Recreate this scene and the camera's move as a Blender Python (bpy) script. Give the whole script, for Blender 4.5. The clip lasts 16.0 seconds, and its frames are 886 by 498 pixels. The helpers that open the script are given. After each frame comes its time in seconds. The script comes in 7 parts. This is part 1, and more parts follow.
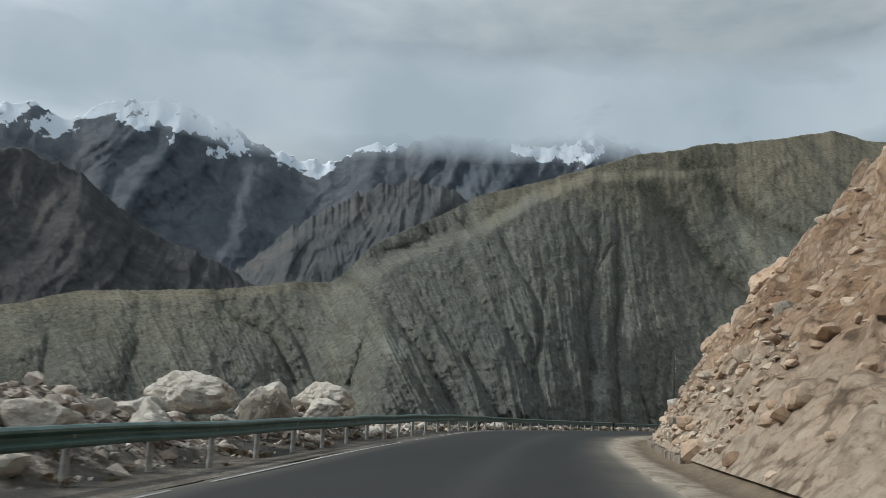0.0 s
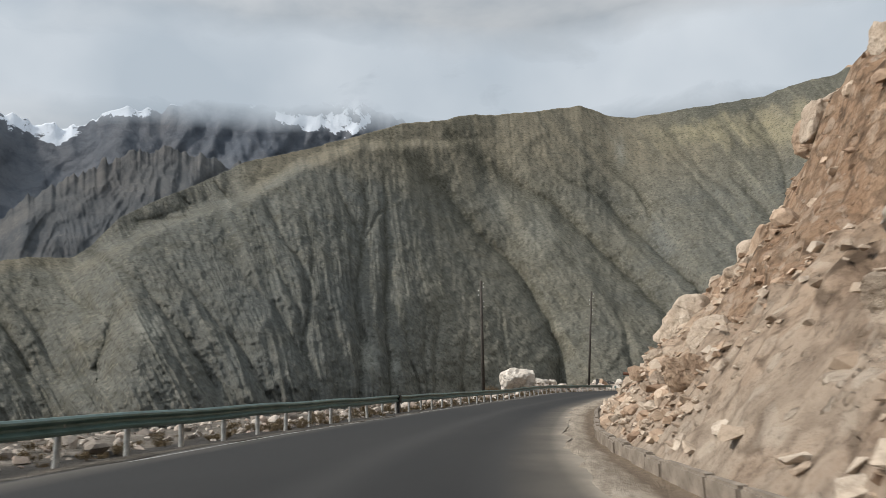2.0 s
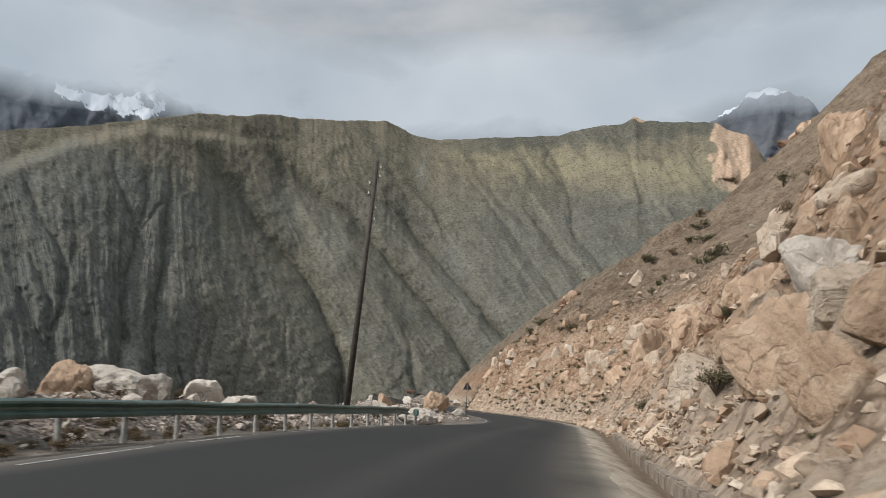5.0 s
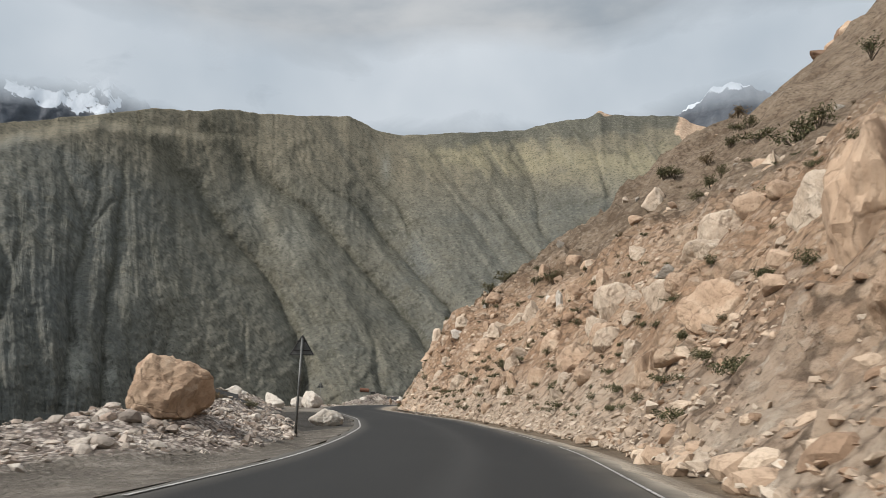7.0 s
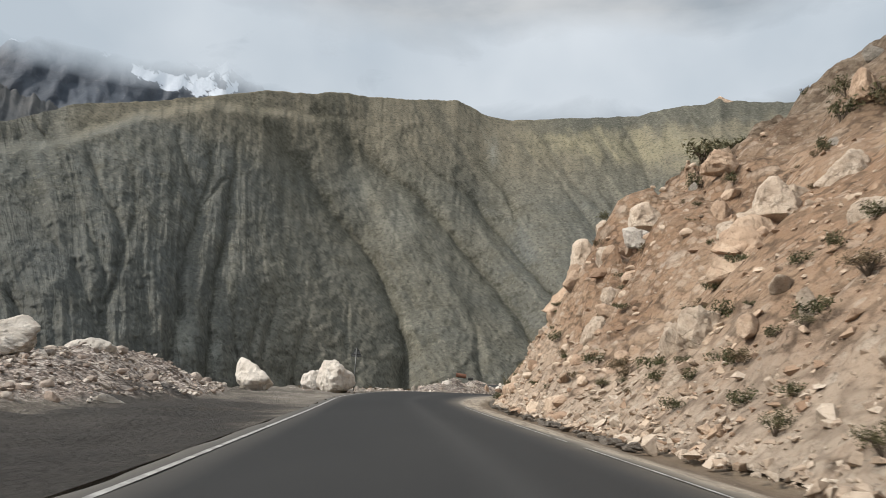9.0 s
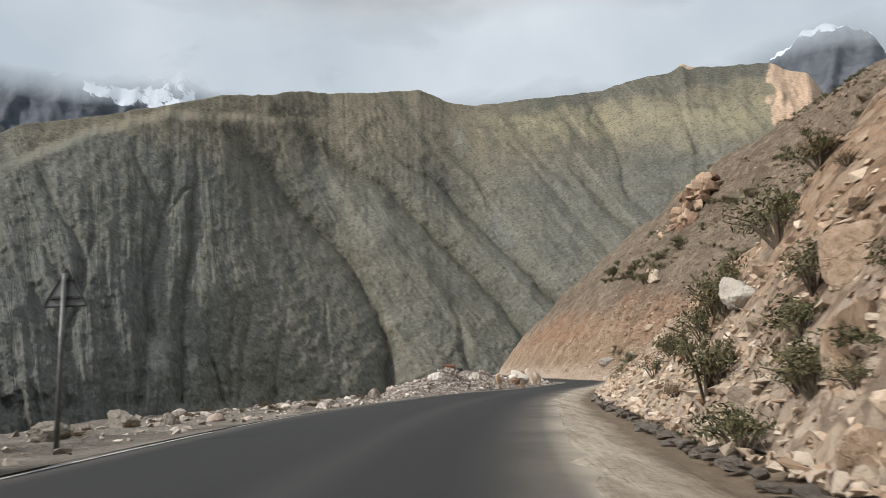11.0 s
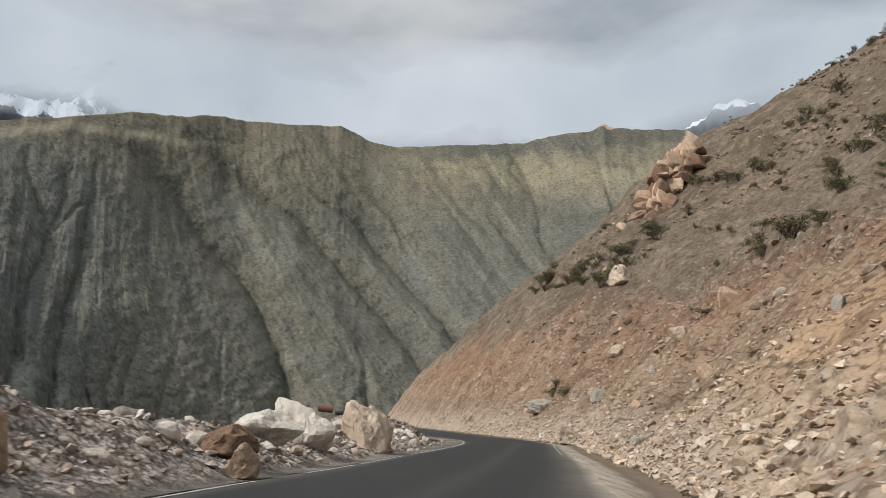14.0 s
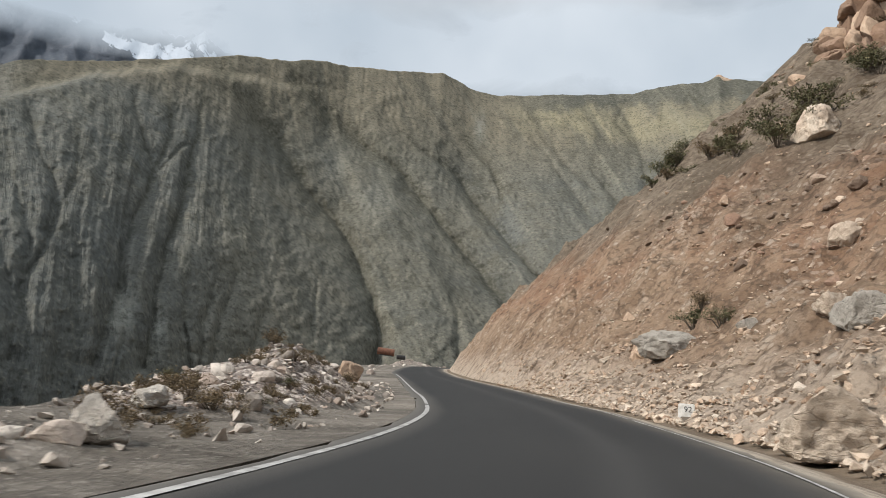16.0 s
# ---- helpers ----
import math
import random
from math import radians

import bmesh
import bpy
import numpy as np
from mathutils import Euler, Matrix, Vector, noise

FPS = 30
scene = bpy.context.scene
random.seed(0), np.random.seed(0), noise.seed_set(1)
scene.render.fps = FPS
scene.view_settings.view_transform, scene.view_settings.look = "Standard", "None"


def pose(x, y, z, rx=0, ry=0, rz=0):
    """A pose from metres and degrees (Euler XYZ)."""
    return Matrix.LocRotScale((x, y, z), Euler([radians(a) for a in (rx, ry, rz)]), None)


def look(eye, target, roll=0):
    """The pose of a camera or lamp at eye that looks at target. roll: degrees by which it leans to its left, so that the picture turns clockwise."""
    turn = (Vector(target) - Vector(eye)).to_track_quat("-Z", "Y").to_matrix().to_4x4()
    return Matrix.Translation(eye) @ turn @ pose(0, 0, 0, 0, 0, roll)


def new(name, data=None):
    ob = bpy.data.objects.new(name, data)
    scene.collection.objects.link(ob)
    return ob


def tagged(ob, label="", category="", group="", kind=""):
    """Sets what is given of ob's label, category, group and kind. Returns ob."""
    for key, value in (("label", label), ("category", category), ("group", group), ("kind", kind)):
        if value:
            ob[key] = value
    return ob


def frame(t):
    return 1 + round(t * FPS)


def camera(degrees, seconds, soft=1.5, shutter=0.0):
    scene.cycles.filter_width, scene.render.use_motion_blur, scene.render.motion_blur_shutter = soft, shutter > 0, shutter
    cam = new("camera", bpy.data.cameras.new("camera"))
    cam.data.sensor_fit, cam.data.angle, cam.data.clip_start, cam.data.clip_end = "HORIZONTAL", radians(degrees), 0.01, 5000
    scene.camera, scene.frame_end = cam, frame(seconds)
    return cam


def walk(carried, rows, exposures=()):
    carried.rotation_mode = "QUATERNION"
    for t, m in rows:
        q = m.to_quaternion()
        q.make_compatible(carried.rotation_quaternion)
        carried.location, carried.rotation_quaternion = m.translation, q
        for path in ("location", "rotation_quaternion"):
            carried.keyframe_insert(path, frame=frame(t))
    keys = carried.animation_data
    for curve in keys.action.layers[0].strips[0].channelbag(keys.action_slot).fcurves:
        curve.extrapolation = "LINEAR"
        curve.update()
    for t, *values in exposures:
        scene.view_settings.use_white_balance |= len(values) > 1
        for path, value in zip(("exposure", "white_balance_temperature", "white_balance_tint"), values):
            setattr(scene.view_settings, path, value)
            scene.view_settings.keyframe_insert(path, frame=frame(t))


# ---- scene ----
# The place: a mountain road cut into a scree slope above a deep valley.
# x to the right of the road, y along it, z up; metres.
cam = camera(57.8, 16.0, soft=0.85, shutter=0.1)

# seconds, x, y, z, heading to the left, tilt up, lean to the left
ROWS = (
    (0.0, 0.00, 0.00, 0.00, 29.17, 11.30, 2.89),
    (0.5, -4.11, 10.65, 0.07, 26.80, 10.69, 2.68),
    (1.0, -7.95, 21.47, 0.09, 23.02, 9.85, 2.46),
    (1.5, -11.30, 32.72, 0.10, 16.98, 9.22, 0.54),
    (2.0, -14.09, 44.20, 0.02, 12.47, 9.56, -1.21),
    (2.5, -16.20, 55.44, -0.09, 10.03, 11.18, -1.90),
    (3.0, -17.83, 66.76, -0.12, 7.74, 12.51, -1.57),
    (3.5, -18.47, 78.22, -0.12, 4.84, 12.95, -1.55),
    (4.0, -18.51, 90.26, -0.21, 2.26, 12.63, -0.08),
    (4.5, -17.70, 102.59, -0.18, -0.72, 11.75, 0.68),
    (5.0, -16.07, 114.84, -0.19, -2.33, 10.70, 1.58),
    (5.2, -15.19, 119.55, -0.19, -2.42, 10.31, 2.25),
    (7.3, -7.26, 169.50, -0.65, -4.86, 10.70, 0.34),
    (7.5, -6.89, 174.40, -0.69, -3.41, 10.48, 0.87),
    (8.0, -6.26, 186.64, -0.76, 0.20, 9.60, 2.86),
    (8.5, -6.04, 198.51, -0.80, 2.06, 9.54, 3.56),
    (8.7, -6.13, 203.19, -0.79, 2.61, 9.69, 3.84),
    (10.8, -8.05, 248.81, -0.60, 1.98, 9.01, -1.69),
    (11.0, -8.06, 253.05, -0.56, 1.04, 9.19, -1.90),
    (11.5, -7.71, 263.70, -0.46, -0.96, 10.82, -2.26),
    (12.0, -6.82, 274.67, -0.40, -2.96, 12.09, -2.59),
    (12.5, -5.48, 285.61, -0.41, -4.88, 12.21, -2.42),
    (13.0, -3.77, 296.21, -0.51, -6.28, 11.34, -1.86),
    (13.5, -1.77, 306.94, -0.49, -6.69, 11.23, -0.58),
    (14.0, 0.37, 317.89, -0.62, -5.13, 12.46, 0.94),
    (14.5, 2.56, 328.83, -0.73, -3.36, 12.02, 0.57),
    (15.0, 4.84, 339.70, -0.71, -2.22, 10.23, 0.34),
    (15.5, 6.68, 350.66, -0.71, -0.74, 9.19, 1.88),
    (16.0, 8.24, 361.71, -0.69, 1.91, 8.84, 4.31),
)


def eye_pose(x, y, z, turn, tilt, lean):
    a, b = radians(turn), radians(tilt)
    ahead = Vector((-math.sin(a) * math.cos(b), math.cos(a) * math.cos(b), math.sin(b)))
    eye = Vector((x, y, z))
    return look(eye, eye + 10 * ahead, lean)


walk(cam, [(r[0], eye_pose(*r[1:])) for r in ROWS], [(0.0, 0.06, 6150, 4), (0.6, 0.10, 6150, 4), (1.5, 0.32, 6450, 9), (2.2, 0.37, 6520, 10), (3.0, 0.28, 6420, 10), (4.0, 0.22, 6420, 10), (5.0, 0.24, 6450, 10), (8.0, 0.42, 6550, 10), (11.0, 0.48, 6500, 10), (12.0, 0.41, 6520, 10), (14.5, 0.34, 6480, 10), (16.0, 0.50, 6420, 10)])

# ---- light: a cloudy sky with a soft sun from the left ----
SUN_HEIGHT, SUN_TURN = radians(40), radians(250)
world = bpy.data.worlds.new("world")
scene.world = world
world.use_nodes = True
wn, wl = world.node_tree.nodes, world.node_tree.links
wn.clear()
w_out = wn.new("ShaderNodeOutputWorld")
w_bg = wn.new("ShaderNodeBackground")
w_sky = wn.new("ShaderNodeTexSky")
w_sky.sky_type, w_sky.sun_disc = "NISHITA", False
w_sky.sun_elevation, w_sky.sun_rotation = SUN_HEIGHT, SUN_TURN
w_co = wn.new("ShaderNodeTexCoord")
# long soft clouds: the height counts more than the sides
w_sep = wn.new("ShaderNodeSeparateXYZ")
wl.new(w_co.outputs["Generated"], w_sep.inputs[0])


def w_math(op, a, b=0.0):
    n = wn.new("ShaderNodeMath")
    n.operation = op
    for i, v in enumerate((a, b)):
        if isinstance(v, (int, float)):
            n.inputs[i].default_value = v
        else:
            wl.new(v, n.inputs[i])
    return n.outputs[0]


w_vec = wn.new("ShaderNodeCombineXYZ")
wl.new(w_sep.outputs["X"], w_vec.inputs[0])
wl.new(w_sep.outputs["Y"], w_vec.inputs[1])
wl.new(w_math("MULTIPLY", w_sep.outputs["Z"], 2.4), w_vec.inputs[2])


def w_noise(scale, detail, rough, shift):
    m = wn.new("ShaderNodeMapping")
    m.inputs["Location"].default_value = shift
    wl.new(w_vec.outputs[0], m.inputs[0])
    n = wn.new("ShaderNodeTexNoise")
    n.inputs["Scale"].default_value, n.inputs["Detail"].default_value = scale, detail
    n.inputs["Roughness"].default_value, n.inputs["Distortion"].default_value = rough, 0.2
    wl.new(m.outputs[0], n.inputs["Vector"])
    return n.outputs["Fac"]


def w_ramp(fac, how, *stops):
    node = wn.new("ShaderNodeValToRGB")
    cr = node.color_ramp
    cr.interpolation = how
    while len(cr.elements) < len(stops):
        cr.elements.new(0.5)
    for el, (pos, c) in zip(cr.elements, stops):
        el.position, el.color = pos, (*c, 1)
    wl.new(fac, node.inputs[0])
    return node.outputs[0]


w_a = w_noise(2.1, 3, 0.42, (3.1, 1.7, 0.0))
w_b = w_noise(6.5, 5, 0.52, (0.4, 5.2, 2.0))
w_sum = w_math("ADD", w_math("MULTIPLY", w_a, 0.54), w_math("MULTIPLY", w_b, 0.46))
w_puff = w_ramp(w_sum, "B_SPLINE", (0.30, (0.40, 0.495, 0.585)), (0.48, (0.58, 0.65, 0.715)), (0.64, (0.96, 0.985, 1.0)))
# an overcast sky is dimmer towards the horizon
w_dome = w_ramp(w_sep.outputs["Z"], "EASE", (0.10, (0.56, 0.575, 0.59)), (0.42, (0.80, 0.80, 0.80)), (0.95, (1.40, 1.37, 1.33)))
# and brighter round the hidden sun
w_dot = wn.new("ShaderNodeVectorMath")
w_dot.operation = "DOT_PRODUCT"
wl.new(w_co.outputs["Generated"], w_dot.inputs[0])
w_dot.inputs[1].default_value = (math.sin(SUN_TURN) * math.cos(SUN_HEIGHT), math.cos(SUN_TURN) * math.cos(SUN_HEIGHT), math.sin(SUN_HEIGHT))
w_glow = w_math("ADD", w_math("MULTIPLY", w_math("POWER", w_math("MAXIMUM", w_dot.outputs["Value"], 0.0), 2.6), 1.25), 0.72)
w_cloud = wn.new("ShaderNodeMix")
w_cloud.data_type, w_cloud.blend_type = "RGBA", "MULTIPLY"
w_cloud.inputs["Factor"].default_value = 1.0
wl.new(w_puff, w_cloud.inputs["A"])
wl.new(w_dome, w_cloud.inputs["B"])
w_mix = wn.new("ShaderNodeMix")
w_mix.data_type = "RGBA"
w_mix.inputs["Factor"].default_value = 0.93
w_gain = wn.new("ShaderNodeMix")
w_gain.data_type, w_gain.blend_type = "RGBA", "MULTIPLY"
w_gain.inputs["Factor"].default_value = 1.0
w_gain.inputs["B"].default_value = (0.10, 0.10, 0.10, 1)
wl.new(w_sky.outputs[0], w_gain.inputs["A"])
wl.new(w_gain.outputs["Result"], w_mix.inputs["A"])
wl.new(w_cloud.outputs["Result"], w_mix.inputs["B"])
wl.new(w_mix.outputs["Result"], w_bg.inputs["Color"])
wl.new(w_math("MULTIPLY", w_glow, 0.88), w_bg.inputs["Strength"])
wl.new(w_bg.outputs[0], w_out.inputs["Surface"])

sun = new("sun", bpy.data.lights.new("sun", "SUN"))
sun.data.energy, sun.data.angle, sun.data.color = 2.75, radians(4), (1.0, 0.93, 0.84)
sun_way = Vector((math.sin(SUN_TURN) * math.cos(SUN_HEIGHT), math.cos(SUN_TURN) * math.cos(SUN_HEIGHT), math.sin(SUN_HEIGHT)))
sun.matrix_world = look(sun_way * 50, (0, 0, 0))


# ---- materials ----
class Mat:
    """A node material under construction: a principled surface with a few short cuts."""

    def __init__(self, name, rough=0.85, metal=0.0, spec=0.3):
        self.m = bpy.data.materials.new(name)
        self.m.use_nodes = True
        self.n, self.l = self.m.node_tree.nodes, self.m.node_tree.links
        self.p = self.n["Principled BSDF"]
        self.p.inputs["Roughness"].default_value = rough
        self.p.inputs["Metallic"].default_value = metal
        self.p.inputs["Specular IOR Level"].default_value = spec
        self.co = self.n.new("ShaderNodeTexCoord").outputs["Object"]

    def put(self, sock, v):
        if hasattr(v, "is_linked"):
            self.l.new(v, sock)
        else:
            sock.default_value = v if not isinstance(v, tuple) or len(v) != 3 or len(sock.default_value) == 3 else (*v, 1)

    def scaled(self, s, vec=None, turn=(0, 0, 0)):
        m = self.n.new("ShaderNodeMapping")
        m.inputs["Scale"].default_value = s
        m.inputs["Rotation"].default_value = turn
        self.l.new(vec or self.co, m.inputs[0])
        return m.outputs[0]

    def noise(self, scale, detail=6, rough=0.6, vec=None, warp=0.0):
        t = self.n.new("ShaderNodeTexNoise")
        t.inputs["Scale"].default_value, t.inputs["Detail"].default_value = scale, detail
        t.inputs["Roughness"].default_value, t.inputs["Distortion"].default_value = rough, warp
        self.l.new(vec or self.co, t.inputs["Vector"])
        return t.outputs["Fac"]

    def cells(self, scale, vec=None, out="Color", feature="F1"):
        t = self.n.new("ShaderNodeTexVoronoi")
        t.feature = feature
        t.inputs["Scale"].default_value = scale
        self.l.new(vec or self.co, t.inputs["Vector"])
        return t.outputs[out]

    def warped(self, scale, amount, vec=None):
        """The coordinates pushed about by noise, so that cells get broken outlines."""
        t = self.n.new("ShaderNodeTexNoise")
        t.inputs["Scale"].default_value, t.inputs["Detail"].default_value = scale, 3
        self.l.new(vec or self.co, t.inputs["Vector"])
        x = self.n.new("ShaderNodeVectorMath")
        x.operation = "MULTIPLY_ADD"
        self.l.new(t.outputs["Color"], x.inputs[0])
        x.inputs[1].default_value = (amount, amount, amount)
        self.l.new(vec or self.co, x.inputs[2])
        return x.outputs[0]

    def facets(self, scale, vec=None):
        """Broken faces: every cell is a plane with a tilt of its own. Returns height, a random number and the distance to the cell's middle."""
        vec = vec or self.co
        t = self.n.new("ShaderNodeTexVoronoi")
        t.inputs["Scale"].default_value = scale
        self.l.new(vec, t.inputs["Vector"])
        a, b, d = (self.n.new("ShaderNodeVectorMath") for _ in range(3))
        a.operation = b.operation = "SUBTRACT"
        d.operation = "DOT_PRODUCT"
        self.l.new(vec, a.inputs[0])
        self.l.new(t.outputs["Position"], a.inputs[1])
        self.l.new(t.outputs["Color"], b.inputs[0])
        b.inputs[1].default_value = (0.5, 0.5, 0.5)
        self.l.new(a.outputs[0], d.inputs[0])
        self.l.new(b.outputs[0], d.inputs[1])
        return d.outputs["Value"], self.xyz(t.outputs["Color"])[0], t.outputs["Distance"]

    def ramp(self, fac, *stops):
        r = self.n.new("ShaderNodeValToRGB").color_ramp
        node = self.n[-1]
        while len(r.elements) < len(stops):
            r.elements.new(0.5)
        for el, (pos, c) in zip(r.elements, stops):
            el.position, el.color = pos, (*c, 1) if isinstance(c, tuple) else (c, c, c, 1)
        self.l.new(fac, node.inputs[0])
        return node.outputs[0]

    def mix(self, fac, a, b, how="MIX"):
        x = self.n.new("ShaderNodeMix")
        x.data_type, x.blend_type = "RGBA", how
        self.put(x.inputs["Factor"], fac)
        self.put(x.inputs["A"], a)
        self.put(x.inputs["B"], b)
        return x.outputs["Result"]

    def math(self, op, a, b=0.0, c=0.0):
        x = self.n.new("ShaderNodeMath")
        x.operation = op
        self.put(x.inputs[0], a)
        self.put(x.inputs[1], b)
        if op == "MULTIPLY_ADD":
            self.put(x.inputs[2], c)
        return x.outputs[0]

    def xyz(self, vec=None):
        s = self.n.new("ShaderNodeSeparateXYZ")
        self.l.new(vec or self.co, s.inputs[0])
        return s.outputs

    def normal(self):
        return self.n.new("ShaderNodeNewGeometry").outputs["Normal"]

    def attr(self, name):
        a = self.n.new("ShaderNodeAttribute")
        a.attribute_name = name
        return a.outputs["Fac"]

    def chance(self):
        return self.n.new("ShaderNodeObjectInfo").outputs["Random"]

    def island(self):
        return self.n.new("ShaderNodeNewGeometry").outputs["Random Per Island"]

    def done(self, colour=None, height=None, strength=0.5, reach=0.05, rough=None):
        if colour is not None:
            self.put(self.p.inputs["Base Color"], colour)
        if rough is not None:
            self.put(self.p.inputs["Roughness"], rough)
        if height is not None:
            b = self.n.new("ShaderNodeBump")
            b.inputs["Strength"].default_value, b.inputs["Distance"].default_value = strength, reach
            self.l.new(height, b.inputs["Height"])
            self.l.new(b.outputs[0], self.p.inputs["Normal"])
        return self.m


def asphalt_material():
    m = Mat("asphalt", 0.78, 0, 0.2)
    grain = m.noise(55, 3, 0.7)
    patch = m.noise(0.22, 5, 0.6, m.scaled((1.0, 0.25, 1.0)))
    c = m.ramp(patch, (0.3, (0.0125, 0.0125, 0.0130)), (0.7, (0.0225, 0.0220, 0.0215)))
    c = m.mix(m.ramp(grain, (0.35, 0.0), (0.75, 0.35)), c, (0.046, 0.045, 0.043))
    across = m.attr("across")
    dust = m.math("MULTIPLY", m.ramp(across, (0.84, 0.0), (0.95, 0.30), (1.0, 1.0)), m.ramp(m.noise(0.5, 5), (0.3, 0.45), (0.6, 1.0)))
    c = m.mix(dust, c, (0.30, 0.26, 0.21))
    c = m.mix(m.math("MULTIPLY", m.ramp(across, (0.0, 1.0), (0.045, 0.5), (0.13, 0.0)), 0.45), c, (0.22, 0.20, 0.175))
    lane = m.ramp(across, (0.50, 0.0), (0.585, 1.0), (0.66, 0.0), (0.79, 0.0), (0.84, 0.75), (0.89, 0.0))
    c = m.mix(m.math("MULTIPLY", lane, 0.14), c, (0.10, 0.096, 0.092))
    return m.done(c, grain, 0.3, 0.01)


def rock_slope_material():
    """The cut slope: tan earth full of broken stone, orange earth lower down beyond the bend, grey brown turf higher up."""
    m = Mat("rock_slope", 0.95, 0, 0.12)
    x, y, z = m.xyz()
    big = m.noise(0.09, 8, 0.68, warp=0.9)
    streak = m.noise(1.0, 7, 0.66, m.scaled((0.07, 0.30, 0.07), None, (0, 0, radians(-14))), 0.5)
    mids = m.noise(0.55, 9, 0.72, warp=0.4)
    fine = m.noise(5.0, 7, 0.74)
    tan = m.ramp(big, (0.32, (0.220, 0.134, 0.084)), (0.46, (0.338, 0.220, 0.142)), (0.56, (0.42, 0.290, 0.196)), (0.70, (0.50, 0.375, 0.270)))
    earth = m.ramp(streak, (0.32, (0.145, 0.094, 0.062)), (0.45, (0.222, 0.150, 0.100)), (0.58, (0.300, 0.212, 0.145)), (0.72, (0.37, 0.285, 0.208)))
    turf = m.ramp(big, (0.30, (0.078, 0.064, 0.046)), (0.5, (0.145, 0.116, 0.086)), (0.72, (0.225, 0.182, 0.138)))
    wob = m.math("MULTIPLY", m.math("SUBTRACT", m.noise(0.06, 5, 0.6), 0.5), 36.0)
    yy = m.math("ADD", y, wob)
    far = m.ramp(m.math("DIVIDE", yy, 600.0), (0.45, 0.0), (0.52, 1.0))
    c = m.mix(far, tan, earth)
    sand = m.math("MULTIPLY", m.ramp(m.math("DIVIDE", yy, 600.0), (0.485, 0.0), (0.505, 1.0), (0.56, 1.0), (0.60, 0.0)), m.ramp(streak, (0.36, 0.35), (0.52, 1.0)))
    c = m.mix(m.math("MULTIPLY", sand, 0.9), c, (0.56, 0.375, 0.23))
    high = m.attr("high")
    hi = m.math("DIVIDE", m.math("ADD", high, m.math("MULTIPLY", wob, 0.16)), 40.0)
    c = m.mix(m.math("MULTIPLY", m.ramp(hi, (0.24, 0.0), (0.40, 0.95)), m.math("MULTIPLY_ADD", far, 0.15, 0.85)), c, turf)
    red = m.math("MULTIPLY", m.ramp(hi, (0.14, 0.0), (0.24, 1.0), (0.36, 1.0), (0.46, 0.0)), m.ramp(m.noise(0.035, 5, 0.6), (0.44, 0.0), (0.56, 1.0)))
    c = m.mix(m.math("MULTIPLY", red, m.math("MULTIPLY", far, 0.55)), c, (0.235, 0.122, 0.072))
    apron = m.math("MULTIPLY", m.ramp(m.math("DIVIDE", high, 40.0), (0.0, 0.75), (0.035, 0.5), (0.08, 0.0)), m.ramp(mids, (0.36, 0.5), (0.56, 1.0)))
    c = m.mix(apron, c, (0.50, 0.425, 0.345))
    c = m.mix(m.ramp(mids, (0.50, 0.0), (0.70, 0.5)), c, (0.38, 0.30, 0.225))
    c = m.mix(m.ramp(mids, (0.30, 0.8), (0.44, 0.0)), c, (0.095, 0.066, 0.046))
    # broken stone of three sizes
    way = m.warped(3.5, 0.16, m.warped(0.8, 0.35))
    h1, r1, d1 = m.facets(0.75, m.scaled((1, 1, 1.5), way, (0.3, 0.5, 0.2)))
    h2, r2, d2 = m.facets(2.3, m.scaled((1, 1, 1.4), way, (0.2, -0.4, 0.6)))
    h3, r3, d3 = m.facets(7.0, way)
    bare = m.math("ADD", m.math("MULTIPLY", m.attr("stone"), 0.5), m.math("MULTIPLY", m.ramp(m.noise(0.16, 6, 0.62, warp=0.8), (0.46, 0.0), (0.62, 1.0)), 0.5))
    bare = m.math("ADD", m.math("MULTIPLY", bare, m.math("MULTIPLY_ADD", far, -0.4, 1.0)), m.math("MULTIPLY", m.math("SUBTRACT", big, 0.62), m.math("MULTIPLY_ADD", far, 1.2, 0.8)))
    tone = m.math("ADD", m.math("MULTIPLY", r2, 0.6), m.math("MULTIPLY", mids, 0.4))
    rock = m.ramp(tone, (0.22, (0.27, 0.20, 0.145)), (0.5, (0.43, 0.345, 0.265)), (0.8, (0.58, 0.505, 0.42)))
    rock = m.mix(m.ramp(hi, (0.30, 0.0), (0.5, 0.85)), rock, m.ramp(tone, (0.3, (0.125, 0.100, 0.076)), (0.75, (0.26, 0.215, 0.168))))
    seen = 0
    for r, d, cut, at in ((r1, d1, 0.60, 0.50), (r2, d2, 0.62, 0.50), (r3, d3, 0.66, 0.52)):
        pick = m.ramp(m.math("ADD", r, m.math("MULTIPLY", bare, 0.6)), (cut + 0.18, 0.0), (cut + 0.26, 1.0))
        pick = m.math("MULTIPLY", pick, m.ramp(d, (at - 0.12, 1.0), (at + 0.05, 0.0)))
        seen = m.math("MAXIMUM", seen, pick) if seen else pick
    c = m.mix(m.math("MULTIPLY", seen, m.math("MULTIPLY_ADD", mids, 0.9, -0.12)), c, rock)
    gap = m.math("MULTIPLY", m.ramp(d2, (0.50, 0.0), (0.70, 0.75)), m.ramp(mids, (0.40, 1.0), (0.60, 0.2)))
    c = m.mix(gap, c, (0.085, 0.060, 0.042))
    c = m.mix(m.ramp(fine, (0.30, 0.6), (0.48, 0.0)), c, (0.090, 0.066, 0.048))
    h = m.math("ADD", m.math("MULTIPLY", h1, 0.35), m.math("MULTIPLY", h2, 0.55))
    h = m.math("ADD", h, m.math("MULTIPLY", h3, 0.7))
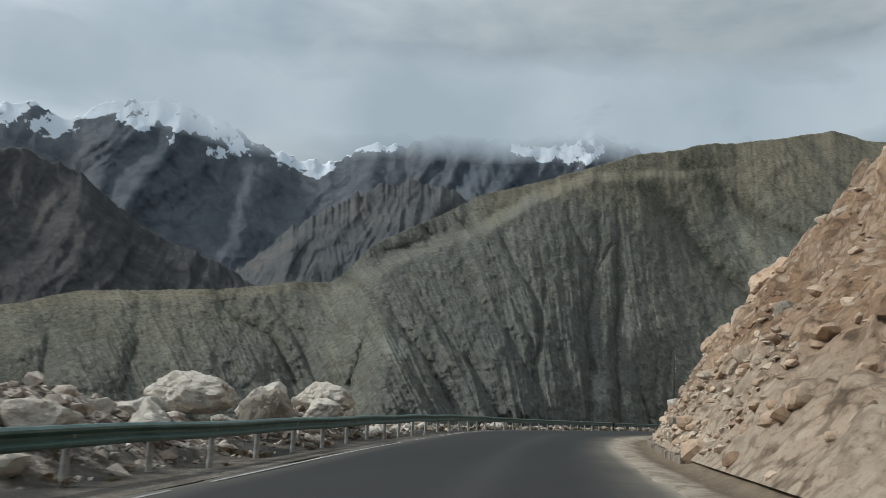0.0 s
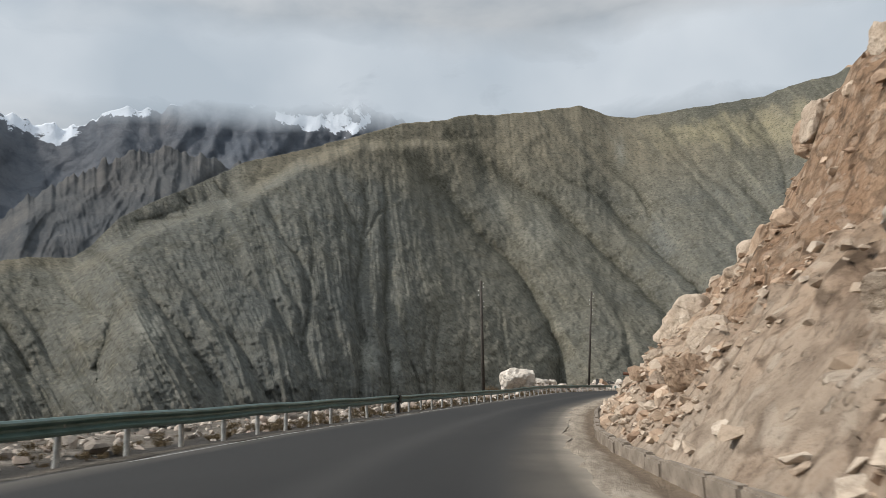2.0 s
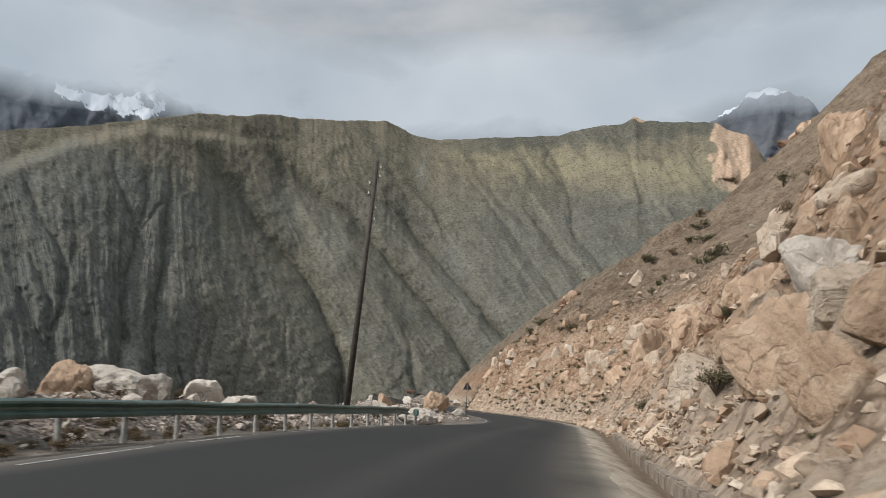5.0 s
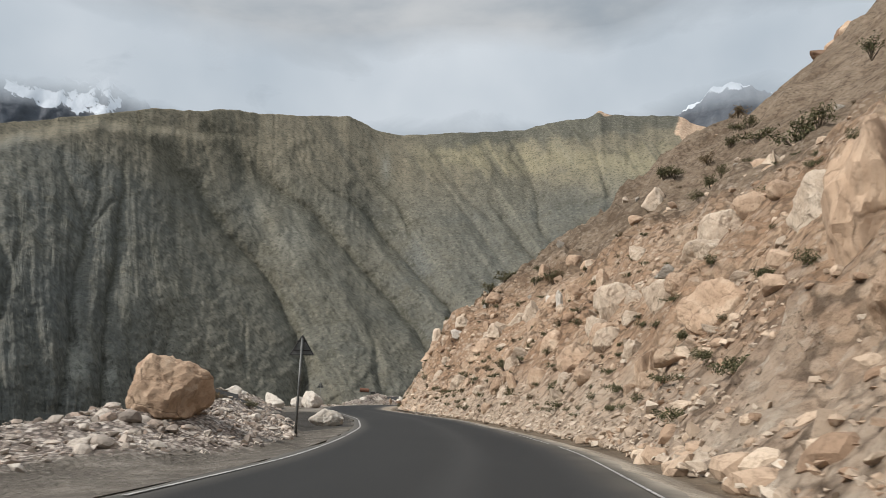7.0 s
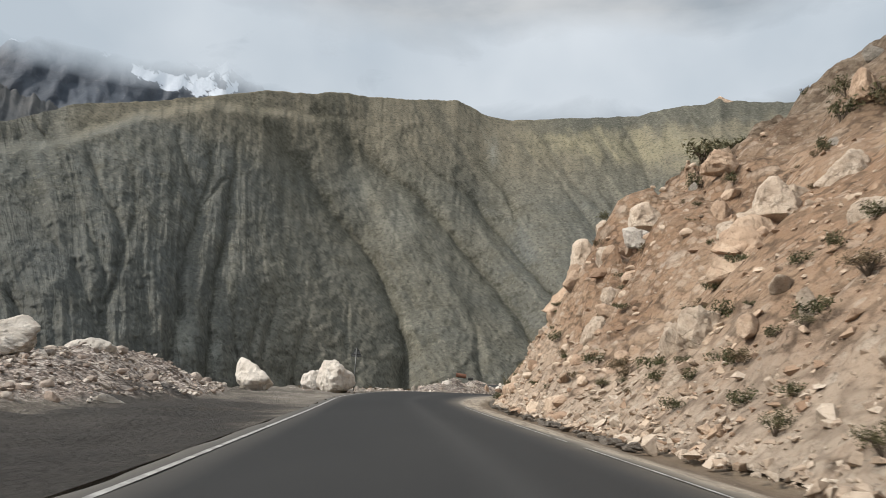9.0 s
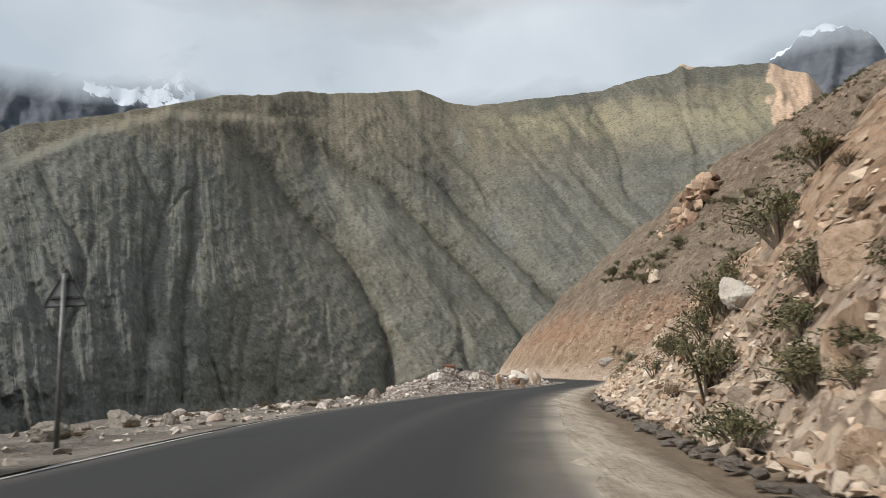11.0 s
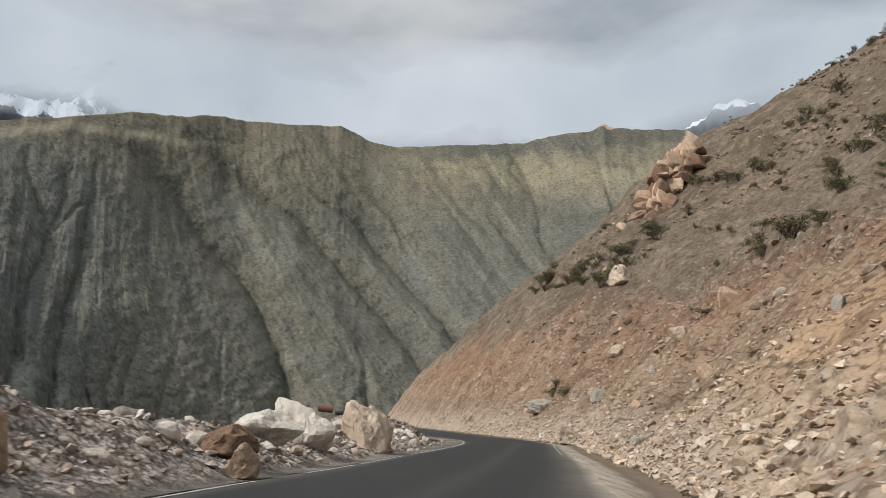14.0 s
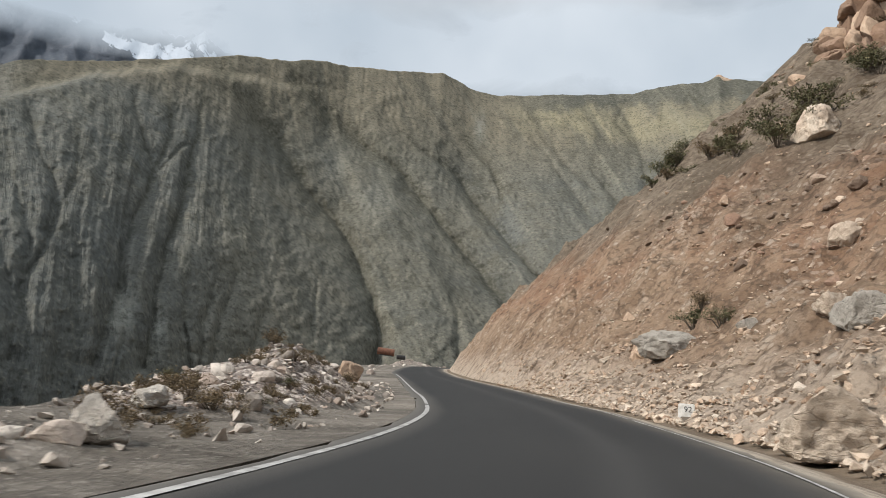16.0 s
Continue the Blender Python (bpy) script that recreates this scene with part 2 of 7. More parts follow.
    h = m.math("MULTIPLY", h, m.math("MULTIPLY_ADD", seen, 0.7, 0.3))
    h = m.math("ADD", h, m.math("ADD", m.math("MULTIPLY", mids, 0.5), m.math("MULTIPLY", fine, 0.10)))
    h = m.math("ADD", h, m.math("MULTIPLY", seen, 0.05))
    return m.done(c, h, 1.0, 1.0)


def mountain_material():
    """Stony turf: olive on the heights, grey and teal rock waste lower down, dark scrub in the gullies."""
    m = Mat("mountain_slope", 1.0, 0, 0.05)
    big = m.noise(0.0035, 8, 0.62, warp=0.8)
    mids = m.noise(0.016, 8, 0.66, warp=0.5)
    fine = m.noise(0.10, 6, 0.72)
    dots = m.cells(0.095, m.warped(0.05, 14.0), "Distance")
    rib, rugged, rise = m.attr("rib"), m.attr("rugged"), m.attr("rise")
    down = m.n.new("ShaderNodeCombineXYZ")
    m.l.new(m.attr("fall"), down.inputs[0])
    m.l.new(m.math("MULTIPLY", rise, 0.22), down.inputs[1])
    rill = m.noise(1.1, 5, 0.60, down.outputs[0], 0.7)
    thin = m.noise(6.0, 5, 0.66, down.outputs[0], 0.9)
    c = m.ramp(big, (0.32, (0.100, 0.097, 0.079)), (0.5, (0.134, 0.126, 0.099)), (0.68, (0.170, 0.153, 0.115)))
    c = m.mix(m.math("MULTIPLY", rugged, m.ramp(mids, (0.3, 0.25), (0.6, 0.75))), c, (0.134, 0.132, 0.118))
    c = m.mix(m.math("MULTIPLY", m.attr("teal"), m.ramp(m.noise(0.006, 6, 0.62, warp=1.0), (0.36, 0.35), (0.60, 1.0))), c, (0.128, 0.135, 0.129))
    c = m.mix(m.math("MULTIPLY", m.attr("turf"), m.ramp(mids, (0.35, 0.45), (0.6, 0.85))), c, (0.186, 0.162, 0.118))
    # sunlit band and cloud shadow of the far right slope, painted into the colour
    c = m.mix(m.math("MULTIPLY", m.attr("lit_band"), 0.85), c, (0.255, 0.228, 0.152))
    c = m.mix(m.math("MULTIPLY", m.attr("cloud_shade"), 0.72), c, (0.074, 0.079, 0.070))
    # darker in the hollows of rills and ribs, paler along their crests
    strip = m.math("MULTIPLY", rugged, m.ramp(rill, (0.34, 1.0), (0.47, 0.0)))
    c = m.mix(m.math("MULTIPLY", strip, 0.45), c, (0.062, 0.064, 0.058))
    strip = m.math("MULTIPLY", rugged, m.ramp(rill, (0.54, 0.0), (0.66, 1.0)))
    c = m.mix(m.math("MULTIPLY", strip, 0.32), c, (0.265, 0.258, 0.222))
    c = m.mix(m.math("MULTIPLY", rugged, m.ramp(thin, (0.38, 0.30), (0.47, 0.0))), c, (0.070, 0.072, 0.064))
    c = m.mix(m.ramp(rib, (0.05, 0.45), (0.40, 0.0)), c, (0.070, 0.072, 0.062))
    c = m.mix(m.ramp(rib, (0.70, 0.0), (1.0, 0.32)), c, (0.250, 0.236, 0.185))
    c = m.mix(m.ramp(mids, (0.36, 0.40), (0.48, 0.0)), c, (0.078, 0.074, 0.055))
    c = m.mix(m.ramp(mids, (0.57, 0.0), (0.74, 0.35)), c, (0.27, 0.25, 0.20))
    c = m.mix(m.ramp(fine, (0.39, 0.55), (0.47, 0.0)), c, (0.048, 0.046, 0.036))
    c = m.mix(m.ramp(fine, (0.54, 0.0), (0.66, 0.42)), c, (0.29, 0.265, 0.21))
    c = m.mix(m.math("MULTIPLY", m.ramp(dots, (0.16, 0.5), (0.30, 0.0)), m.ramp(big, (0.42, 0.2), (0.56, 1.0))), c, (0.052, 0.052, 0.036))
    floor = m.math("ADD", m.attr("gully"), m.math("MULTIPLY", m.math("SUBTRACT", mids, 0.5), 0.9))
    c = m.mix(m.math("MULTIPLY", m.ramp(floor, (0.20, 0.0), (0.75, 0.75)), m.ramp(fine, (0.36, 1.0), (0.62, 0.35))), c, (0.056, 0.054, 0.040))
    # dark rock patches, and the lower left's cloud shade worked into the colour
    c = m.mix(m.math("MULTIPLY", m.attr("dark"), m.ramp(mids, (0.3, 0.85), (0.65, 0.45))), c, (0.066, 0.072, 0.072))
    c = m.mix(m.math("MULTIPLY", m.attr("pale"), m.ramp(fine, (0.35, 0.2), (0.55, 0.75))), c, (0.30, 0.30, 0.262))
    # cliff and fan: tan rock with sunlight painted into the tone
    cliff = m.math("ADD", m.attr("cliff"), m.math("MULTIPLY", m.math("SUBTRACT", mids, 0.5), 0.6))
    c = m.mix(m.ramp(cliff, (0.25, 0.0), (0.55, 1.0)), c, m.mix(m.ramp(fine, (0.4, 0.0), (0.6, 1.0)), (0.34, 0.235, 0.165), (0.50, 0.38, 0.28)))
    h = m.math("ADD", m.math("MULTIPLY", mids, 1.0), m.math("MULTIPLY", fine, 0.30))
    h = m.math("ADD", h, m.math("MULTIPLY", rugged, m.math("ADD", m.math("MULTIPLY", rill, 1.0), m.math("MULTIPLY", thin, 0.30))))
    return m.done(c, h, 1.0, 9.0)


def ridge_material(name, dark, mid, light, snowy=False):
    """Bare rock of the distant ridges, with distance haze put into its bluish tones and pale scree in patches; darker
    in the hollows, paler on the ribs; snow where the height and the slope keep it.
    """
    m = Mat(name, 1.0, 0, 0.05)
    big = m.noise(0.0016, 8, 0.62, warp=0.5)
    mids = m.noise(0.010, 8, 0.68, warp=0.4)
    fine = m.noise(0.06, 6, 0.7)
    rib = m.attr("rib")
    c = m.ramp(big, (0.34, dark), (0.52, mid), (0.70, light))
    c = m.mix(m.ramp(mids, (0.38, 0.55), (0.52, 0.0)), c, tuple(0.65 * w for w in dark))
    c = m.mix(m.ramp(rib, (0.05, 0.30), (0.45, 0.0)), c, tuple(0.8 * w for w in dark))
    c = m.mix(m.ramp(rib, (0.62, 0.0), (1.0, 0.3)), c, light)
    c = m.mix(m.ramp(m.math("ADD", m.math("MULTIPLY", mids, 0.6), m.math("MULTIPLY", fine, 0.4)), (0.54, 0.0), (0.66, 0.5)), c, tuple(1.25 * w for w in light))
    if snowy:
        flat = m.xyz(m.normal())[2]
        s = m.math("ADD", m.attr("snow"), m.math("MULTIPLY", m.math("SUBTRACT", m.noise(0.013, 9, 0.72, m.scaled((1, 1, 0.6)), 0.8), 0.5), 3.2))
        s = m.math("ADD", s, m.math("MULTIPLY", m.math("SUBTRACT", flat, 0.60), 1.6))
        c = m.mix(m.ramp(s, (0.26, 0.0), (0.40, 1.0)), c, (0.64, 0.68, 0.74))
    return m.done(c, m.math("ADD", mids, m.math("MULTIPLY", fine, 0.25)), 1.0, 14.0)


ASPHALT = asphalt_material()


def verge_material():
    m = Mat("verge_gravel", 0.95, 0, 0.15)
    big = m.noise(0.16, 7, 0.64, warp=0.7)
    mids = m.noise(1.1, 8, 0.7)
    fine = m.noise(9.0, 6, 0.74)
    c = m.ramp(big, (0.34, (0.078, 0.068, 0.056)), (0.5, (0.148, 0.130, 0.110)), (0.66, (0.240, 0.212, 0.178)))
    c = m.mix(m.ramp(mids, (0.50, 0.0), (0.72, 0.6)), c, (0.37, 0.335, 0.29))
    c = m.mix(m.ramp(fine, (0.30, 0.65), (0.50, 0.0)), c, (0.06, 0.054, 0.048))
    pebble = m.cells(7.0, None, "Distance")
    c = m.mix(m.ramp(pebble, (0.05, 0.5), (0.30, 0.0)), c, (0.42, 0.385, 0.34))
    h2, r2, d2 = m.facets(3.4, m.warped(1.5, 0.35))
    h3, r3, d3 = m.facets(9.0)
    rubble = m.ramp(m.math("ADD", m.math("MULTIPLY", r2, 0.5), m.math("MULTIPLY", r3, 0.5)), (0.2, (0.17, 0.135, 0.115)), (0.45, (0.32, 0.265, 0.23)), (0.75, (0.50, 0.445, 0.395)))
    rubble = m.mix(m.ramp(d3, (0.45, 0.0), (0.75, 0.8)), rubble, (0.10, 0.085, 0.075))
    heap = m.ramp(m.math("ADD", m.attr("heap"), m.math("MULTIPLY", m.math("SUBTRACT", mids, 0.5), 0.5)), (0.08, 0.0), (0.25, 0.95))
    c = m.mix(heap, c, rubble)
    wet = m.ramp(m.math("ADD", m.attr("wet"), m.math("MULTIPLY", m.math("SUBTRACT", big, 0.5), 1.4)), (0.42, 0.0), (0.60, 0.85))
    c = m.mix(wet, c, (0.026, 0.024, 0.022))
    rough = m.mix(wet, (0.95, 0.95, 0.95), (0.75, 0.75, 0.75))
    h = m.math("ADD", m.math("MULTIPLY", mids, 0.16), m.math("ADD", m.math("MULTIPLY", fine, 0.08), m.math("MULTIPLY", pebble, -0.07)))
    h = m.math("ADD", h, m.math("MULTIPLY", heap, m.math("ADD", m.math("MULTIPLY", h2, 0.8), m.math("MULTIPLY", h3, 0.9))))
    return m.done(c, h, 1.0, 1.0, rough)


SOIL = verge_material()


def shoulder_material():
    """Pale dust beside the asphalt, brown earth towards the slope."""
    m = Mat("dusty_shoulder", 0.95, 0, 0.15)
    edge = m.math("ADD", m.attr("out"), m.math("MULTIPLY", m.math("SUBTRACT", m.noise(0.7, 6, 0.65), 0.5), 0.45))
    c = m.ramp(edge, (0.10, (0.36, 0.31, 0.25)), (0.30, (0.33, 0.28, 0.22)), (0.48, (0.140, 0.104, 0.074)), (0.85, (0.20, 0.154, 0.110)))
    tracks = m.noise(1.0, 6, 0.7, m.scaled((3.0, 0.35, 1.0)))
    c = m.mix(m.ramp(tracks, (0.40, 0.55), (0.56, 0.0)), c, (0.115, 0.088, 0.064))
    fine = m.noise(9.0, 7, 0.74)
    c = m.mix(m.ramp(fine, (0.32, 0.6), (0.5, 0.0)), c, (0.085, 0.066, 0.050))
    c = m.mix(m.ramp(fine, (0.58, 0.0), (0.70, 0.5)), c, (0.42, 0.37, 0.31))
    h = m.math("ADD", m.math("MULTIPLY", tracks, 0.08), m.math("MULTIPLY", fine, 0.04))
    return m.done(c, h, 1.0, 1.0)


SHOULDER = shoulder_material()
SLOPE = rock_slope_material()
MOUNTAIN = mountain_material()
# the blue in the snowy range and inner spur is painted-in haze
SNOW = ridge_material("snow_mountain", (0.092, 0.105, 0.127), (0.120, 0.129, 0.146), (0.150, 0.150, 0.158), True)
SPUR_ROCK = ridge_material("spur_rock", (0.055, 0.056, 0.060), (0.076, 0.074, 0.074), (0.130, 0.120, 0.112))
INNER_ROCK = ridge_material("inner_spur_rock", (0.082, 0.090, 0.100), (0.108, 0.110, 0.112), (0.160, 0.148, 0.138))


# ---- numbers of the plan ----
def curve_of(*pairs):
    """A smooth function through the given pairs."""
    a = np.array(pairs, float)
    fine = np.arange(a[0, 0], a[-1, 0], 1.0)
    v = np.interp(fine, a[:, 0], a[:, 1])
    k = np.hanning(13)
    k /= k.sum()
    v = np.convolve(np.pad(v, 6, "edge"), k, "valid")
    return lambda y: np.interp(y, fine, v)


# edges of the asphalt and its height along y
left_edge = curve_of((-60, 22), (-20, 2.6), (7, -8.1), (14.5, -11.1), (25.3, -14.8), (40.3, -19.4), (53.8, -22.1), (63, -22.8),
                     (81.5, -23.2), (98, -22.9), (113, -22.2), (124, -21.0), (130, -20.5), (137, -19.5), (147, -17.2), (158, -14.4), (167, -12.0),
                     (179.2, -9.9), (188, -9.3), (200, -8.9), (214, -9.3), (234, -11.5), (250, -13.4), (260, -13.7), (268, -13.5), (274, -13.1),
                     (301, -9.6), (319, -5.3), (331, -3.0), (340.8, -0.3), (348, 1.3), (357, 3.5), (368, 5.9), (375, 6.9), (382, 7.2),
                     (392, 6.6), (427, 3.1), (450, 0.6), (500, -2.2), (560, -4.0), (600, 2.0), (660, 28))
right_edge = curve_of((-60, 31), (-20, 10.0), (11.6, -2.5), (22.7, -6.8), (31, -9.4), (41, -12.1), (54.4, -14.6), (62.5, -15.5), (78.7, -16.4), (84.6, -16.4),
                      (99, -15.9), (113.8, -15.0), (125, -13.3), (131, -12.1), (139, -10.5), (152, -7.8), (166, -5.0), (180.7, -2.9), (196, -2.2), (211, -2.4),
                      (221, -3.5), (238, -5.6), (250, -6.9), (257, -7.0), (266, -6.5), (281, -5.0), (297, -2.3), (315.5, 1.1), (327.6, 3.6), (343, 7.2),
                      (356, 9.8), (372, 13.2), (378, 13.6), (392, 14.0), (410, 12.6), (427, 10.6), (450, 8.0), (500, 5.4), (560, 4.2), (600, 11.0), (660, 38))
road_height = curve_of((-60, -1.03), (0, -1.03), (21, -0.94), (33, -0.93), (55, -1.12), (90, -1.22), (120, -1.24), (169, -1.68), (200, -1.83), (249, -1.63),
                       (275, -1.43), (286, -1.44), (307, -1.53), (329, -1.74), (362, -1.72), (400, -1.6), (450, -0.9), (500, -0.2), (560, 0.6), (600, 1.2), (660, 2.0))
# lift of the road's outer edge in the bends
bank = curve_of((-60, -0.2), (12, -0.2), (40, 0.0), (108, 0.0), (122, 0.18), (132, 0.27), (148, 0.27), (160, 0.12), (172, 0.0), (660, 0.0))
# from the asphalt to the foot of the slope
foot_gap = curve_of((-60, 2.4), (0, 2.0), (25, 1.7), (48, 1.5), (62, 0.85), (74, 1.05), (86, 1.3), (98, 1.1), (110, 0.75), (122, 0.9), (135, 1.05), (150, 1.4), (180, 1.2), (215, 1.3), (250, 2.1), (270, 2.1), (300, 1.8), (330, 1.8), (380, 1.4), (430, 1.2), (500, 1.2), (660, 1.2))

# heights of the slope over the road, at distances from its foot, along y
FOOT_AT = (0, 2, 6, 12, 25, 50, 90, 160, 260)
SLOPE_ROWS = (
    (-60, 0, 1.5, 5, 11, 24, 46, 78, 125, 170),
    (15, 0, 1.5, 4.5, 9, 20, 42, 74, 120, 170),
    (34, 0, 2.2, 7.0, 13.5, 25, 45, 74, 120, 170),
    (48, 0, 2.2, 6.2, 14, 26, 46, 74, 120, 170),
    (66, 0, 1.6, 5.4, 13, 26, 44, 74, 120, 170),
    (80, 0, 1.1, 4.2, 9.2, 20, 42, 72, 118, 170),
    (130, 0, 1.6, 6.2, 12, 22, 42, 72, 118, 160),
    (190, 0, 1.6, 5.5, 11, 20, 38, 68, 110, 150),
)
SLOPE_ROWS += (
    (235, 0, 1.8, 6.2, 11.5, 21, 39, 74, 120, 160),
    (256, 0, 3.4, 8.8, 14.5, 24, 41, 78, 130, 170),
    (280, 0, 1.5, 5.0, 9.5, 19, 38, 79, 128, 170),
    (296, 0, 1.2, 4.2, 8.6, 18, 36, 70, 112, 150),
    (315, 0, 1.0, 3.6, 8.0, 18, 36, 62, 98, 140),
    (370, 0, 1.0, 3.6, 8.2, 18.5, 38, 66, 104, 150),
    (405, 0, 1.2, 4.4, 9.5, 20.5, 40, 70, 108, 150),
    (432, 0, 2.2, 7.5, 15, 27, 47, 74, 110, 150),
    (450, 0, 3.0, 8.5, 15, 29, 50, 74, 105, 145),
    (500, 0, 2.6, 8.0, 14.5, 27, 48, 72, 100, 140),
    (660, 0, 2.6, 8.0, 14.0, 26, 46, 70, 100, 140),
)


# ---- noise on arrays ----
def lattice(seed):
    return np.random.RandomState(seed).rand(256, 256)


LATTICE = [lattice(s) for s in range(12)]


def grain(x, y, seed=0):
    """Smooth noise between -1 and 1."""
    g = LATTICE[seed % 12]
    xi, yi = np.floor(x).astype(int), np.floor(y).astype(int)
    fx, fy = x - xi, y - yi
    fx, fy = fx * fx * (3 - 2 * fx), fy * fy * (3 - 2 * fy)
    a, b = g[xi & 255, yi & 255], g[(xi + 1) & 255, yi & 255]
    c, d = g[xi & 255, (yi + 1) & 255], g[(xi + 1) & 255, (yi + 1) & 255]
    return 2 * ((a * (1 - fx) + b * fx) * (1 - fy) + (c * (1 - fx) + d * fx) * fy) - 1


def fractal(x, y, octaves=5, seed=0, gain=0.5):
    total, amp = 0, 1.0
    for o in range(octaves):
        total = total + amp * grain(x * 2**o + 17.3 * o, y * 2**o + 9.1 * o, seed + o)
        amp *= gain
    return total


def creases(x, y, octaves=4, seed=0, gain=0.5):
    """Sharp ridges at 1, hollows at 0."""
    total, amp, norm = 0, 1.0, 0
    for o in range(octaves):
        total = total + amp * (1 - np.abs(grain(x * 2**o + 5.7 * o, y * 2**o + 3.3 * o, seed + o)))
        norm += amp
        amp *= gain
    return total / norm


def cells_of(x, y, seed=0):
    """Cells of a jittered grid: distance to the nearest seed, to the next one, and a random number for each cell."""
    gx, gy, gr = LATTICE[seed % 12], LATTICE[(seed + 1) % 12], LATTICE[(seed + 2) % 12]
    xi, yi = np.floor(x).astype(int), np.floor(y).astype(int)
    near, after, pick = np.full(x.shape, 9.0), np.full(x.shape, 9.0), np.zeros(x.shape)
    for dx in (-1, 0, 1):
        for dy in (-1, 0, 1):
            a, b = (xi + dx) & 255, (yi + dy) & 255
            d = np.hypot(xi + dx + gx[a, b] - x, yi + dy + gy[a, b] - y)
            first = d < near
            after = np.where(first, near, np.minimum(after, d))
            pick = np.where(first, gr[a, b], pick)
            near = np.where(first, d, near)
    return near, after, pick


def sheet(name, xs, ys, zs, material, attrs=None, smooth=True):
    """A grid of points as one mesh object."""
    rows, cols = xs.shape
    me = bpy.data.meshes.new(name)
    n = np.arange(rows * cols).reshape(rows, cols)
    quads = np.stack([n[:-1, :-1], n[:-1, 1:], n[1:, 1:], n[1:, :-1]], -1).reshape(-1, 4)
    me.vertices.add(rows * cols)
    me.vertices.foreach_set("co", np.stack([xs, ys, zs], -1).astype(np.float32).ravel())
    me.loops.add(quads.size)
    me.loops.foreach_set("vertex_index", quads.astype(np.int32).ravel())
    me.polygons.add(len(quads))
    me.polygons.foreach_set("loop_start", np.arange(0, quads.size, 4, dtype=np.int32))
    me.update(calc_edges=True)
    me.polygons.foreach_set("use_smooth", np.full(len(quads), smooth))
    for key, values in (attrs or {}).items():
        a = me.attributes.new(key, "FLOAT", "POINT")
        a.data.foreach_set("value", values.astype(np.float32).ravel())
    me.materials.append(material)
    me.validate()
    return new(name, me)


# ---- the road ----
ALONG = np.concatenate([np.arange(-58, 0, 1.0), np.arange(0, 440, 0.55), np.arange(440, 655, 1.0)])


def build_road():
    across = np.linspace(0, 1, 33)
    y = ALONG[:, None] + 0 * across
    x = left_edge(y) * (1 - across) + right_edge(y) * across
    ragged = 0.10 * fractal(y * 0.6, x * 0 + 3.0, 4, 2)
    x = x + ragged * (np.abs(across - 0.5) > 0.49)
    z = road_height(y) + bank(y) * (1 - across) + 0.05 * (1 - (2 * across - 1) ** 2) + 0.008 * fractal(x * 0.4, y * 0.25, 3, 5)
    z = z - 0.012 * (np.abs(across - 0.5) > 0.49)
    road = sheet("road", x, y, z, ASPHALT, {"across": across + 0 * y})
    return tagged(road, "worn grey asphalt mountain road with dusty edges", "road", kind="structure")


build_road()


def slope_height(y, u):
    """Height of the cut slope over the road at distance u from its foot."""
    table = np.array(SLOPE_ROWS)
    cols = [np.interp(y, table[:, 0], table[:, k + 1]) for k in range(len(FOOT_AT))]
    out = np.zeros_like(u)
    for k in range(len(FOOT_AT) - 1):
        a, b = FOOT_AT[k], FOOT_AT[k + 1]
        t = np.clip((u - a) / (b - a), 0, 1)
        out = np.where(u >= a, cols[k] * (1 - t) + cols[k + 1] * t, out)
    return out


def foot_x(y):
    return right_edge(y) + foot_gap(y)


def slope_parts(x, y):
    """Height of the slope's surface, and how much bare stone shows there."""
    u = x - foot_x(y)
    h = slope_height(y, np.maximum(u, 0))
    rough = np.clip(u / 5, 0, 1)
    wild = 1 + 0.3 * np.clip(1 - np.abs(y - 48) / 26, 0, 1) + 0.6 * np.clip(1 - np.abs(y - 140) / 50, 0, 1) + 0.5 * np.clip(1 - np.abs(y - 252) / 20, 0, 1)
    bumps = wild * (1.0 * fractal(x * 0.16, y * 0.16, 4, 1) * rough + 0.40 * (creases(x * 0.42, y * 0.42, 4, 4) - 0.55) * np.clip(u / 2, 0, 1))
    # stones of three sizes stand out of the earth where the rock comes through
    wx, wy = x + 0.9 * fractal(x * 0.3, y * 0.3, 3, 2), y + 0.9 * fractal(x * 0.3 + 5, y * 0.3, 3, 3)
    bare = fractal(x * 0.075 + 8, y * 0.06, 4, 10)
    stone = np.zeros_like(h)
    for size, rise, share, seed in ((3.6, 1.15, 0.30, 0), (1.7, 0.62, 0.42, 3), (0.85, 0.30, 0.48, 6)):
        near, after, pick = cells_of(wx / size + 0.25 * wy / size, wy / size * 0.8, seed)
        show = np.clip((share + 0.28 * bare - pick) * 5, 0, 1) * np.clip(u / (1.2 * size), 0, 1)
        face = np.clip((after - near) * 3.2, 0, 1) ** 0.6 * (1 + 0.35 * (wx / size - np.floor(wx / size)))
        bumps = bumps + wild**0.5 * rise * show * face * (0.55 + 0.6 * pick)
        stone = np.maximum(stone, show * np.clip((after - near) * 5, 0, 1) * (0.45 + 0.55 * np.abs(np.sin(pick * 40))))
    # a rock step under the overhanging ledge of the bluff
    at = np.interp(y, (50, 56, 62, 68), (7.0, 6.8, 5.6, 5.0))
    step = np.interp(y, (47, 53, 60, 66, 74), (0, 2.9, 2.9, 1.9, 0))
    bumps = bumps + step * np.clip(u - at, 0, 1) * np.clip(1 - (u - at - 1) / 8, 0, 1)
    big = 3.0 * fractal(x * 0.035 + 4, y * 0.035, 3, 7) * np.clip((u - 12) / 40, 0, 1)
    return road_height(y) + h + bumps + big, stone


def slope_z(x, y):
    return slope_parts(x, y)[0]


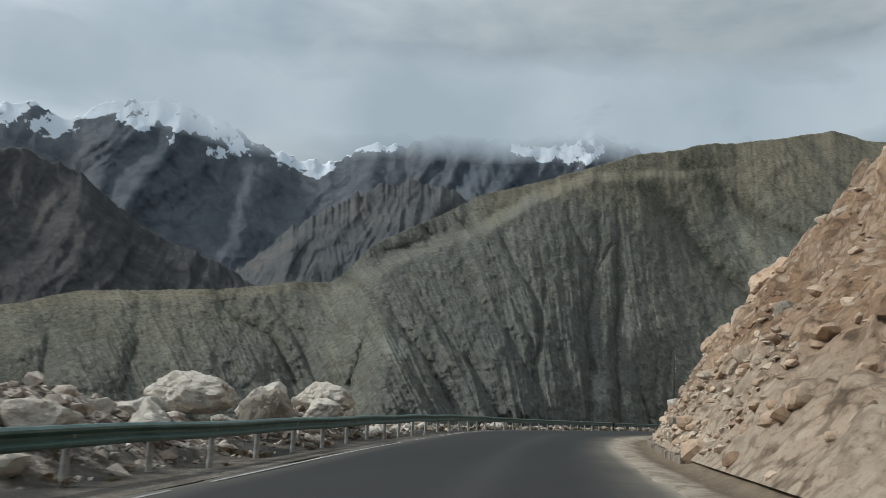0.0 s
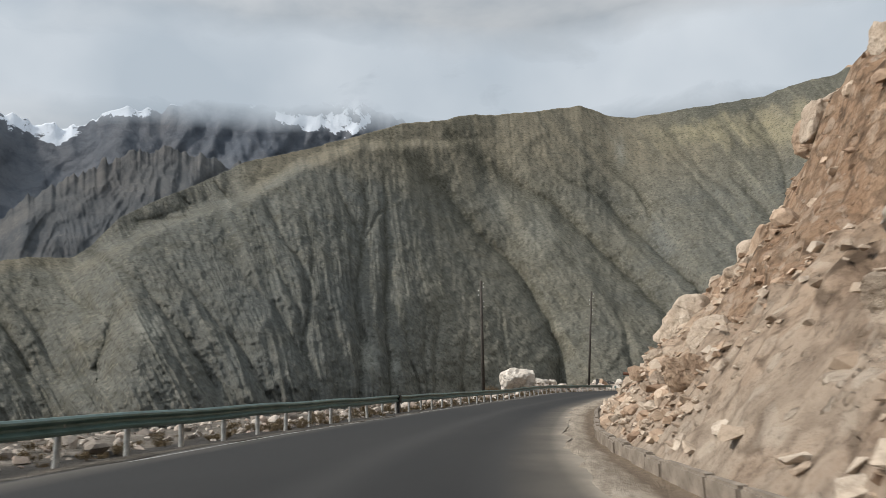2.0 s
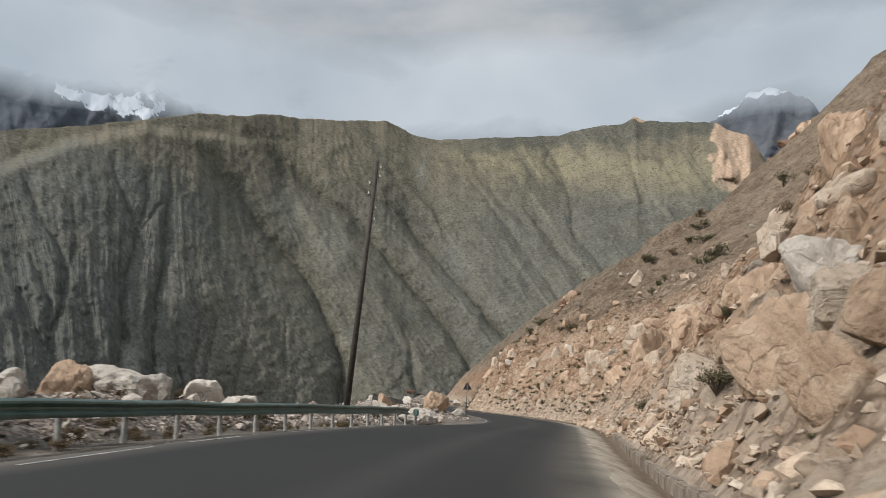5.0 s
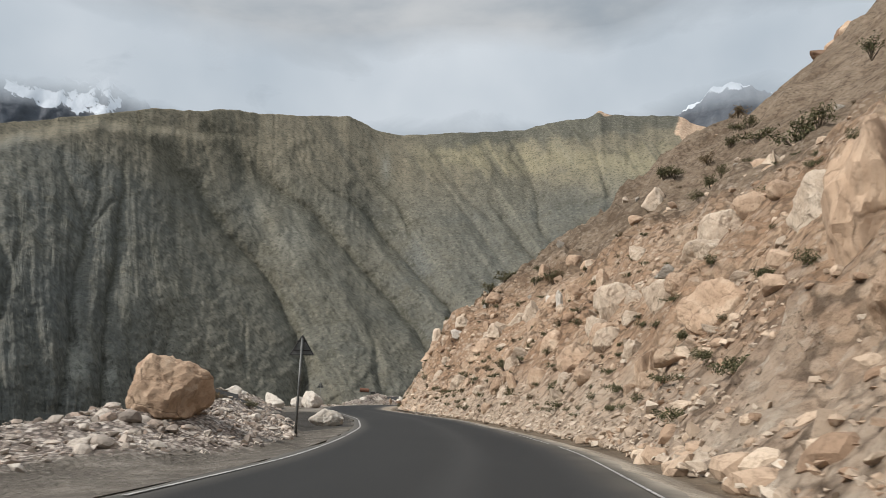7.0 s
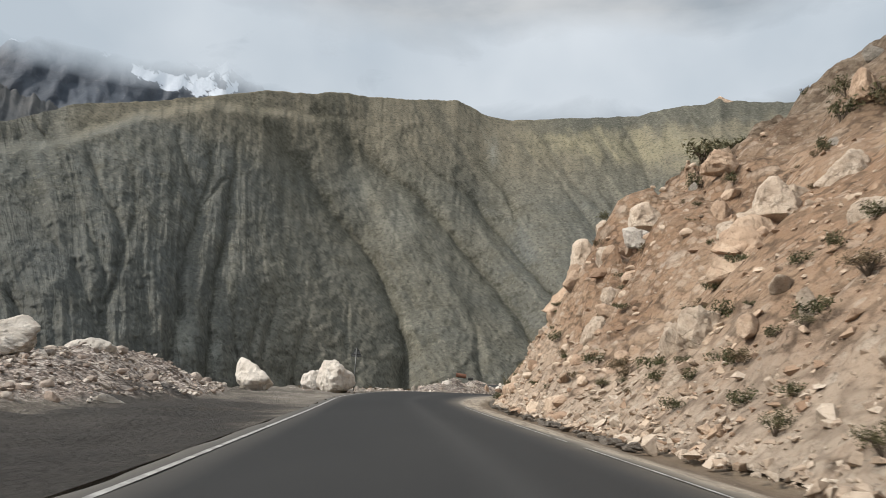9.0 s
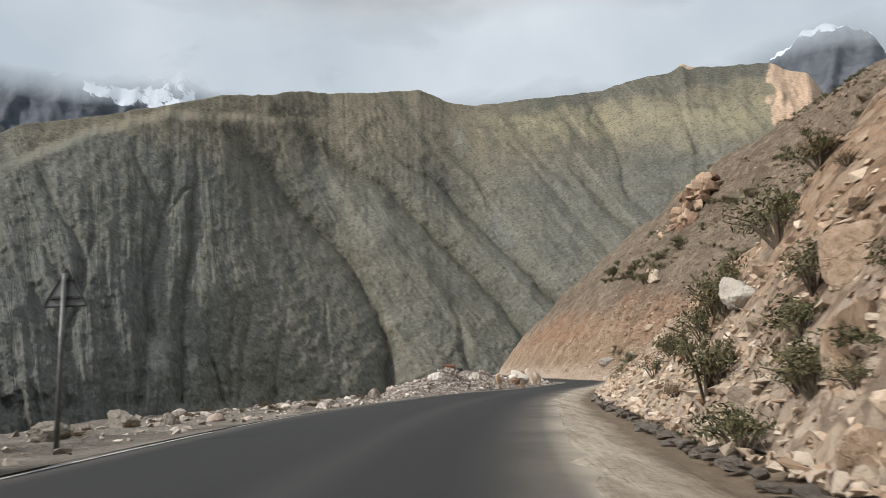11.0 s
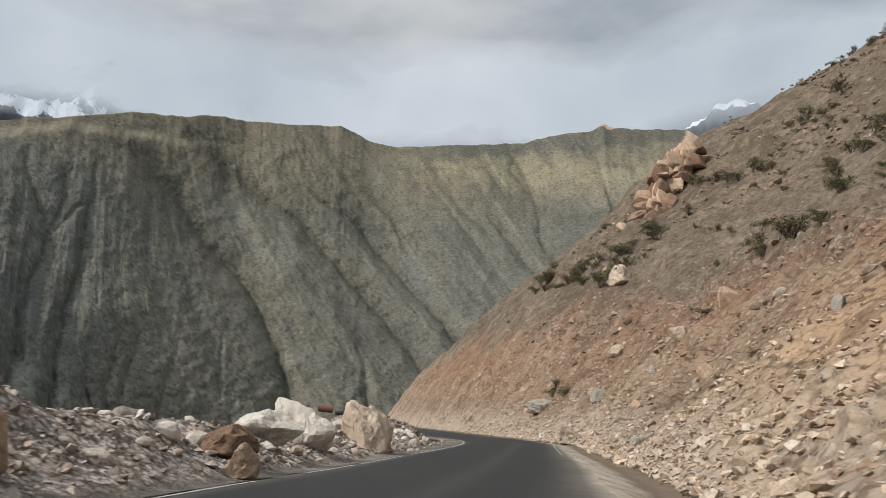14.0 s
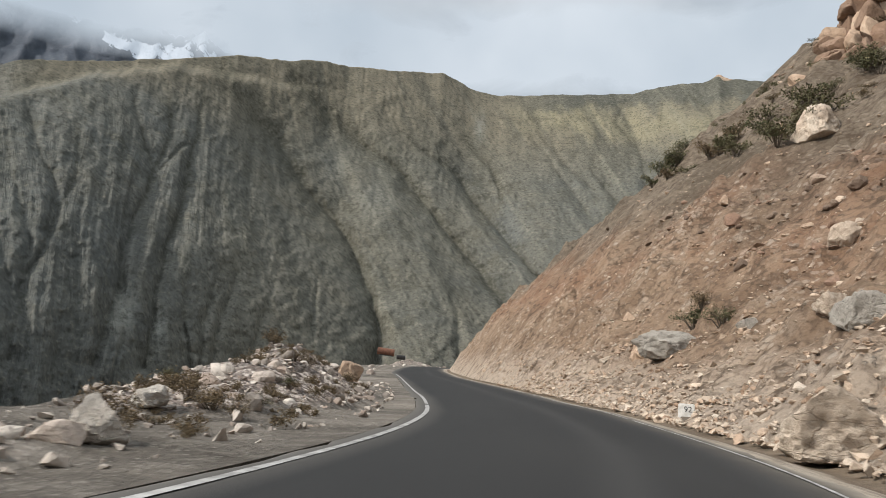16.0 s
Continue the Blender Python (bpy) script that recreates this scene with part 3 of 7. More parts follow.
def build_slope():
    u = np.concatenate([np.linspace(0, 18, 64), 18 + np.geomspace(0.32, 242, 66)])
    y = np.concatenate([np.arange(-58, 8, 1.0), np.arange(8, 300, 0.42), np.arange(300, 440, 0.5), np.arange(440, 655, 1.2)])[:, None] + 0 * u
    x = foot_x(y) + u
    z, stone = slope_parts(x, y)
    ob = sheet("rock_slope", x, y, z, SLOPE, {"high": slope_height(y, u + 0 * y), "stone": stone})
    return tagged(ob, "steep tan and orange scree slope cut above the road", "hillside", kind="structure")


build_slope()


def verge_z(x, y):
    """Height of the outer verge: a strip of gravel, heaps of rubble, then the drop into the valley."""
    v = left_edge(y) - x
    lay_by = np.clip(1 - np.abs(y - 205) / 60, 0, 1)
    width = 7.0 + 9.0 * np.clip(lay_by * 1.6, 0, 1)
    drop = np.maximum(v - width, 0)
    base = -0.06 * np.clip(v, 0, 1.5) - 0.75 * drop + 0.12 * np.minimum(drop, 3)
    bumps = 0.10 * fractal(x * 0.7, y * 0.7, 4, 3) * np.clip((v - 0.4) / 1.5, 0, 1) + 1.2 * fractal(x * 0.12, y * 0.12, 4, 6) * np.clip(drop / 10, 0, 1)
    return road_height(y) + bank(y) - 0.006 + np.maximum(base, -170) + bumps + heaps_z(v, y)


HEAPS = ((-19, 4.6, 9, 2.6, 1.3), (9, 4.6, 9, 2.2, 1.3), (24, 4.6, 8, 2.0, 1.0), (136, 3.8, 11, 2.0, 1.0), (186, 4.8, 10, 3.5, 1.2), (198, 6.6, 12, 3.9, 1.5), (218, 9.4, 15, 4.0, 1.9), (240, 8.2, 14, 3.6, 1.8),
         (155, 4.6, 10, 2.4, 0.9), (170, 4.6, 8, 2.2, 0.9), (326, 3.6, 9, 2.8, 1.7), (318, 3.8, 12, 2.7, 1.75), (333, 3.2, 13, 2.6, 1.8), (348, 3.2, 11, 2.4, 1.3), (362, 3.4, 9, 2.0, 0.9), (388, 4.4, 12, 2.8, 1.5), (590, 12.0, 20, 9.0, 3.2))


def heaps_z(v, y):
    """Long heaps of rubble beside the road: place along y, distance from the asphalt, length, width, height."""
    out = 0 * v
    for at, off, length, width, high in HEAPS:
        d = np.sqrt(((y - at) / length) ** 2 + ((v - off) / width) ** 2)
        out = np.maximum(out, high * np.clip(1.15 - d, 0, 1) * (0.85 + 0.25 * fractal(v * 0.6, y * 0.6, 3, 8)))
    return out


def build_verge():
    v = np.concatenate([np.linspace(0, 18, 60), 18 + np.geomspace(0.5, 282, 26)])
    y = ALONG[:, None] + 0 * v
    x = left_edge(y) - v
    wet = np.clip(1.15 - np.sqrt(((y - 218) / 34) ** 2 + ((v - 2.4) / 4.8) ** 2), 0, 1) + 0.85 * np.clip(1.3 - np.abs(y - 65) / 95, 0, 1) * np.clip(1 - np.abs(v - 1.5) / 2.5, 0, 1)
    ob = sheet("verge", x[:, ::-1], y, verge_z(x, y)[:, ::-1], SOIL, {"wet": wet[:, ::-1], "heap": heaps_z(v, y)[:, ::-1]})
    return tagged(ob, "grey gravel verge with rubble heaps above the valley", "ground", kind="structure")


build_verge()


def build_shoulder():
    t = np.linspace(0, 1, 17)
    y = ALONG[:, None] + 0 * t
    x = right_edge(y) - 0.40 + (foot_gap(y) + 0.60) * t
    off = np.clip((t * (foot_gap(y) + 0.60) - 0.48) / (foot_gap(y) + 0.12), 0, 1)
    z = road_height(y) - 0.018 - 0.13 * np.sin(off**1.4 * math.pi) + 0.02 * fractal(x * 1.5, y * 0.8, 4, 2)
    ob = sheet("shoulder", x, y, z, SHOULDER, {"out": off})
    return tagged(ob, "dusty earth shoulder between the asphalt and the slope", "ground", kind="structure")


build_shoulder()

# ---- the far side of the valley ----
HUB = (0.0, 200.0)
# skyline of the near mountain, from its right end to its left: turn to the left and rise, in degrees
SKYLINE = ((-75, 14), (-34, 15.5), (-27, 15.8), (-25.6, 16.2), (-25, 17.2), (-24.2, 18.6), (-22.8, 19.05), (-22.3, 19.4), (-21.7, 19.65), (-19, 19.85), (-17.1, 20.05), (-16.3, 20.4),
           (-15.6, 19.95), (-13.1, 19.8), (-10.7, 19.3), (-8.3, 19.2), (-4.9, 19.1), (-1.3, 18.9), (0.2, 19.15), (2.5, 20.1), (4.9, 20.0), (8.6, 19.85), (11.5, 20.0),
           (13.5, 19.6), (16.5, 19.5), (20, 18.6), (24.4, 17.5), (28.8, 16.5), (32.3, 14.8), (35.3, 13.5), (37.9, 12.1), (39.8, 10.0), (41, 9.2), (44.2, 9.0), (49.1, 8.1),
           (55, 7.4), (59.7, 6.9), (63.6, 5.5), (75, 4.5))
FAR_AT = ((-75, 3250), (0, 3100), (41, 1750), (48, 1570), (75, 1450))
NEAR_AT = ((-75, 1900), (-8, 1800), (44, 1130), (75, 1100))
# edge of the front slope below the skyline on the left
BENCH = ((21.7, 18.0), (23.9, 17.0), (27.5, 14.9), (28.8, 14.1), (32, 13.0), (35.6, 11.6), (39.9, 9.4))
# gullies: turn and rise along each from its head, half width in degrees, depth in metres, dark scrub along it
GULLIES = (
    (((17.6, 17.9), (15.7, 16.4), (13.3, 14.3), (11.7, 11.9), (9.1, 9.7), (7.5, 7.6), (5.9, 4.5), (5.3, 1.8), (5.0, -2)), 1.5, 80, 1.0),
    (((12.7, 18.5), (10.1, 16.5), (7.4, 14.6), (4.9, 13.1), (3.1, 11.2), (0.5, 8.5), (-2.6, 5.0), (-4.3, 2.2)), 1.4, 70, 1.0),
    (((4.6, 15.5), (2.9, 14.4), (1.1, 13.3), (-0.2, 11.9), (-2.0, 9.8), (-3.7, 7.8), (-4.9, 6.7), (-7, 4)), 1.1, 62, 0.6),
    (((0.4, 15.6), (-1.2, 13.8), (-2.0, 12.6), (-2.3, 11.6)), 0.8, 44, 0.95),
    (((2.6, 15.2), (2.0, 13.9)), 0.5, 22, 0.6),
    (((-3.3, 17.9), (-5.0, 15.9), (-6.5, 14.4), (-8.4, 12.8)), 0.6, 30, 0.4),
    (((-8.0, 14.4), (-9.6, 12.4), (-11.0, 10.5), (-12.8, 8.3)), 0.7, 34, 0.5),
)
GULLIES += (
    (((-9.5, 17.5), (-10.8, 16.2), (-11.3, 14.6), (-11.9, 12.3), (-13.3, 10.2), (-14.5, 8.4)), 0.6, 36, 0.5),
    (((-3.8, 16.4), (-5.4, 14.6), (-7.2, 12.2), (-9.7, 8.9), (-11.1, 6.9)), 0.7, 34, 0.35),
    (((-14.4, 19.2), (-15.5, 18.0), (-16.3, 15.9), (-16.8, 14.3)), 0.6, 36, 0.5),
    (((-7.0, 18.6), (-8.0, 17.2), (-9.2, 15.6)), 0.5, 20, 0.3),
    (((18.1, 16.4), (18.2, 13.4), (18.4, 9.9), (18.8, 6.4), (18.9, 3.3), (18.7, -1)), 0.55, 40, 0.8),
    (((20.3, 15.8), (19.7, 13.2), (20.4, 11.0), (20.6, 8.5), (21.0, 5.8), (21.0, 3.5), (21.3, -1)), 0.7, 34, 0.7),
    (((17.1, 13.9), (18.9, 12.9), (20.2, 10.9)), 0.4, 22, 0.5),
)
GULLIES += (
    (((22.4, 16.0), (20.8, 11.9), (20.4, 11.0)), 0.5, 30, 0.5),
    (((25.0, 13.2), (24.3, 10.3), (24.8, 7.3), (25.5, 3.2), (25.3, -1)), 0.8, 30, 0.6),
    (((28.3, 11.2), (27.2, 8.8), (26.0, 6.0), (25.4, 3.2)), 0.7, 24, 0.4),
    (((17.8, 5.3), (17.0, 2.3), (16.4, -1)), 0.45, 28, 0.4),
    (((15.5, 5.5), (15.8, 2.3), (16.0, -1)), 0.4, 24, 0.4),
    (((14.0, 6.0), (14.7, 3.2), (15.4, -1)), 0.45, 26, 0.3),
    (((12.2, 5.0), (12.6, 2.0), (13.0, -1)), 0.4, 18, 0.2),
)
GULLIES += (
    (((32.6, 11.3), (29.7, 8.3), (27.3, 5.7), (25.6, 2.3), (25.3, -1)), 0.9, 28, 0.4),
    (((35.9, 9.8), (33.0, 6.4), (30.6, 3.4), (28.6, -1)), 0.9, 40, 0.4),
    (((39.8, 9.6), (37.4, 7.8), (34.5, 3.7), (32.5, 0.2)), 1.0, 46, 0.5),
    (((43.4, 8.9), (41.4, 6.4), (39.5, 5.2), (40.5, 1.6)), 0.9, 44, 0.5),
    (((50.5, 7.8), (48.7, 6.0), (46.0, 4.7), (44.4, 1.4)), 0.9, 44, 0.7),
    (((55.8, 6.4), (56.1, 3.9), (57.4, 0.2)), 0.9, 32, 0.3),
    (((61.0, 5.9), (61.7, 3.4), (63.0, 0.3)), 0.9, 32, 0.3),
)
GULLIES += (
    (((46.4, 8.2), (44.3, 4.8), (42.7, 1.0)), 0.8, 34, 0.3),
    (((28.2, 14.5), (27.2, 12.3), (25.3, 9.3), (24.8, 7.5)), 0.7, 34, 0.4),
    (((8.6, 8.6), (9.6, 5.4), (9.2, 1.5)), 0.6, 22, 0.3),
    (((1.5, 6.5), (0.2, 3.5), (-0.5, 0)), 0.7, 28, 0.3),
    (((36.9, 11.8), (35.0, 12.3), (33.4, 12.6)), 0.4, 30, 0.6),
    (((33.8, 13.9), (33.0, 13.2)), 0.4, 30, 0.6),
    (((31.2, 15.0), (30.2, 14.0)), 0.4, 30, 0.5),
)


def near_line(q, v, line):
    """Distance in degrees to a line of turns and rises, how far along it, and the side."""
    best, along, side = np.full(q.shape, 99.0), np.zeros(q.shape), np.zeros(q.shape)
    a = np.array(line, float)
    for i in range(len(a) - 1):
        d = a[i + 1] - a[i]
        t = np.clip(((q - a[i, 0]) * d[0] + (v - a[i, 1]) * d[1]) / (d @ d), 0, 1)
        dq, dv = q - a[i, 0] - t * d[0], v - a[i, 1] - t * d[1]
        dist = np.hypot(dq, dv)
        first = dist < best
        best = np.where(first, dist, best)
        along = np.where(first, (i + t) / (len(a) - 1), along)
        side = np.where(first, dq * d[1] - dv * d[0], side)
    return best, along, np.sign(side)


def branches(lines, seed):
    """Side gullies that run down into the drawn ones."""
    rng = random.Random(seed)
    out = []
    for line, wide, deep, dark in lines:
        for i in range(1, len(line)):
            (q0, v0), (q1, v1) = line[i - 1], line[i]
            for side in (-1, 1):
                if rng.random() < 0.30:
                    continue
                t = rng.random()
                q, v = q0 + (q1 - q0) * t, v0 + (v1 - v0) * t
                long, lean = rng.uniform(0.9, 2.4) * min(1.0, 0.5 + wide * 0.6), side * rng.uniform(0.25, 0.65) + 0.35 * (q0 - q1) / max(v0 - v1, 0.5)
                mid = (q + lean * long * 0.5 + rng.uniform(-0.12, 0.12), v + long * 0.5)
                out.append((((q + lean * long * 0.9, v + long), mid, (q, v)), 0.32 * wide**0.5, 0.36 * deep, 0.35 * dark))
    return tuple(out)


def polar_sheet(name, q, v, r, low, material, attrs):
    """A mountainside seen from the hub: turn, rise and distance of its points, closed below and behind the crest."""
    back = np.array((0.012, 0.05, 0.12, 0.25))
    a = np.radians(q)
    z = r * np.tan(np.radians(v))
    top_r, top_z = r[:, -1:], z[:, -1:]
    r = np.concatenate([r[:, :1] - 120, r, top_r * (1 + back)], 1)
    z = np.concatenate([0 * top_z + low, z, top_z - top_r * back * np.array((0.35, 0.6, 0.7, 0.8))], 1)
    a = np.concatenate([a[:, :1], a, np.repeat(a[:, -1:], 4, 1)], 1)
    attrs = {k: np.concatenate([w[:, :1], w, np.repeat(w[:, -1:], 4, 1)], 1) for k, w in attrs.items()}
    return sheet(name, HUB[0] - r * np.sin(a), HUB[1] + r * np.cos(a), z, material, attrs)


def spot(q, v, at, up, wide, high):
    return np.exp(-(((q - at) / wide) ** 2) - ((v - up) / high) ** 2)


def build_mountain():
    turn = np.concatenate([np.linspace(-75, -28, 40)[:-1], np.linspace(-28, 64, 1000), np.linspace(64, 75, 20)[1:]])
    e = np.linspace(0, 1, 330)
    q, e = np.meshgrid(turn, e, indexing="ij")
    c = np.array(SKYLINE)
    top = np.interp(turn, c[:, 0], c[:, 1])
    soft = np.hanning(9) / np.hanning(9).sum()
    top = np.convolve(np.pad(top, 4, "edge"), soft, "valid") + 0.045 * fractal(turn * 1.3, 0 * turn, 4, 3, 0.6)
    top = top[:, None]
    v = -5 + (top + 5) * e
    wide = np.hanning(121) / np.hanning(121).sum()
    near, far = (np.convolve(np.pad(np.interp(turn, *np.array(table).T), 60, "edge"), wide, "valid")[:, None] for table in (NEAR_AT, FAR_AT))
    r = near + (far - near) * e**1.45 - 60 * np.sin(math.pi * e)
    # the front slope ends in an edge; the ground behind it lies further off
    b = np.array(BENCH)
    edge = np.minimum(np.interp(q, b[:, 0], b[:, 1]), top - 0.25 - 0.6 * np.clip((q - 16) / 8, 0, 1))
    left = 0.5 - 0.5 * np.cos(math.pi * np.clip((q - 8) / 18, 0, 1) * np.clip((44 - q) / 6, 0, 1))
    front = 1 / (1 + np.exp((v - edge + 0.12 * fractal(q * 1.5, v * 0.5, 3, 2)) / 0.09))
    r = r - 230 * left * front
    behind = left * (1 - front)
    turned = np.clip((q - 15) / 10, 0, 1)
    rim = top + (edge - top) * turned
    # relief: the drawn gullies, with ribs and rills along the fall of the slope between them
    wq = q + 0.20 * fractal(q * 0.5, v * 0.5, 2, 2) + 0.03 * fractal(q * 3, v * 2, 2, 5)
    wv = v + 0.15 * fractal(q * 0.5 + 9, v * 0.5, 2, 4)
    cut, scrub = np.zeros_like(v), np.zeros_like(v)
    worn = np.clip(1 + 0.55 * fractal(q * 1.7, v * 1.7, 4, 7, 0.6), 0.35, 2.2)
    for line, wide, deep, dark in GULLIES + branches(GULLIES, 5):
        d, along, side = near_line(wq, wv, line)
        patch = d * worn
        grow = np.clip(0.30 + 1.4 * along, 0, 1)
        half = wide * np.where(side > 0, 1.25, 0.85)
        broad = 1.5 if deep > 55 else 1.0
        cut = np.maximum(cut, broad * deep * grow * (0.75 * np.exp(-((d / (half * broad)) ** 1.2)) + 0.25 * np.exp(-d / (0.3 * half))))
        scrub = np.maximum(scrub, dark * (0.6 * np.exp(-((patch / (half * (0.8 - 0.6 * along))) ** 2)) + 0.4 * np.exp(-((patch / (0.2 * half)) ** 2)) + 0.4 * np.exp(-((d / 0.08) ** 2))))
    k = np.interp(q, (-75, 5, 20, 32, 75), (0.72, 0.72, 0.0, 0.40, 0.30))
    fall = q - k * (v - 9)
    wav = 0.45 * fractal(fall * 0.35, v * 0.13, 2, 2)
    rugged = np.interp(q, (-30, -12, 0, 8, 15, 19, 40, 64), (0.30, 0.34, 0.28, 0.28, 0.6, 0.9, 0.9, 0.8)) * np.interp(v - rim, (-20, -9, -4, -1, 0), (1.1, 1.0, 0.8, 0.45, 0.3))
    rugged = np.maximum(rugged, 1.2 * behind * np.clip((q - 27) / 4, 0, 1))
    n0 = fractal(fall * 0.16 + 3, v * 0.10, 3, 3)
    n1 = creases((fall + wav) * 0.42 + 2, v * 0.07 + 2, 3, 3)
    n2 = creases((fall + wav) * 1.1 + 9, v * 0.11, 3, 5)
    n3 = creases((fall + 0.6 * wav) * 2.6 + 4, v * 0.24, 3, 8)
    n4 = fractal(q * 1.4, v * 1.4, 5, 9, 0.55)
    body = np.clip((1.005 - e) * 14, 0.12, 1)
    r = r + body * (cut + 26 * n0 - 26 * (n1 - 0.6) - 30 * (rugged - 0.2) * (n2 - 0.6) - 13 * (rugged - 0.2) * (n3 - 0.6) - 5.0 * n4)
    # the bare cliff under the right-hand summit, a sun shaft's light put into its tan colour
    cliff = np.clip(1.35 - ((q + 23.5 + 0.35 * n4) / 1.75) ** 2 - (np.clip(16.2 + 0.4 * n4 - v, 0, 9) / 0.5) ** 2, 0, 1)
    cliff = np.maximum(cliff, np.clip(1.2 - np.abs(q + 16.6) / 0.7 - (top - v) / 0.35, 0, 1))
    r = r - 38 * np.clip(cliff, 0, 1) ** 0.7 * (0.75 + 0.6 * fractal(q * 1.6, v * 0.8, 4, 6)) * body
    fan = spot(q, v, -23.6, 15.4, 1.5, 0.75)
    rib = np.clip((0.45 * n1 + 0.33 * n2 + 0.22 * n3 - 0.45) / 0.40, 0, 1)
    # charcoal patches, plus a broad cloud shadow painted over the lower left
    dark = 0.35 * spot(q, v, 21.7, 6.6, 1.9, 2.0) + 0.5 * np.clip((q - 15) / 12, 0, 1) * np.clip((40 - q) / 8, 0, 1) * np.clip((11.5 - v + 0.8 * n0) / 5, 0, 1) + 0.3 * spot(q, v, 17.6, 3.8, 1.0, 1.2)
    pale = spot(q, v, 20.3, 2.2, 0.55, 1.2) + 0.8 * spot(q, v, 18.2, 1.6, 0.35, 1.0) + 0.8 * spot(q, v, 37.3, 4.6, 0.9, 1.0) + 0.35 * spot(q, v, 6.5, 11.2, 1.2, 1.5) + 0.4 * spot(q, v, 9.4, 13.2, 1.2, 1.2) + 0.7 * spot(q, v, -0.3, 16.6, 0.35, 0.9)
    teal = np.interp(q, (-75, -8, 0, 14, 20, 30, 45, 60), (0.35, 0.45, 0.25, 0.15, 0.6, 0.75, 0.35, 0.15)) * (1 - np.clip((v - rim + 3.0 * (1 - turned)) / 1.0, 0, 1)) + 0.8 * spot(q, v, -2.8, 9.6, 1.2, 2.0)
    turf = np.clip(1 + (v - rim - 0.4 * turned + 3.2 * (1 - turned)) / (3.0 - 2.4 * turned), 0, 1) * (1 - np.clip(1.4 * behind * np.clip((q - 27) / 4, 0, 1), 0, 1))
    # far right slope: a sunlit olive band, cloud shade above and below, all as colour
    right = np.clip((-1.5 - q) / 4, 0, 1)
    lit_band = right * np.exp(-(((v - 17.2 - 0.06 * (q + 10) + 0.5 * n4) / 1.0) ** 2)) + 0.6 * spot(q, v, -20.5, 15.6, 3, 0.8)
    cloud_shade = right * np.clip((v - 18.0 + 0.35 * n4 + 0.05 * (q + 8)) / 0.5, 0, 1) + 0.5 * right * np.exp(-(((v - 14.6 + 0.6 * n4 - 0.2 * (q + 12)) / 0.8) ** 2)) * (q < -7)
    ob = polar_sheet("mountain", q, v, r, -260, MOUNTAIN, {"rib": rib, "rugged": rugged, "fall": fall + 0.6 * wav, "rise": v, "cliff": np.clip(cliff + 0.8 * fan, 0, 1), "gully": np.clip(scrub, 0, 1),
                                                          "dark": np.clip(dark, 0, 1), "pale": np.clip(pale, 0, 1), "teal": np.clip(teal, 0, 1), "turf": turf, "lit_band": np.clip(lit_band, 0, 1), "cloud_shade": np.clip(cloud_shade, 0, 1)})
    return tagged(ob, "grey green eroded mountainside with deep gullies across the valley", "mountain", kind="structure")


build_mountain()


def build_valley_floor():
    """Ground far below, all round, out to the horizon."""
    g = np.sign(np.linspace(-1, 1, 61)) * np.abs(np.linspace(-1, 1, 61)) ** 1.6 * 6000
    x, y = np.meshgrid(g, g + 200, indexing="ij")
    z = -185 + 14 * fractal(x * 0.002, y * 0.002, 4, 3)
    ob = sheet("valley_floor", x, y, z, SOIL, {"wet": 0 * x, "heap": 0 * x})
    return tagged(ob, "grey gravel floor of the valley far below", "ground", kind="structure")


build_valley_floor()


def build_ridge(name, crest, near, far, rows, cols, scale, jag, material, label, snow=(), low=-150):
    """A rocky ridge behind the mountain: turn and rise along its crest, distances of foot and crest, how coarse and how deep its spurs are."""
    c = np.array(crest, float)
    turn = np.linspace(c[0, 0], c[-1, 0], cols)
    q, e = np.meshgrid(turn, np.linspace(0, 1, rows), indexing="ij")
    top = np.interp(turn, c[:, 0], c[:, 1])[:, None]
    notch = jag * fractal(q[:, :1] * 1.3 / scale + 3, 0 * q[:, :1], 5, 4, 0.6)
    v = 1 + (top - 1) * e + notch * e**12
    r = near + (far - near) * e**1.2
    wav = 1.2 * scale * fractal(q * 0.16 / scale, v * 0.10, 3, 2)
    n1 = creases((q + wav) * 0.13 / scale + 3 + 0.04 * v, v * 0.06 + 1, 3, 9)
    across = 1.0 if snow else 1.8
    n2 = creases((q + wav) * 0.42 / scale + 0.22 * across * v, v * 0.12 * across, 4, 2)
    n3 = creases((q - wav) * 1.3 / scale - 0.45 * across * v, v * 0.30 * across, 4, 6)
    n4 = creases(q * 2.6 / scale + 0.5 * v, v * 1.2, 4, 3, 0.6)
    body = np.clip((1.01 - e) * 7, 0.12, 1)
    calm = 1.0 if snow else 0.7
    r = r - body * scale * (300 * (n1 - 0.62) + calm * (130 * (n2 - 0.62) + 45 * (n3 - 0.6)) + 18 * (n4 - 0.6))
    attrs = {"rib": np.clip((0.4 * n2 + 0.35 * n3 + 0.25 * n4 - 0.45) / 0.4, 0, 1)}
    if snow:
        line = np.interp(q, *np.array(snow).T)
        attrs["snow"] = np.clip((v - line) / 0.6, -2, 0.5) + 0.5 * (n3 - 0.6) + 0.8 * fractal(q * 0.9 + 0.5 * v, v * 0.9, 5, 7, 0.6)
    return tagged(polar_sheet(name, q, v, r, low, material, attrs), label, "mountain", kind="structure")


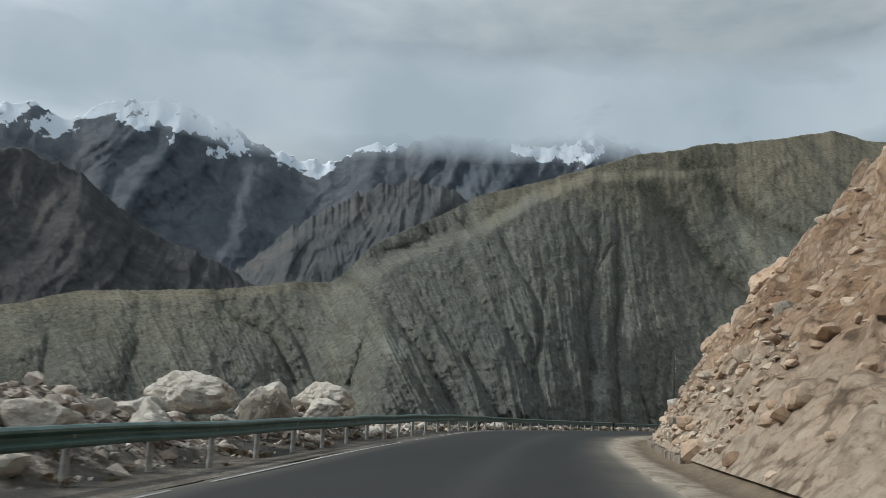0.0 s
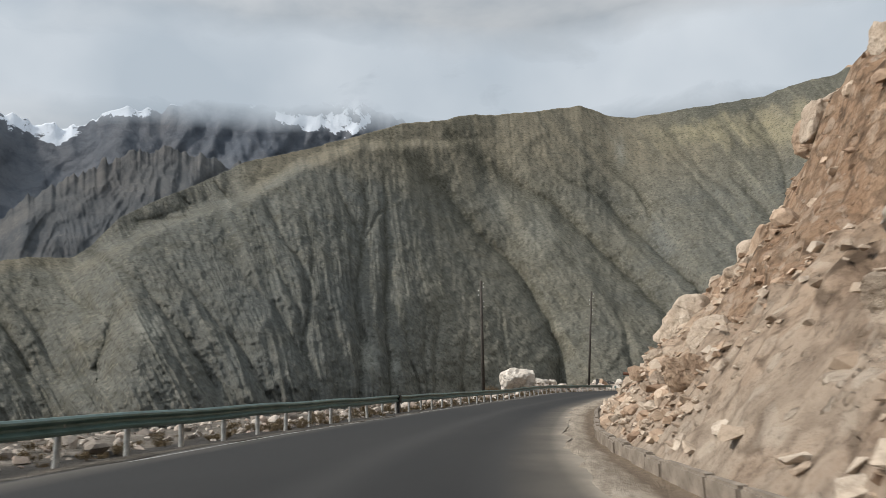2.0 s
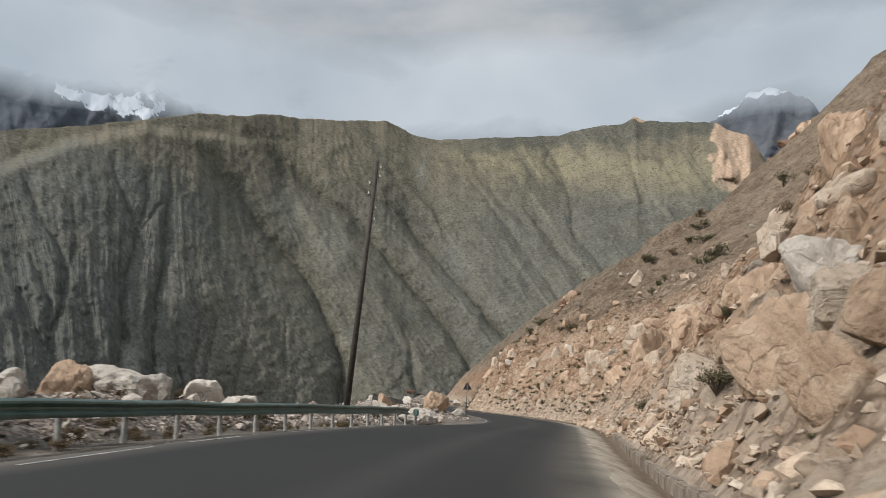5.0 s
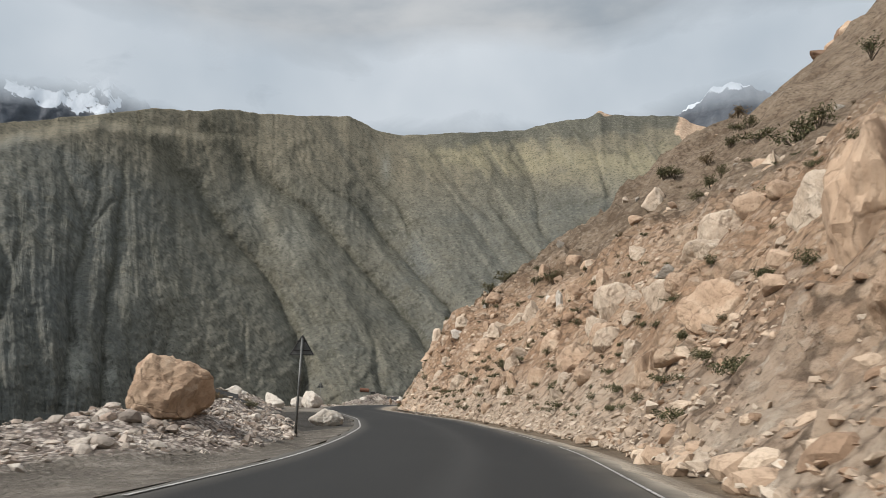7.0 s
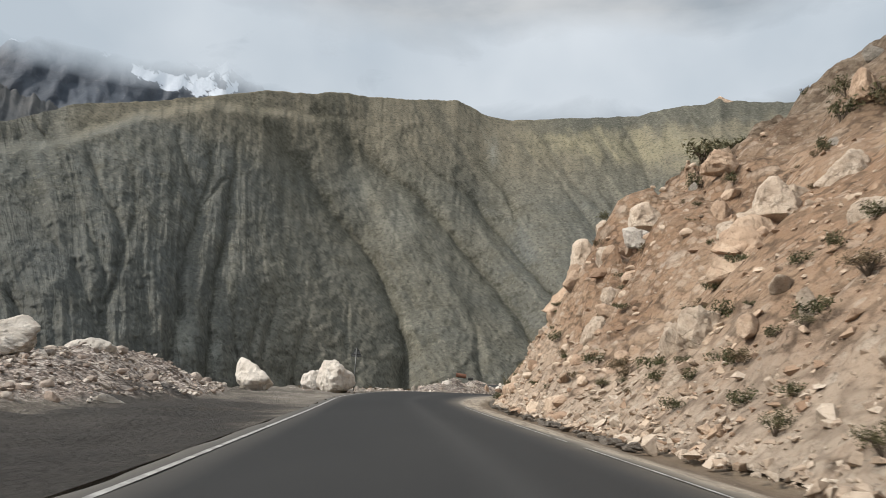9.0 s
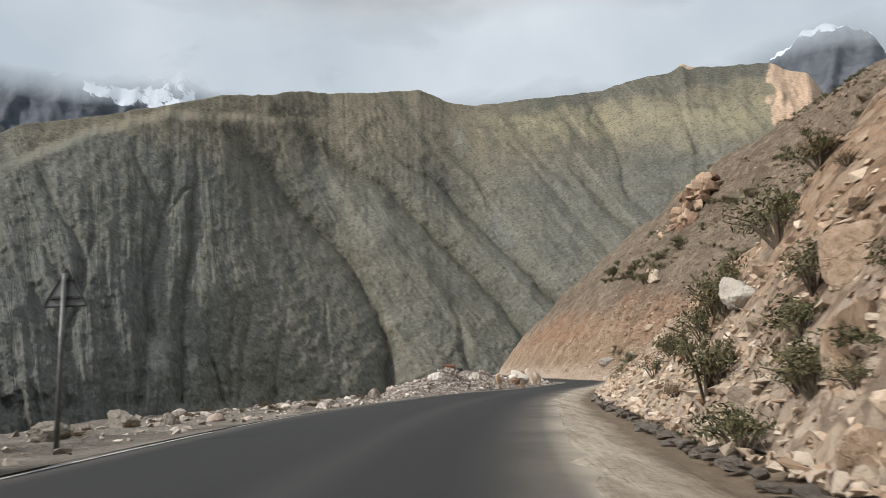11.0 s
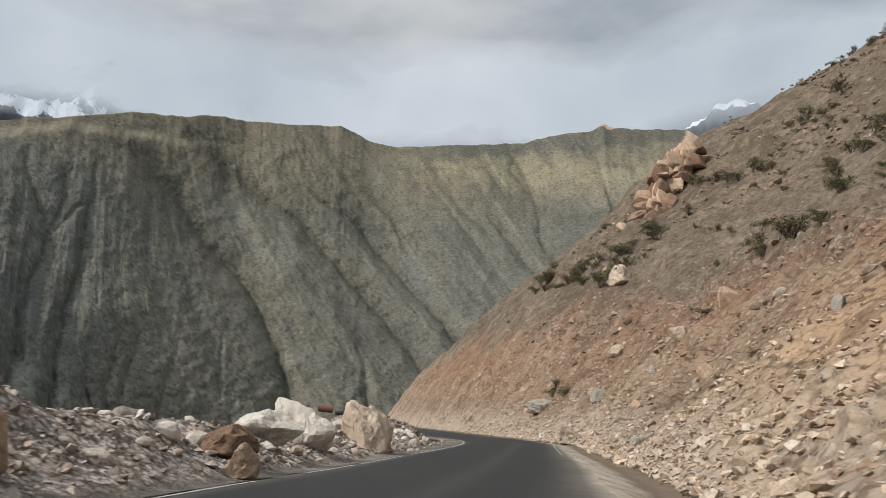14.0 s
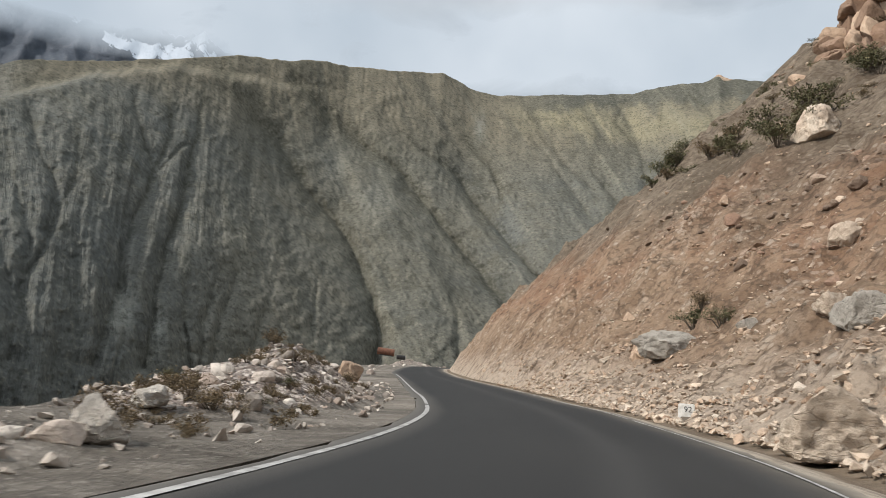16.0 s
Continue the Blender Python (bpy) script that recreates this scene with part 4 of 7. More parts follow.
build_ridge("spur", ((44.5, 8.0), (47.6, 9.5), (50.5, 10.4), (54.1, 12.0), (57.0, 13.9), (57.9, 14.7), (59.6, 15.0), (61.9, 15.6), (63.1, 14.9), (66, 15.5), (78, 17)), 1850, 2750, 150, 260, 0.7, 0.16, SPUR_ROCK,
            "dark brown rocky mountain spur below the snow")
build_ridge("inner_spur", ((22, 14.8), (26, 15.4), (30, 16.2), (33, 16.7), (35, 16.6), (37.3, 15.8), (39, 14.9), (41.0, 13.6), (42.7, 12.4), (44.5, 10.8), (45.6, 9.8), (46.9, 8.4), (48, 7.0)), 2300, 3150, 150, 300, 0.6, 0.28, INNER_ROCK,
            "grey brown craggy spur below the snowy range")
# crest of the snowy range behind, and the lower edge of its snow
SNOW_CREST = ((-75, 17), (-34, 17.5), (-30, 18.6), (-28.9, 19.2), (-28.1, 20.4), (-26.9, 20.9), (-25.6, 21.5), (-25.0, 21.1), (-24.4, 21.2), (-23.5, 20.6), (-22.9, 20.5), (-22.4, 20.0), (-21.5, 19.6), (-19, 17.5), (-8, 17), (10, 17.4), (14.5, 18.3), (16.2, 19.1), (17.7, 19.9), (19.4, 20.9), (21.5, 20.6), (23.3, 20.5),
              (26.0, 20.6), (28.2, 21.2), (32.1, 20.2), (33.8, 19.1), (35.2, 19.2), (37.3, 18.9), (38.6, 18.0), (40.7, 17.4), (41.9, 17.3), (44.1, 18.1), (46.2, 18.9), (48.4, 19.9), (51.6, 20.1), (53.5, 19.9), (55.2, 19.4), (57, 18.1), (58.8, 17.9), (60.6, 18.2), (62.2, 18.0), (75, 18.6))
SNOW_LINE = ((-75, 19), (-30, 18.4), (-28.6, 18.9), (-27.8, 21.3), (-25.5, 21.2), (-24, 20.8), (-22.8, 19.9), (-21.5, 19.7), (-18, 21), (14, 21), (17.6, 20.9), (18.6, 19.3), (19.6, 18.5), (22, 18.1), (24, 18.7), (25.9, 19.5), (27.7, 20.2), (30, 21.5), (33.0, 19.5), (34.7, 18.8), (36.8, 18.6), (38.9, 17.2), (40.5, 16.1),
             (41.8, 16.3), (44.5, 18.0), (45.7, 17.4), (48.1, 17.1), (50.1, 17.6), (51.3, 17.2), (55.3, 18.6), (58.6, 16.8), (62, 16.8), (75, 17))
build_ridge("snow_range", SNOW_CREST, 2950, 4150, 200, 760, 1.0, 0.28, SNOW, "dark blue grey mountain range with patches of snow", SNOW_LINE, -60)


def cloud_material():
    """Thin cloud that hides the summits; the sky's light on it is put in as its own glow."""
    m = Mat("cloud", 1.0, 0, 0.0)
    fade = m.attr("fade")
    puff = m.noise(0.0022, 6, 0.55, m.scaled((1, 1, 2.0)), 0.5)
    a = m.math("MULTIPLY", fade, m.math("MULTIPLY_ADD", puff, 1.7, 0.25))
    a = m.ramp(a, (0.10, 0.0), (0.85, 1.0))
    n, l = m.n, m.l
    # the sheet emits the cloud's lit colour instead of receiving light
    glow, clear, both = n.new("ShaderNodeEmission"), n.new("ShaderNodeBsdfTransparent"), n.new("ShaderNodeMixShader")
    l.new(m.ramp(m.noise(0.0011, 4, 0.45), (0.30, (0.38, 0.435, 0.49)), (0.70, (0.52, 0.565, 0.61))), glow.inputs[0])
    glow.inputs[1].default_value = 0.95
    l.new(a, both.inputs[0])
    l.new(clear.outputs[0], both.inputs[1])
    l.new(glow.outputs[0], both.inputs[2])
    l.new(both.outputs[0], n["Material Output"].inputs["Surface"])
    return m.m


def build_cloud():
    """The cloud bank lies against the range: low edge by turn in degrees, as height at its distance."""
    turn, up = np.linspace(-45, 74, 150), np.linspace(0, 1, 36)
    q, t = np.meshgrid(turn, up, indexing="ij")
    low = 3760 * np.tan(np.radians(np.interp(q, (-45, -29, -26, -22, -18, 14, 16, 22, 30, 35, 40, 44, 50, 55, 62, 74), (19.4, 19.4, 19.8, 19.7, 18.6, 17.9, 18.3, 18.9, 18.7, 18.2, 17.6, 17.8, 18.5, 18.5, 17.9, 17.6))))
    r = 3760 + 60 * np.sin(q * 0.3)
    a = np.radians(q)
    ob = sheet("cloud_bank", HUB[0] - r * np.sin(a), HUB[1] + r * np.cos(a), low - 40 + 660 * t, cloud_material(), {"fade": np.minimum(t * 3.2, 1) * np.clip((1 - t) * 2.2, 0, 1) ** 0.7})
    ob.visible_shadow = False
    return tagged(ob, "low grey cloud bank over the summits", "cloud", kind="structure")


build_cloud()


# ---- helpers for things ----
def part(name, bm, material, parent=None, label="", smooth=False):
    """One mesh object out of a bmesh, under a thing or under a part."""
    me = bpy.data.meshes.new(name)
    bm.normal_update()
    bm.to_mesh(me)
    bm.free()
    me.materials.append(material)
    me.polygons.foreach_set("use_smooth", np.full(len(me.polygons), smooth))
    ob = new(name, me)
    if parent:
        ob.parent = parent
    if label:
        ob["label"] = label
    return ob


def add_box(bm, size, at, turn=None, bevel=0.0):
    got = bmesh.ops.create_cube(bm, size=1.0)["verts"]
    m = Matrix.Translation(at) @ (turn or Matrix()) @ Matrix.Diagonal((*size, 1))
    bmesh.ops.transform(bm, matrix=m, verts=got)
    if bevel:
        edges = {e for v in got for e in v.link_edges}
        bmesh.ops.bevel(bm, geom=list(edges), offset=bevel, segments=2, affect="EDGES")
    return got


def add_tube(bm, a, b, ra, rb, sides=10, caps=True):
    a, b = Vector(a), Vector(b)
    got = bmesh.ops.create_cone(bm, cap_ends=caps, segments=sides, radius1=ra, radius2=rb, depth=(b - a).length)["verts"]
    m = Matrix.Translation((a + b) / 2) @ (b - a).to_track_quat("Z", "Y").to_matrix().to_4x4()
    bmesh.ops.transform(bm, matrix=m, verts=got)
    return got


def painted(name, dark, light, rough=0.6, metal=0.0, scale=3.0, spec=0.4):
    m = Mat(name, rough, metal, spec)
    c = m.ramp(m.noise(scale, 6, 0.65), (0.32, dark), (0.62, light))
    c = m.mix(m.ramp(m.noise(scale * 7, 4, 0.7), (0.28, 0.5), (0.45, 0.0)), c, tuple(v * 0.45 for v in dark))
    return m.done(c, m.noise(scale * 9, 4), 0.25, 0.01)


def rock_material(name, dark, mid, light, scale=1.0):
    m = Mat(name, 0.92, 0, 0.2)
    pick = m.chance()
    big = m.noise(0.9 * scale, 8, 0.66, warp=0.8)
    fine = m.noise(8 * scale, 8, 0.74)
    grit = m.noise(26 * scale, 6, 0.7)
    way = m.warped(2.5 * scale, 0.25)
    h1, r1, d1 = m.facets(3.2 * scale, m.scaled((1, 1, 1.5), way, (0.3, 0.2, 0)))
    c = m.ramp(big, (0.30, dark), (0.5, mid), (0.68, light))
    c = m.mix(m.math("MULTIPLY", pick, 0.22), c, (0.44, 0.34, 0.255))
    c = m.mix(m.ramp(r1, (0.55, 0.0), (0.9, 0.25)), c, light)
    c = m.mix(m.ramp(fine, (0.34, 0.6), (0.48, 0.0)), c, tuple(v * 0.6 for v in dark))
    c = m.mix(m.ramp(grit, (0.34, 0.4), (0.46, 0.0)), c, tuple(v * 0.6 for v in dark))
    stain = m.noise(1.1 * scale, 7, 0.7, m.scaled((1, 1, 2.0)), 1.2)
    c = m.mix(m.ramp(stain, (0.56, 0.0), (0.68, 0.55)), c, tuple(v * 0.8 for v in dark))
    crack = m.ramp(m.cells(2.1 * scale, m.warped(4.0 * scale, 0.22, m.scaled((1, 1, 1.7), None, (0.5, 0.3, 0.2))), "Distance", "DISTANCE_TO_EDGE"), (0.0, 1.0), (0.03, 0.0))
    crack = m.math("MULTIPLY", crack, m.ramp(stain, (0.40, 0.0), (0.56, 1.0)))
    c = m.mix(m.math("MULTIPLY", crack, 0.38), c, tuple(v * 0.35 for v in dark))
    h = m.math("ADD", m.math("MULTIPLY", h1, 0.22), m.math("MULTIPLY", big, 0.12))
    h = m.math("ADD", h, m.math("MULTIPLY", crack, -0.03))
    h = m.math("ADD", h, m.math("ADD", m.math("MULTIPLY", fine, 0.11), m.math("MULTIPLY", grit, 0.03)))
    return m.done(c, h, 1.0, 1.0)


def stone_material(name, *tones):
    """Many stones in one mesh: each takes its own tone."""
    m = Mat(name, 0.94, 0, 0.15)
    pick = m.island()
    c = m.ramp(pick, *[(i / (len(tones) - 1), t) for i, t in enumerate(tones)])
    c = m.mix(m.ramp(m.noise(6, 6, 0.72), (0.32, 0.6), (0.52, 0.0)), c, tuple(v * 0.5 for v in tones[0]))
    return m.done(c, m.noise(9, 6, 0.7), 0.8, 0.06)


PALE = rock_material("pale_limestone", (0.44, 0.395, 0.34), (0.62, 0.57, 0.505), (0.73, 0.69, 0.63))
OCHRE = rock_material("ochre_limestone", (0.30, 0.205, 0.140), (0.47, 0.335, 0.235), (0.60, 0.475, 0.36))
GREY = rock_material("grey_limestone", (0.205, 0.182, 0.155), (0.335, 0.305, 0.262), (0.46, 0.425, 0.375))
CREAM = rock_material("cream_limestone", (0.34, 0.265, 0.20), (0.53, 0.43, 0.335), (0.66, 0.57, 0.465))
RED = rock_material("red_brown_rock", (0.135, 0.082, 0.055), (0.215, 0.135, 0.090), (0.31, 0.215, 0.155))
SCREE = stone_material("scree_stones", (0.26, 0.172, 0.116), (0.40, 0.285, 0.200), (0.47, 0.352, 0.258), (0.58, 0.468, 0.36), (0.32, 0.218, 0.148))
RUBBLE = stone_material("rubble_stones", (0.23, 0.198, 0.168), (0.41, 0.357, 0.307), (0.60, 0.54, 0.475), (0.38, 0.30, 0.245), (0.21, 0.186, 0.164))
FOOT_STONES = stone_material("foot_stones", (0.31, 0.235, 0.172), (0.44, 0.35, 0.268), (0.57, 0.485, 0.395), (0.38, 0.292, 0.218), (0.50, 0.415, 0.33))
LINE_PAINT = painted("road_line_paint", (0.13, 0.126, 0.118), (0.40, 0.39, 0.375), 0.75, 0, 3.5)
RAIL_GREEN = painted("green_rail_paint", (0.056, 0.104, 0.094), (0.105, 0.175, 0.160), 0.36, 0.15, 2.0)
RAIL_POST = painted("pale_post_paint", (0.20, 0.20, 0.19), (0.42, 0.42, 0.40), 0.6, 0.1, 4.0)
POLE_WOOD = painted("dark_pole", (0.030, 0.026, 0.022), (0.065, 0.056, 0.048), 0.85, 0, 5.0)
CERAMIC = painted("insulator_white", (0.45, 0.45, 0.43), (0.7, 0.7, 0.68), 0.3, 0, 8.0)
WIRE = painted("wire_black", (0.02, 0.02, 0.02), (0.05, 0.05, 0.05), 0.6, 0.3, 6.0)
CONCRETE = painted("kerb_concrete", (0.135, 0.112, 0.090), (0.27, 0.228, 0.185), 0.92, 0, 1.6, 0.15)
SIGN_BACK = painted("sign_back_metal", (0.075, 0.078, 0.075), (0.15, 0.152, 0.148), 0.55, 0.5, 4.0)
STONE_WHITE = painted("marker_white", (0.50, 0.48, 0.44), (0.72, 0.70, 0.66), 0.8, 0, 5.0)
INK = painted("black_paint", (0.02, 0.02, 0.02), (0.04, 0.04, 0.04), 0.6, 0, 8.0)
RUST = painted("rust_orange", (0.09, 0.042, 0.028), (0.19, 0.085, 0.050), 0.8, 0.1, 1.2)
SOOT = painted("dark_scrap", (0.018, 0.018, 0.018), (0.05, 0.048, 0.046), 0.7, 0.2, 1.5)


def rock_points(seed, points=10, fine=0, lumps=0.06, shape=(1.0, 0.85, 0.7)):
    """A broken angular stone: the hull of a few points; fine ones get worn edges and a rough skin. Returns points and triangles."""
    rng = np.random.RandomState(seed)
    p = rng.normal(size=(points, 3))
    p *= (rng.uniform(0.78, 1.0, points) / np.linalg.norm(p, axis=1))[:, None]
    p[:, 2] = np.maximum(p[:, 2], -0.45)
    p *= np.array(shape) * rng.uniform(0.85, 1.15, 3)
    bm = bmesh.new()
    if fine != 0:
        # a ball cut by planes: large faces, then small chips along the edges, then a rough skin
        bmesh.ops.create_icosphere(bm, subdivisions=fine + 2 if fine > 0 else 2, radius=1.0)
        d = np.array([v.co[:] for v in bm.verts])
        d /= np.linalg.norm(d, axis=1)[:, None]
        n = rng.normal(size=(points, 3))
        n /= np.linalg.norm(n, axis=1)[:, None]
        cut = np.maximum(d @ n.T, 0.0) / rng.uniform(0.70, 1.0, points)
        r = (cut**40).sum(1) ** (-1 / 40)
        chip = rng.normal(size=(70, 3))
        chip /= np.linalg.norm(chip, axis=1)[:, None]
        reach = ((d * r[:, None]) @ chip.T).max(0) * rng.uniform(0.93, 1.0, 70)
        r = np.minimum(r, (reach / np.maximum(d @ chip.T, 1e-3)).min(1))
        p = d * r[:, None] * np.array(shape) * rng.uniform(0.85, 1.15, 3)
        s = Vector((seed * 3.1, seed * 1.7, 0))
        skin = []
        for v in p:
            w = Vector(v)
            skin.append(0.8 * noise.fractal(w * 1.5 + s, 0.9, 2.0, 3) + 1.1 * (0.30 - abs(noise.noise(w * 2.6 + s))) + 0.5 * (0.30 - abs(noise.noise(w * 6.5 + s))) + 0.25 * noise.noise(w * 15 + s))
        p = p + d * (lumps * np.array(skin))[:, None]
        p[:, 2] = np.where(p[:, 2] < -0.42, -0.42 + 0.25 * (p[:, 2] + 0.42), p[:, 2])
    else:
        for v in p:
            bm.verts.new(v)
        got = bmesh.ops.convex_hull(bm, input=bm.verts[:])
        loose = [g for g in set(got["geom_interior"] + got["geom_unused"]) if isinstance(g, bmesh.types.BMVert)]
        bmesh.ops.delete(bm, geom=loose, context="VERTS")
        bmesh.ops.triangulate(bm, faces=bm.faces[:])
        p = np.array([v.co[:] for v in bm.verts])
    bm.verts.index_update()
    f = np.array([[v.index for v in face.verts] for face in bm.faces])
    bm.free()
    p -= (p.max(0) + p.min(0)) / 2
    return p / (p[:, :2].max() - p[:, :2].min()), f


def rock_mesh(name, seed, points, fine, lumps, shape, material):
    p, f = rock_points(seed, points, fine, lumps, shape)
    me = bpy.data.meshes.new(name)
    me.from_pydata(p.tolist(), [], f.tolist())
    me.materials.append(material)
    me.polygons.foreach_set("use_smooth", np.full(len(f), fine > 0))
    if fine:
        me.set_sharp_from_angle(angle=radians(34))
    return me


DARK = rock_material("dark_stone", (0.10, 0.085, 0.072), (0.19, 0.168, 0.143), (0.31, 0.28, 0.24))
KINDS = {"dark": DARK, "cream": CREAM, "pale": PALE, "ochre": OCHRE, "grey": GREY, "red": RED}
BOULDER_MESHES = {k: [rock_mesh("boulder", 10 * n + i, 15 + 2 * (i % 4), 3, 0.11, ((1, 0.9, 0.75), (1, 0.75, 0.6), (0.9, 0.9, 0.9))[i % 3], mat) for i in range(6)] for n, (k, mat) in enumerate(KINDS.items())}
ROCK_MESHES = {k: [rock_mesh("rock", 200 + 10 * n + i, 11 + i % 4, 2, 0.06, ((1, 0.8, 0.6), (1, 0.6, 0.45), (0.9, 0.8, 0.8))[i % 3], mat) for i in range(8)] for n, (k, mat) in enumerate(KINDS.items())}


def ground_z(x, y):
    """Height of what lies under a place: verge, road, shoulder or slope."""
    x, y = np.asarray(x, float), np.asarray(y, float)
    return np.where(x < left_edge(y), verge_z(x, y), np.where(x > foot_x(y), slope_z(x, y), road_height(y)))


def put_rock(mesh, x, y, wide, high, turn, label, group, name="boulder", sink=0.12, z=None, lean=(0, 0)):
    """A stone of that width and height, resting on or sunk into the ground."""
    ob = new(name, mesh)
    n = len(mesh.vertices)
    co = np.empty(n * 3, np.float32)
    mesh.vertices.foreach_get("co", co)
    co = co.reshape(-1, 3)
    base = co[:, 2].min()
    sz = high / (co[:, 2].max() - base)
    foot = float(ground_z(x, y)) if z is None else z
    ob.matrix_world = Matrix.Translation((x, y, foot - base * sz - sink * high)) @ Euler((radians(lean[0]), radians(lean[1]), radians(turn))).to_matrix().to_4x4() @ Matrix.Diagonal((wide, wide, sz, 1))
    return tagged(ob, label, "boulder" if name == "boulder" else "rock", group)


# ---- lines on the road ----
def build_line(y0, y1, across, width, label, gaps=0.0):
    """A painted line that follows the road between y0 and y1; worn through where the noise says so."""
    rng = np.random.RandomState(int(y0) + 1000)
    y = np.arange(y0, y1, 0.4)
    keep = fractal(y * 0.5, y * 0 + y0, 3, 4) > gaps - 1
    verts, faces = [], []
    x0 = left_edge(y) + across if across > 0 else right_edge(y) + across
    z = road_height(y) + bank(y) * (0.95 if across > 0 else 0.05) + 0.012 + 0.05 * (1 - (2 * np.clip(abs(across) / 7.0, 0, 1) - 1) ** 2)
    edge = width / 2 * (1 + 0.12 * rng.uniform(-1, 1, len(y)))
    for i in range(len(y)):
        verts += [(x0[i] - edge[i], y[i], z[i]), (x0[i] + edge[i], y[i], z[i])]
        if i and keep[i]:
            faces.append((2 * i - 2, 2 * i - 1, 2 * i + 1, 2 * i))
    me = bpy.data.meshes.new("road_line")
    me.from_pydata(verts, [], faces)
    me.materials.append(LINE_PAINT)
    return tagged(new("road_line", me), label, "road line", kind="structure")


build_line(-30, 148, 0.34, 0.07, "worn white edge line on the asphalt", 0.5)
build_line(172, 276, 0.34, 0.075, "white edge line on the asphalt")
build_line(292, 352, 0.34, 0.09, "faded white edge line on the asphalt", 0.75)
build_line(352, 440, 0.34, 0.11, "fresh white edge line round the bend")
build_line(168, 246, -0.42, 0.05, "dusty white edge line beside the slope", 0.3)
build_line(352, 420, -0.42, 0.06, "dusty white edge line beside the slope", 0.2)


# ---- the crash barrier ----
rail_x = curve_of((-40, 10.5), (-14, -0.6), (6, -9.2), (14, -12.2), (30, -17.6), (45, -21.5), (55, -23.0), (70, -24.1), (80, -24.3), (90, -24.1), (102, -23.5), (112, -22.9), (128, -21.7), (134, -20.7), (140, -19.4), (158, -15.2), (170, -12.6))


def rail_z(y):
    """Height of the ground under the barrier."""
    return road_height(y) + bank(y) + 0.03


RAIL_PROFILE = ((0.0, -0.155), (0.035, -0.150), (0.075, -0.115), (0.080, -0.080), (0.030, -0.045), (0.0, -0.02), (0.0, 0.02), (0.030, 0.045), (0.080, 0.080), (0.075, 0.115), (0.035, 0.150), (0.0, 0.155))


def build_barrier():
    rail_thing = new("crash_barrier")
    tagged(rail_thing, "dark green steel crash barrier on pale posts along the verge", "crash barrier")
    rng = random.Random(4)
    step = 2.2
    posts = np.arange(-30, 157.5, step)
    post_mesh = None
    beam_runs = np.arange(-30, 157.5, step * 2)
    dents = {1: 0.05, 37: -0.04, 41: 0.06}
    for n, y0 in enumerate(beam_runs[:-1]):
        bm = bmesh.new()
        ring = []
        for y in np.linspace(y0, y0 + step * 2 + 0.06, 7):
            x, z = float(rail_x(y)), float(rail_z(y)) + 0.565 + 0.012 * math.sin(y * 0.9) + dents.get(n, 0) * math.sin((y - y0) / (step * 2) * math.pi)
            lap = 0.006 * (n % 2)
            ring.append([bm.verts.new((x + d + lap, y, z + h)) for d, h in RAIL_PROFILE] + [bm.verts.new((x + d + lap - 0.012, y, z + h)) for d, h in reversed(RAIL_PROFILE)])
        k = len(ring[0])
        for a, b in zip(ring, ring[1:]):
            for i in range(k):
                bm.faces.new((a[i], a[(i + 1) % k], b[(i + 1) % k], b[i]))
        bm.faces.new(ring[0])
        bm.faces.new(ring[-1])
        bmesh.ops.recalc_face_normals(bm, faces=bm.faces[:])
        part("beam", bm, RAIL_GREEN, rail_thing, "dark green corrugated steel beam", smooth=False)
    for n, y in enumerate(posts):
        x, z = float(rail_x(y)) - 0.09, float(rail_z(y))
        if post_mesh is None:
            bm = bmesh.new()
            add_tube(bm, (0, 0, -0.45), (0, 0, 0.66), 0.057, 0.057, 12)
            add_box(bm, (0.10, 0.10, 0.20), (0.045, 0, 0.565), None, 0.01)
            first = part("post", bm, RAIL_POST, rail_thing, "round pale steel post", smooth=False)
            post_mesh = first.data
            ob = first
        else:
            ob = new("post", post_mesh)
            ob.parent = rail_thing
        ob.matrix_world = pose(x, float(y), z, rng.uniform(-2, 2), rng.uniform(-3, 2), rng.uniform(0, 90))
    # a broad dark cover plate over a joint
    bm = bmesh.new()
    y = 80.1
    add_box(bm, (0.13, 0.34, 0.36), (float(rail_x(y)) + 0.05, y, float(rail_z(y)) + 0.56), None, 0.03)
    add_box(bm, (0.14, 0.16, 0.75), (float(rail_x(y)) - 0.02, y, float(rail_z(y)) + 0.20), None, 0.02)
    part("cover_plate", bm, SOOT, rail_thing, "black cover plate over a joint")
    # the turned-down end
    bm = bmesh.new()
    y = 156.6
    add_box(bm, (0.10, 0.5, 0.33), (float(rail_x(y)) + 0.02, y + 0.1, float(rail_z(y)) + 0.55), Euler((0, 0, 0.5)).to_matrix().to_4x4(), 0.04)
    part("end_plate", bm, RAIL_GREEN, rail_thing, "dark green bent end plate")


build_barrier()


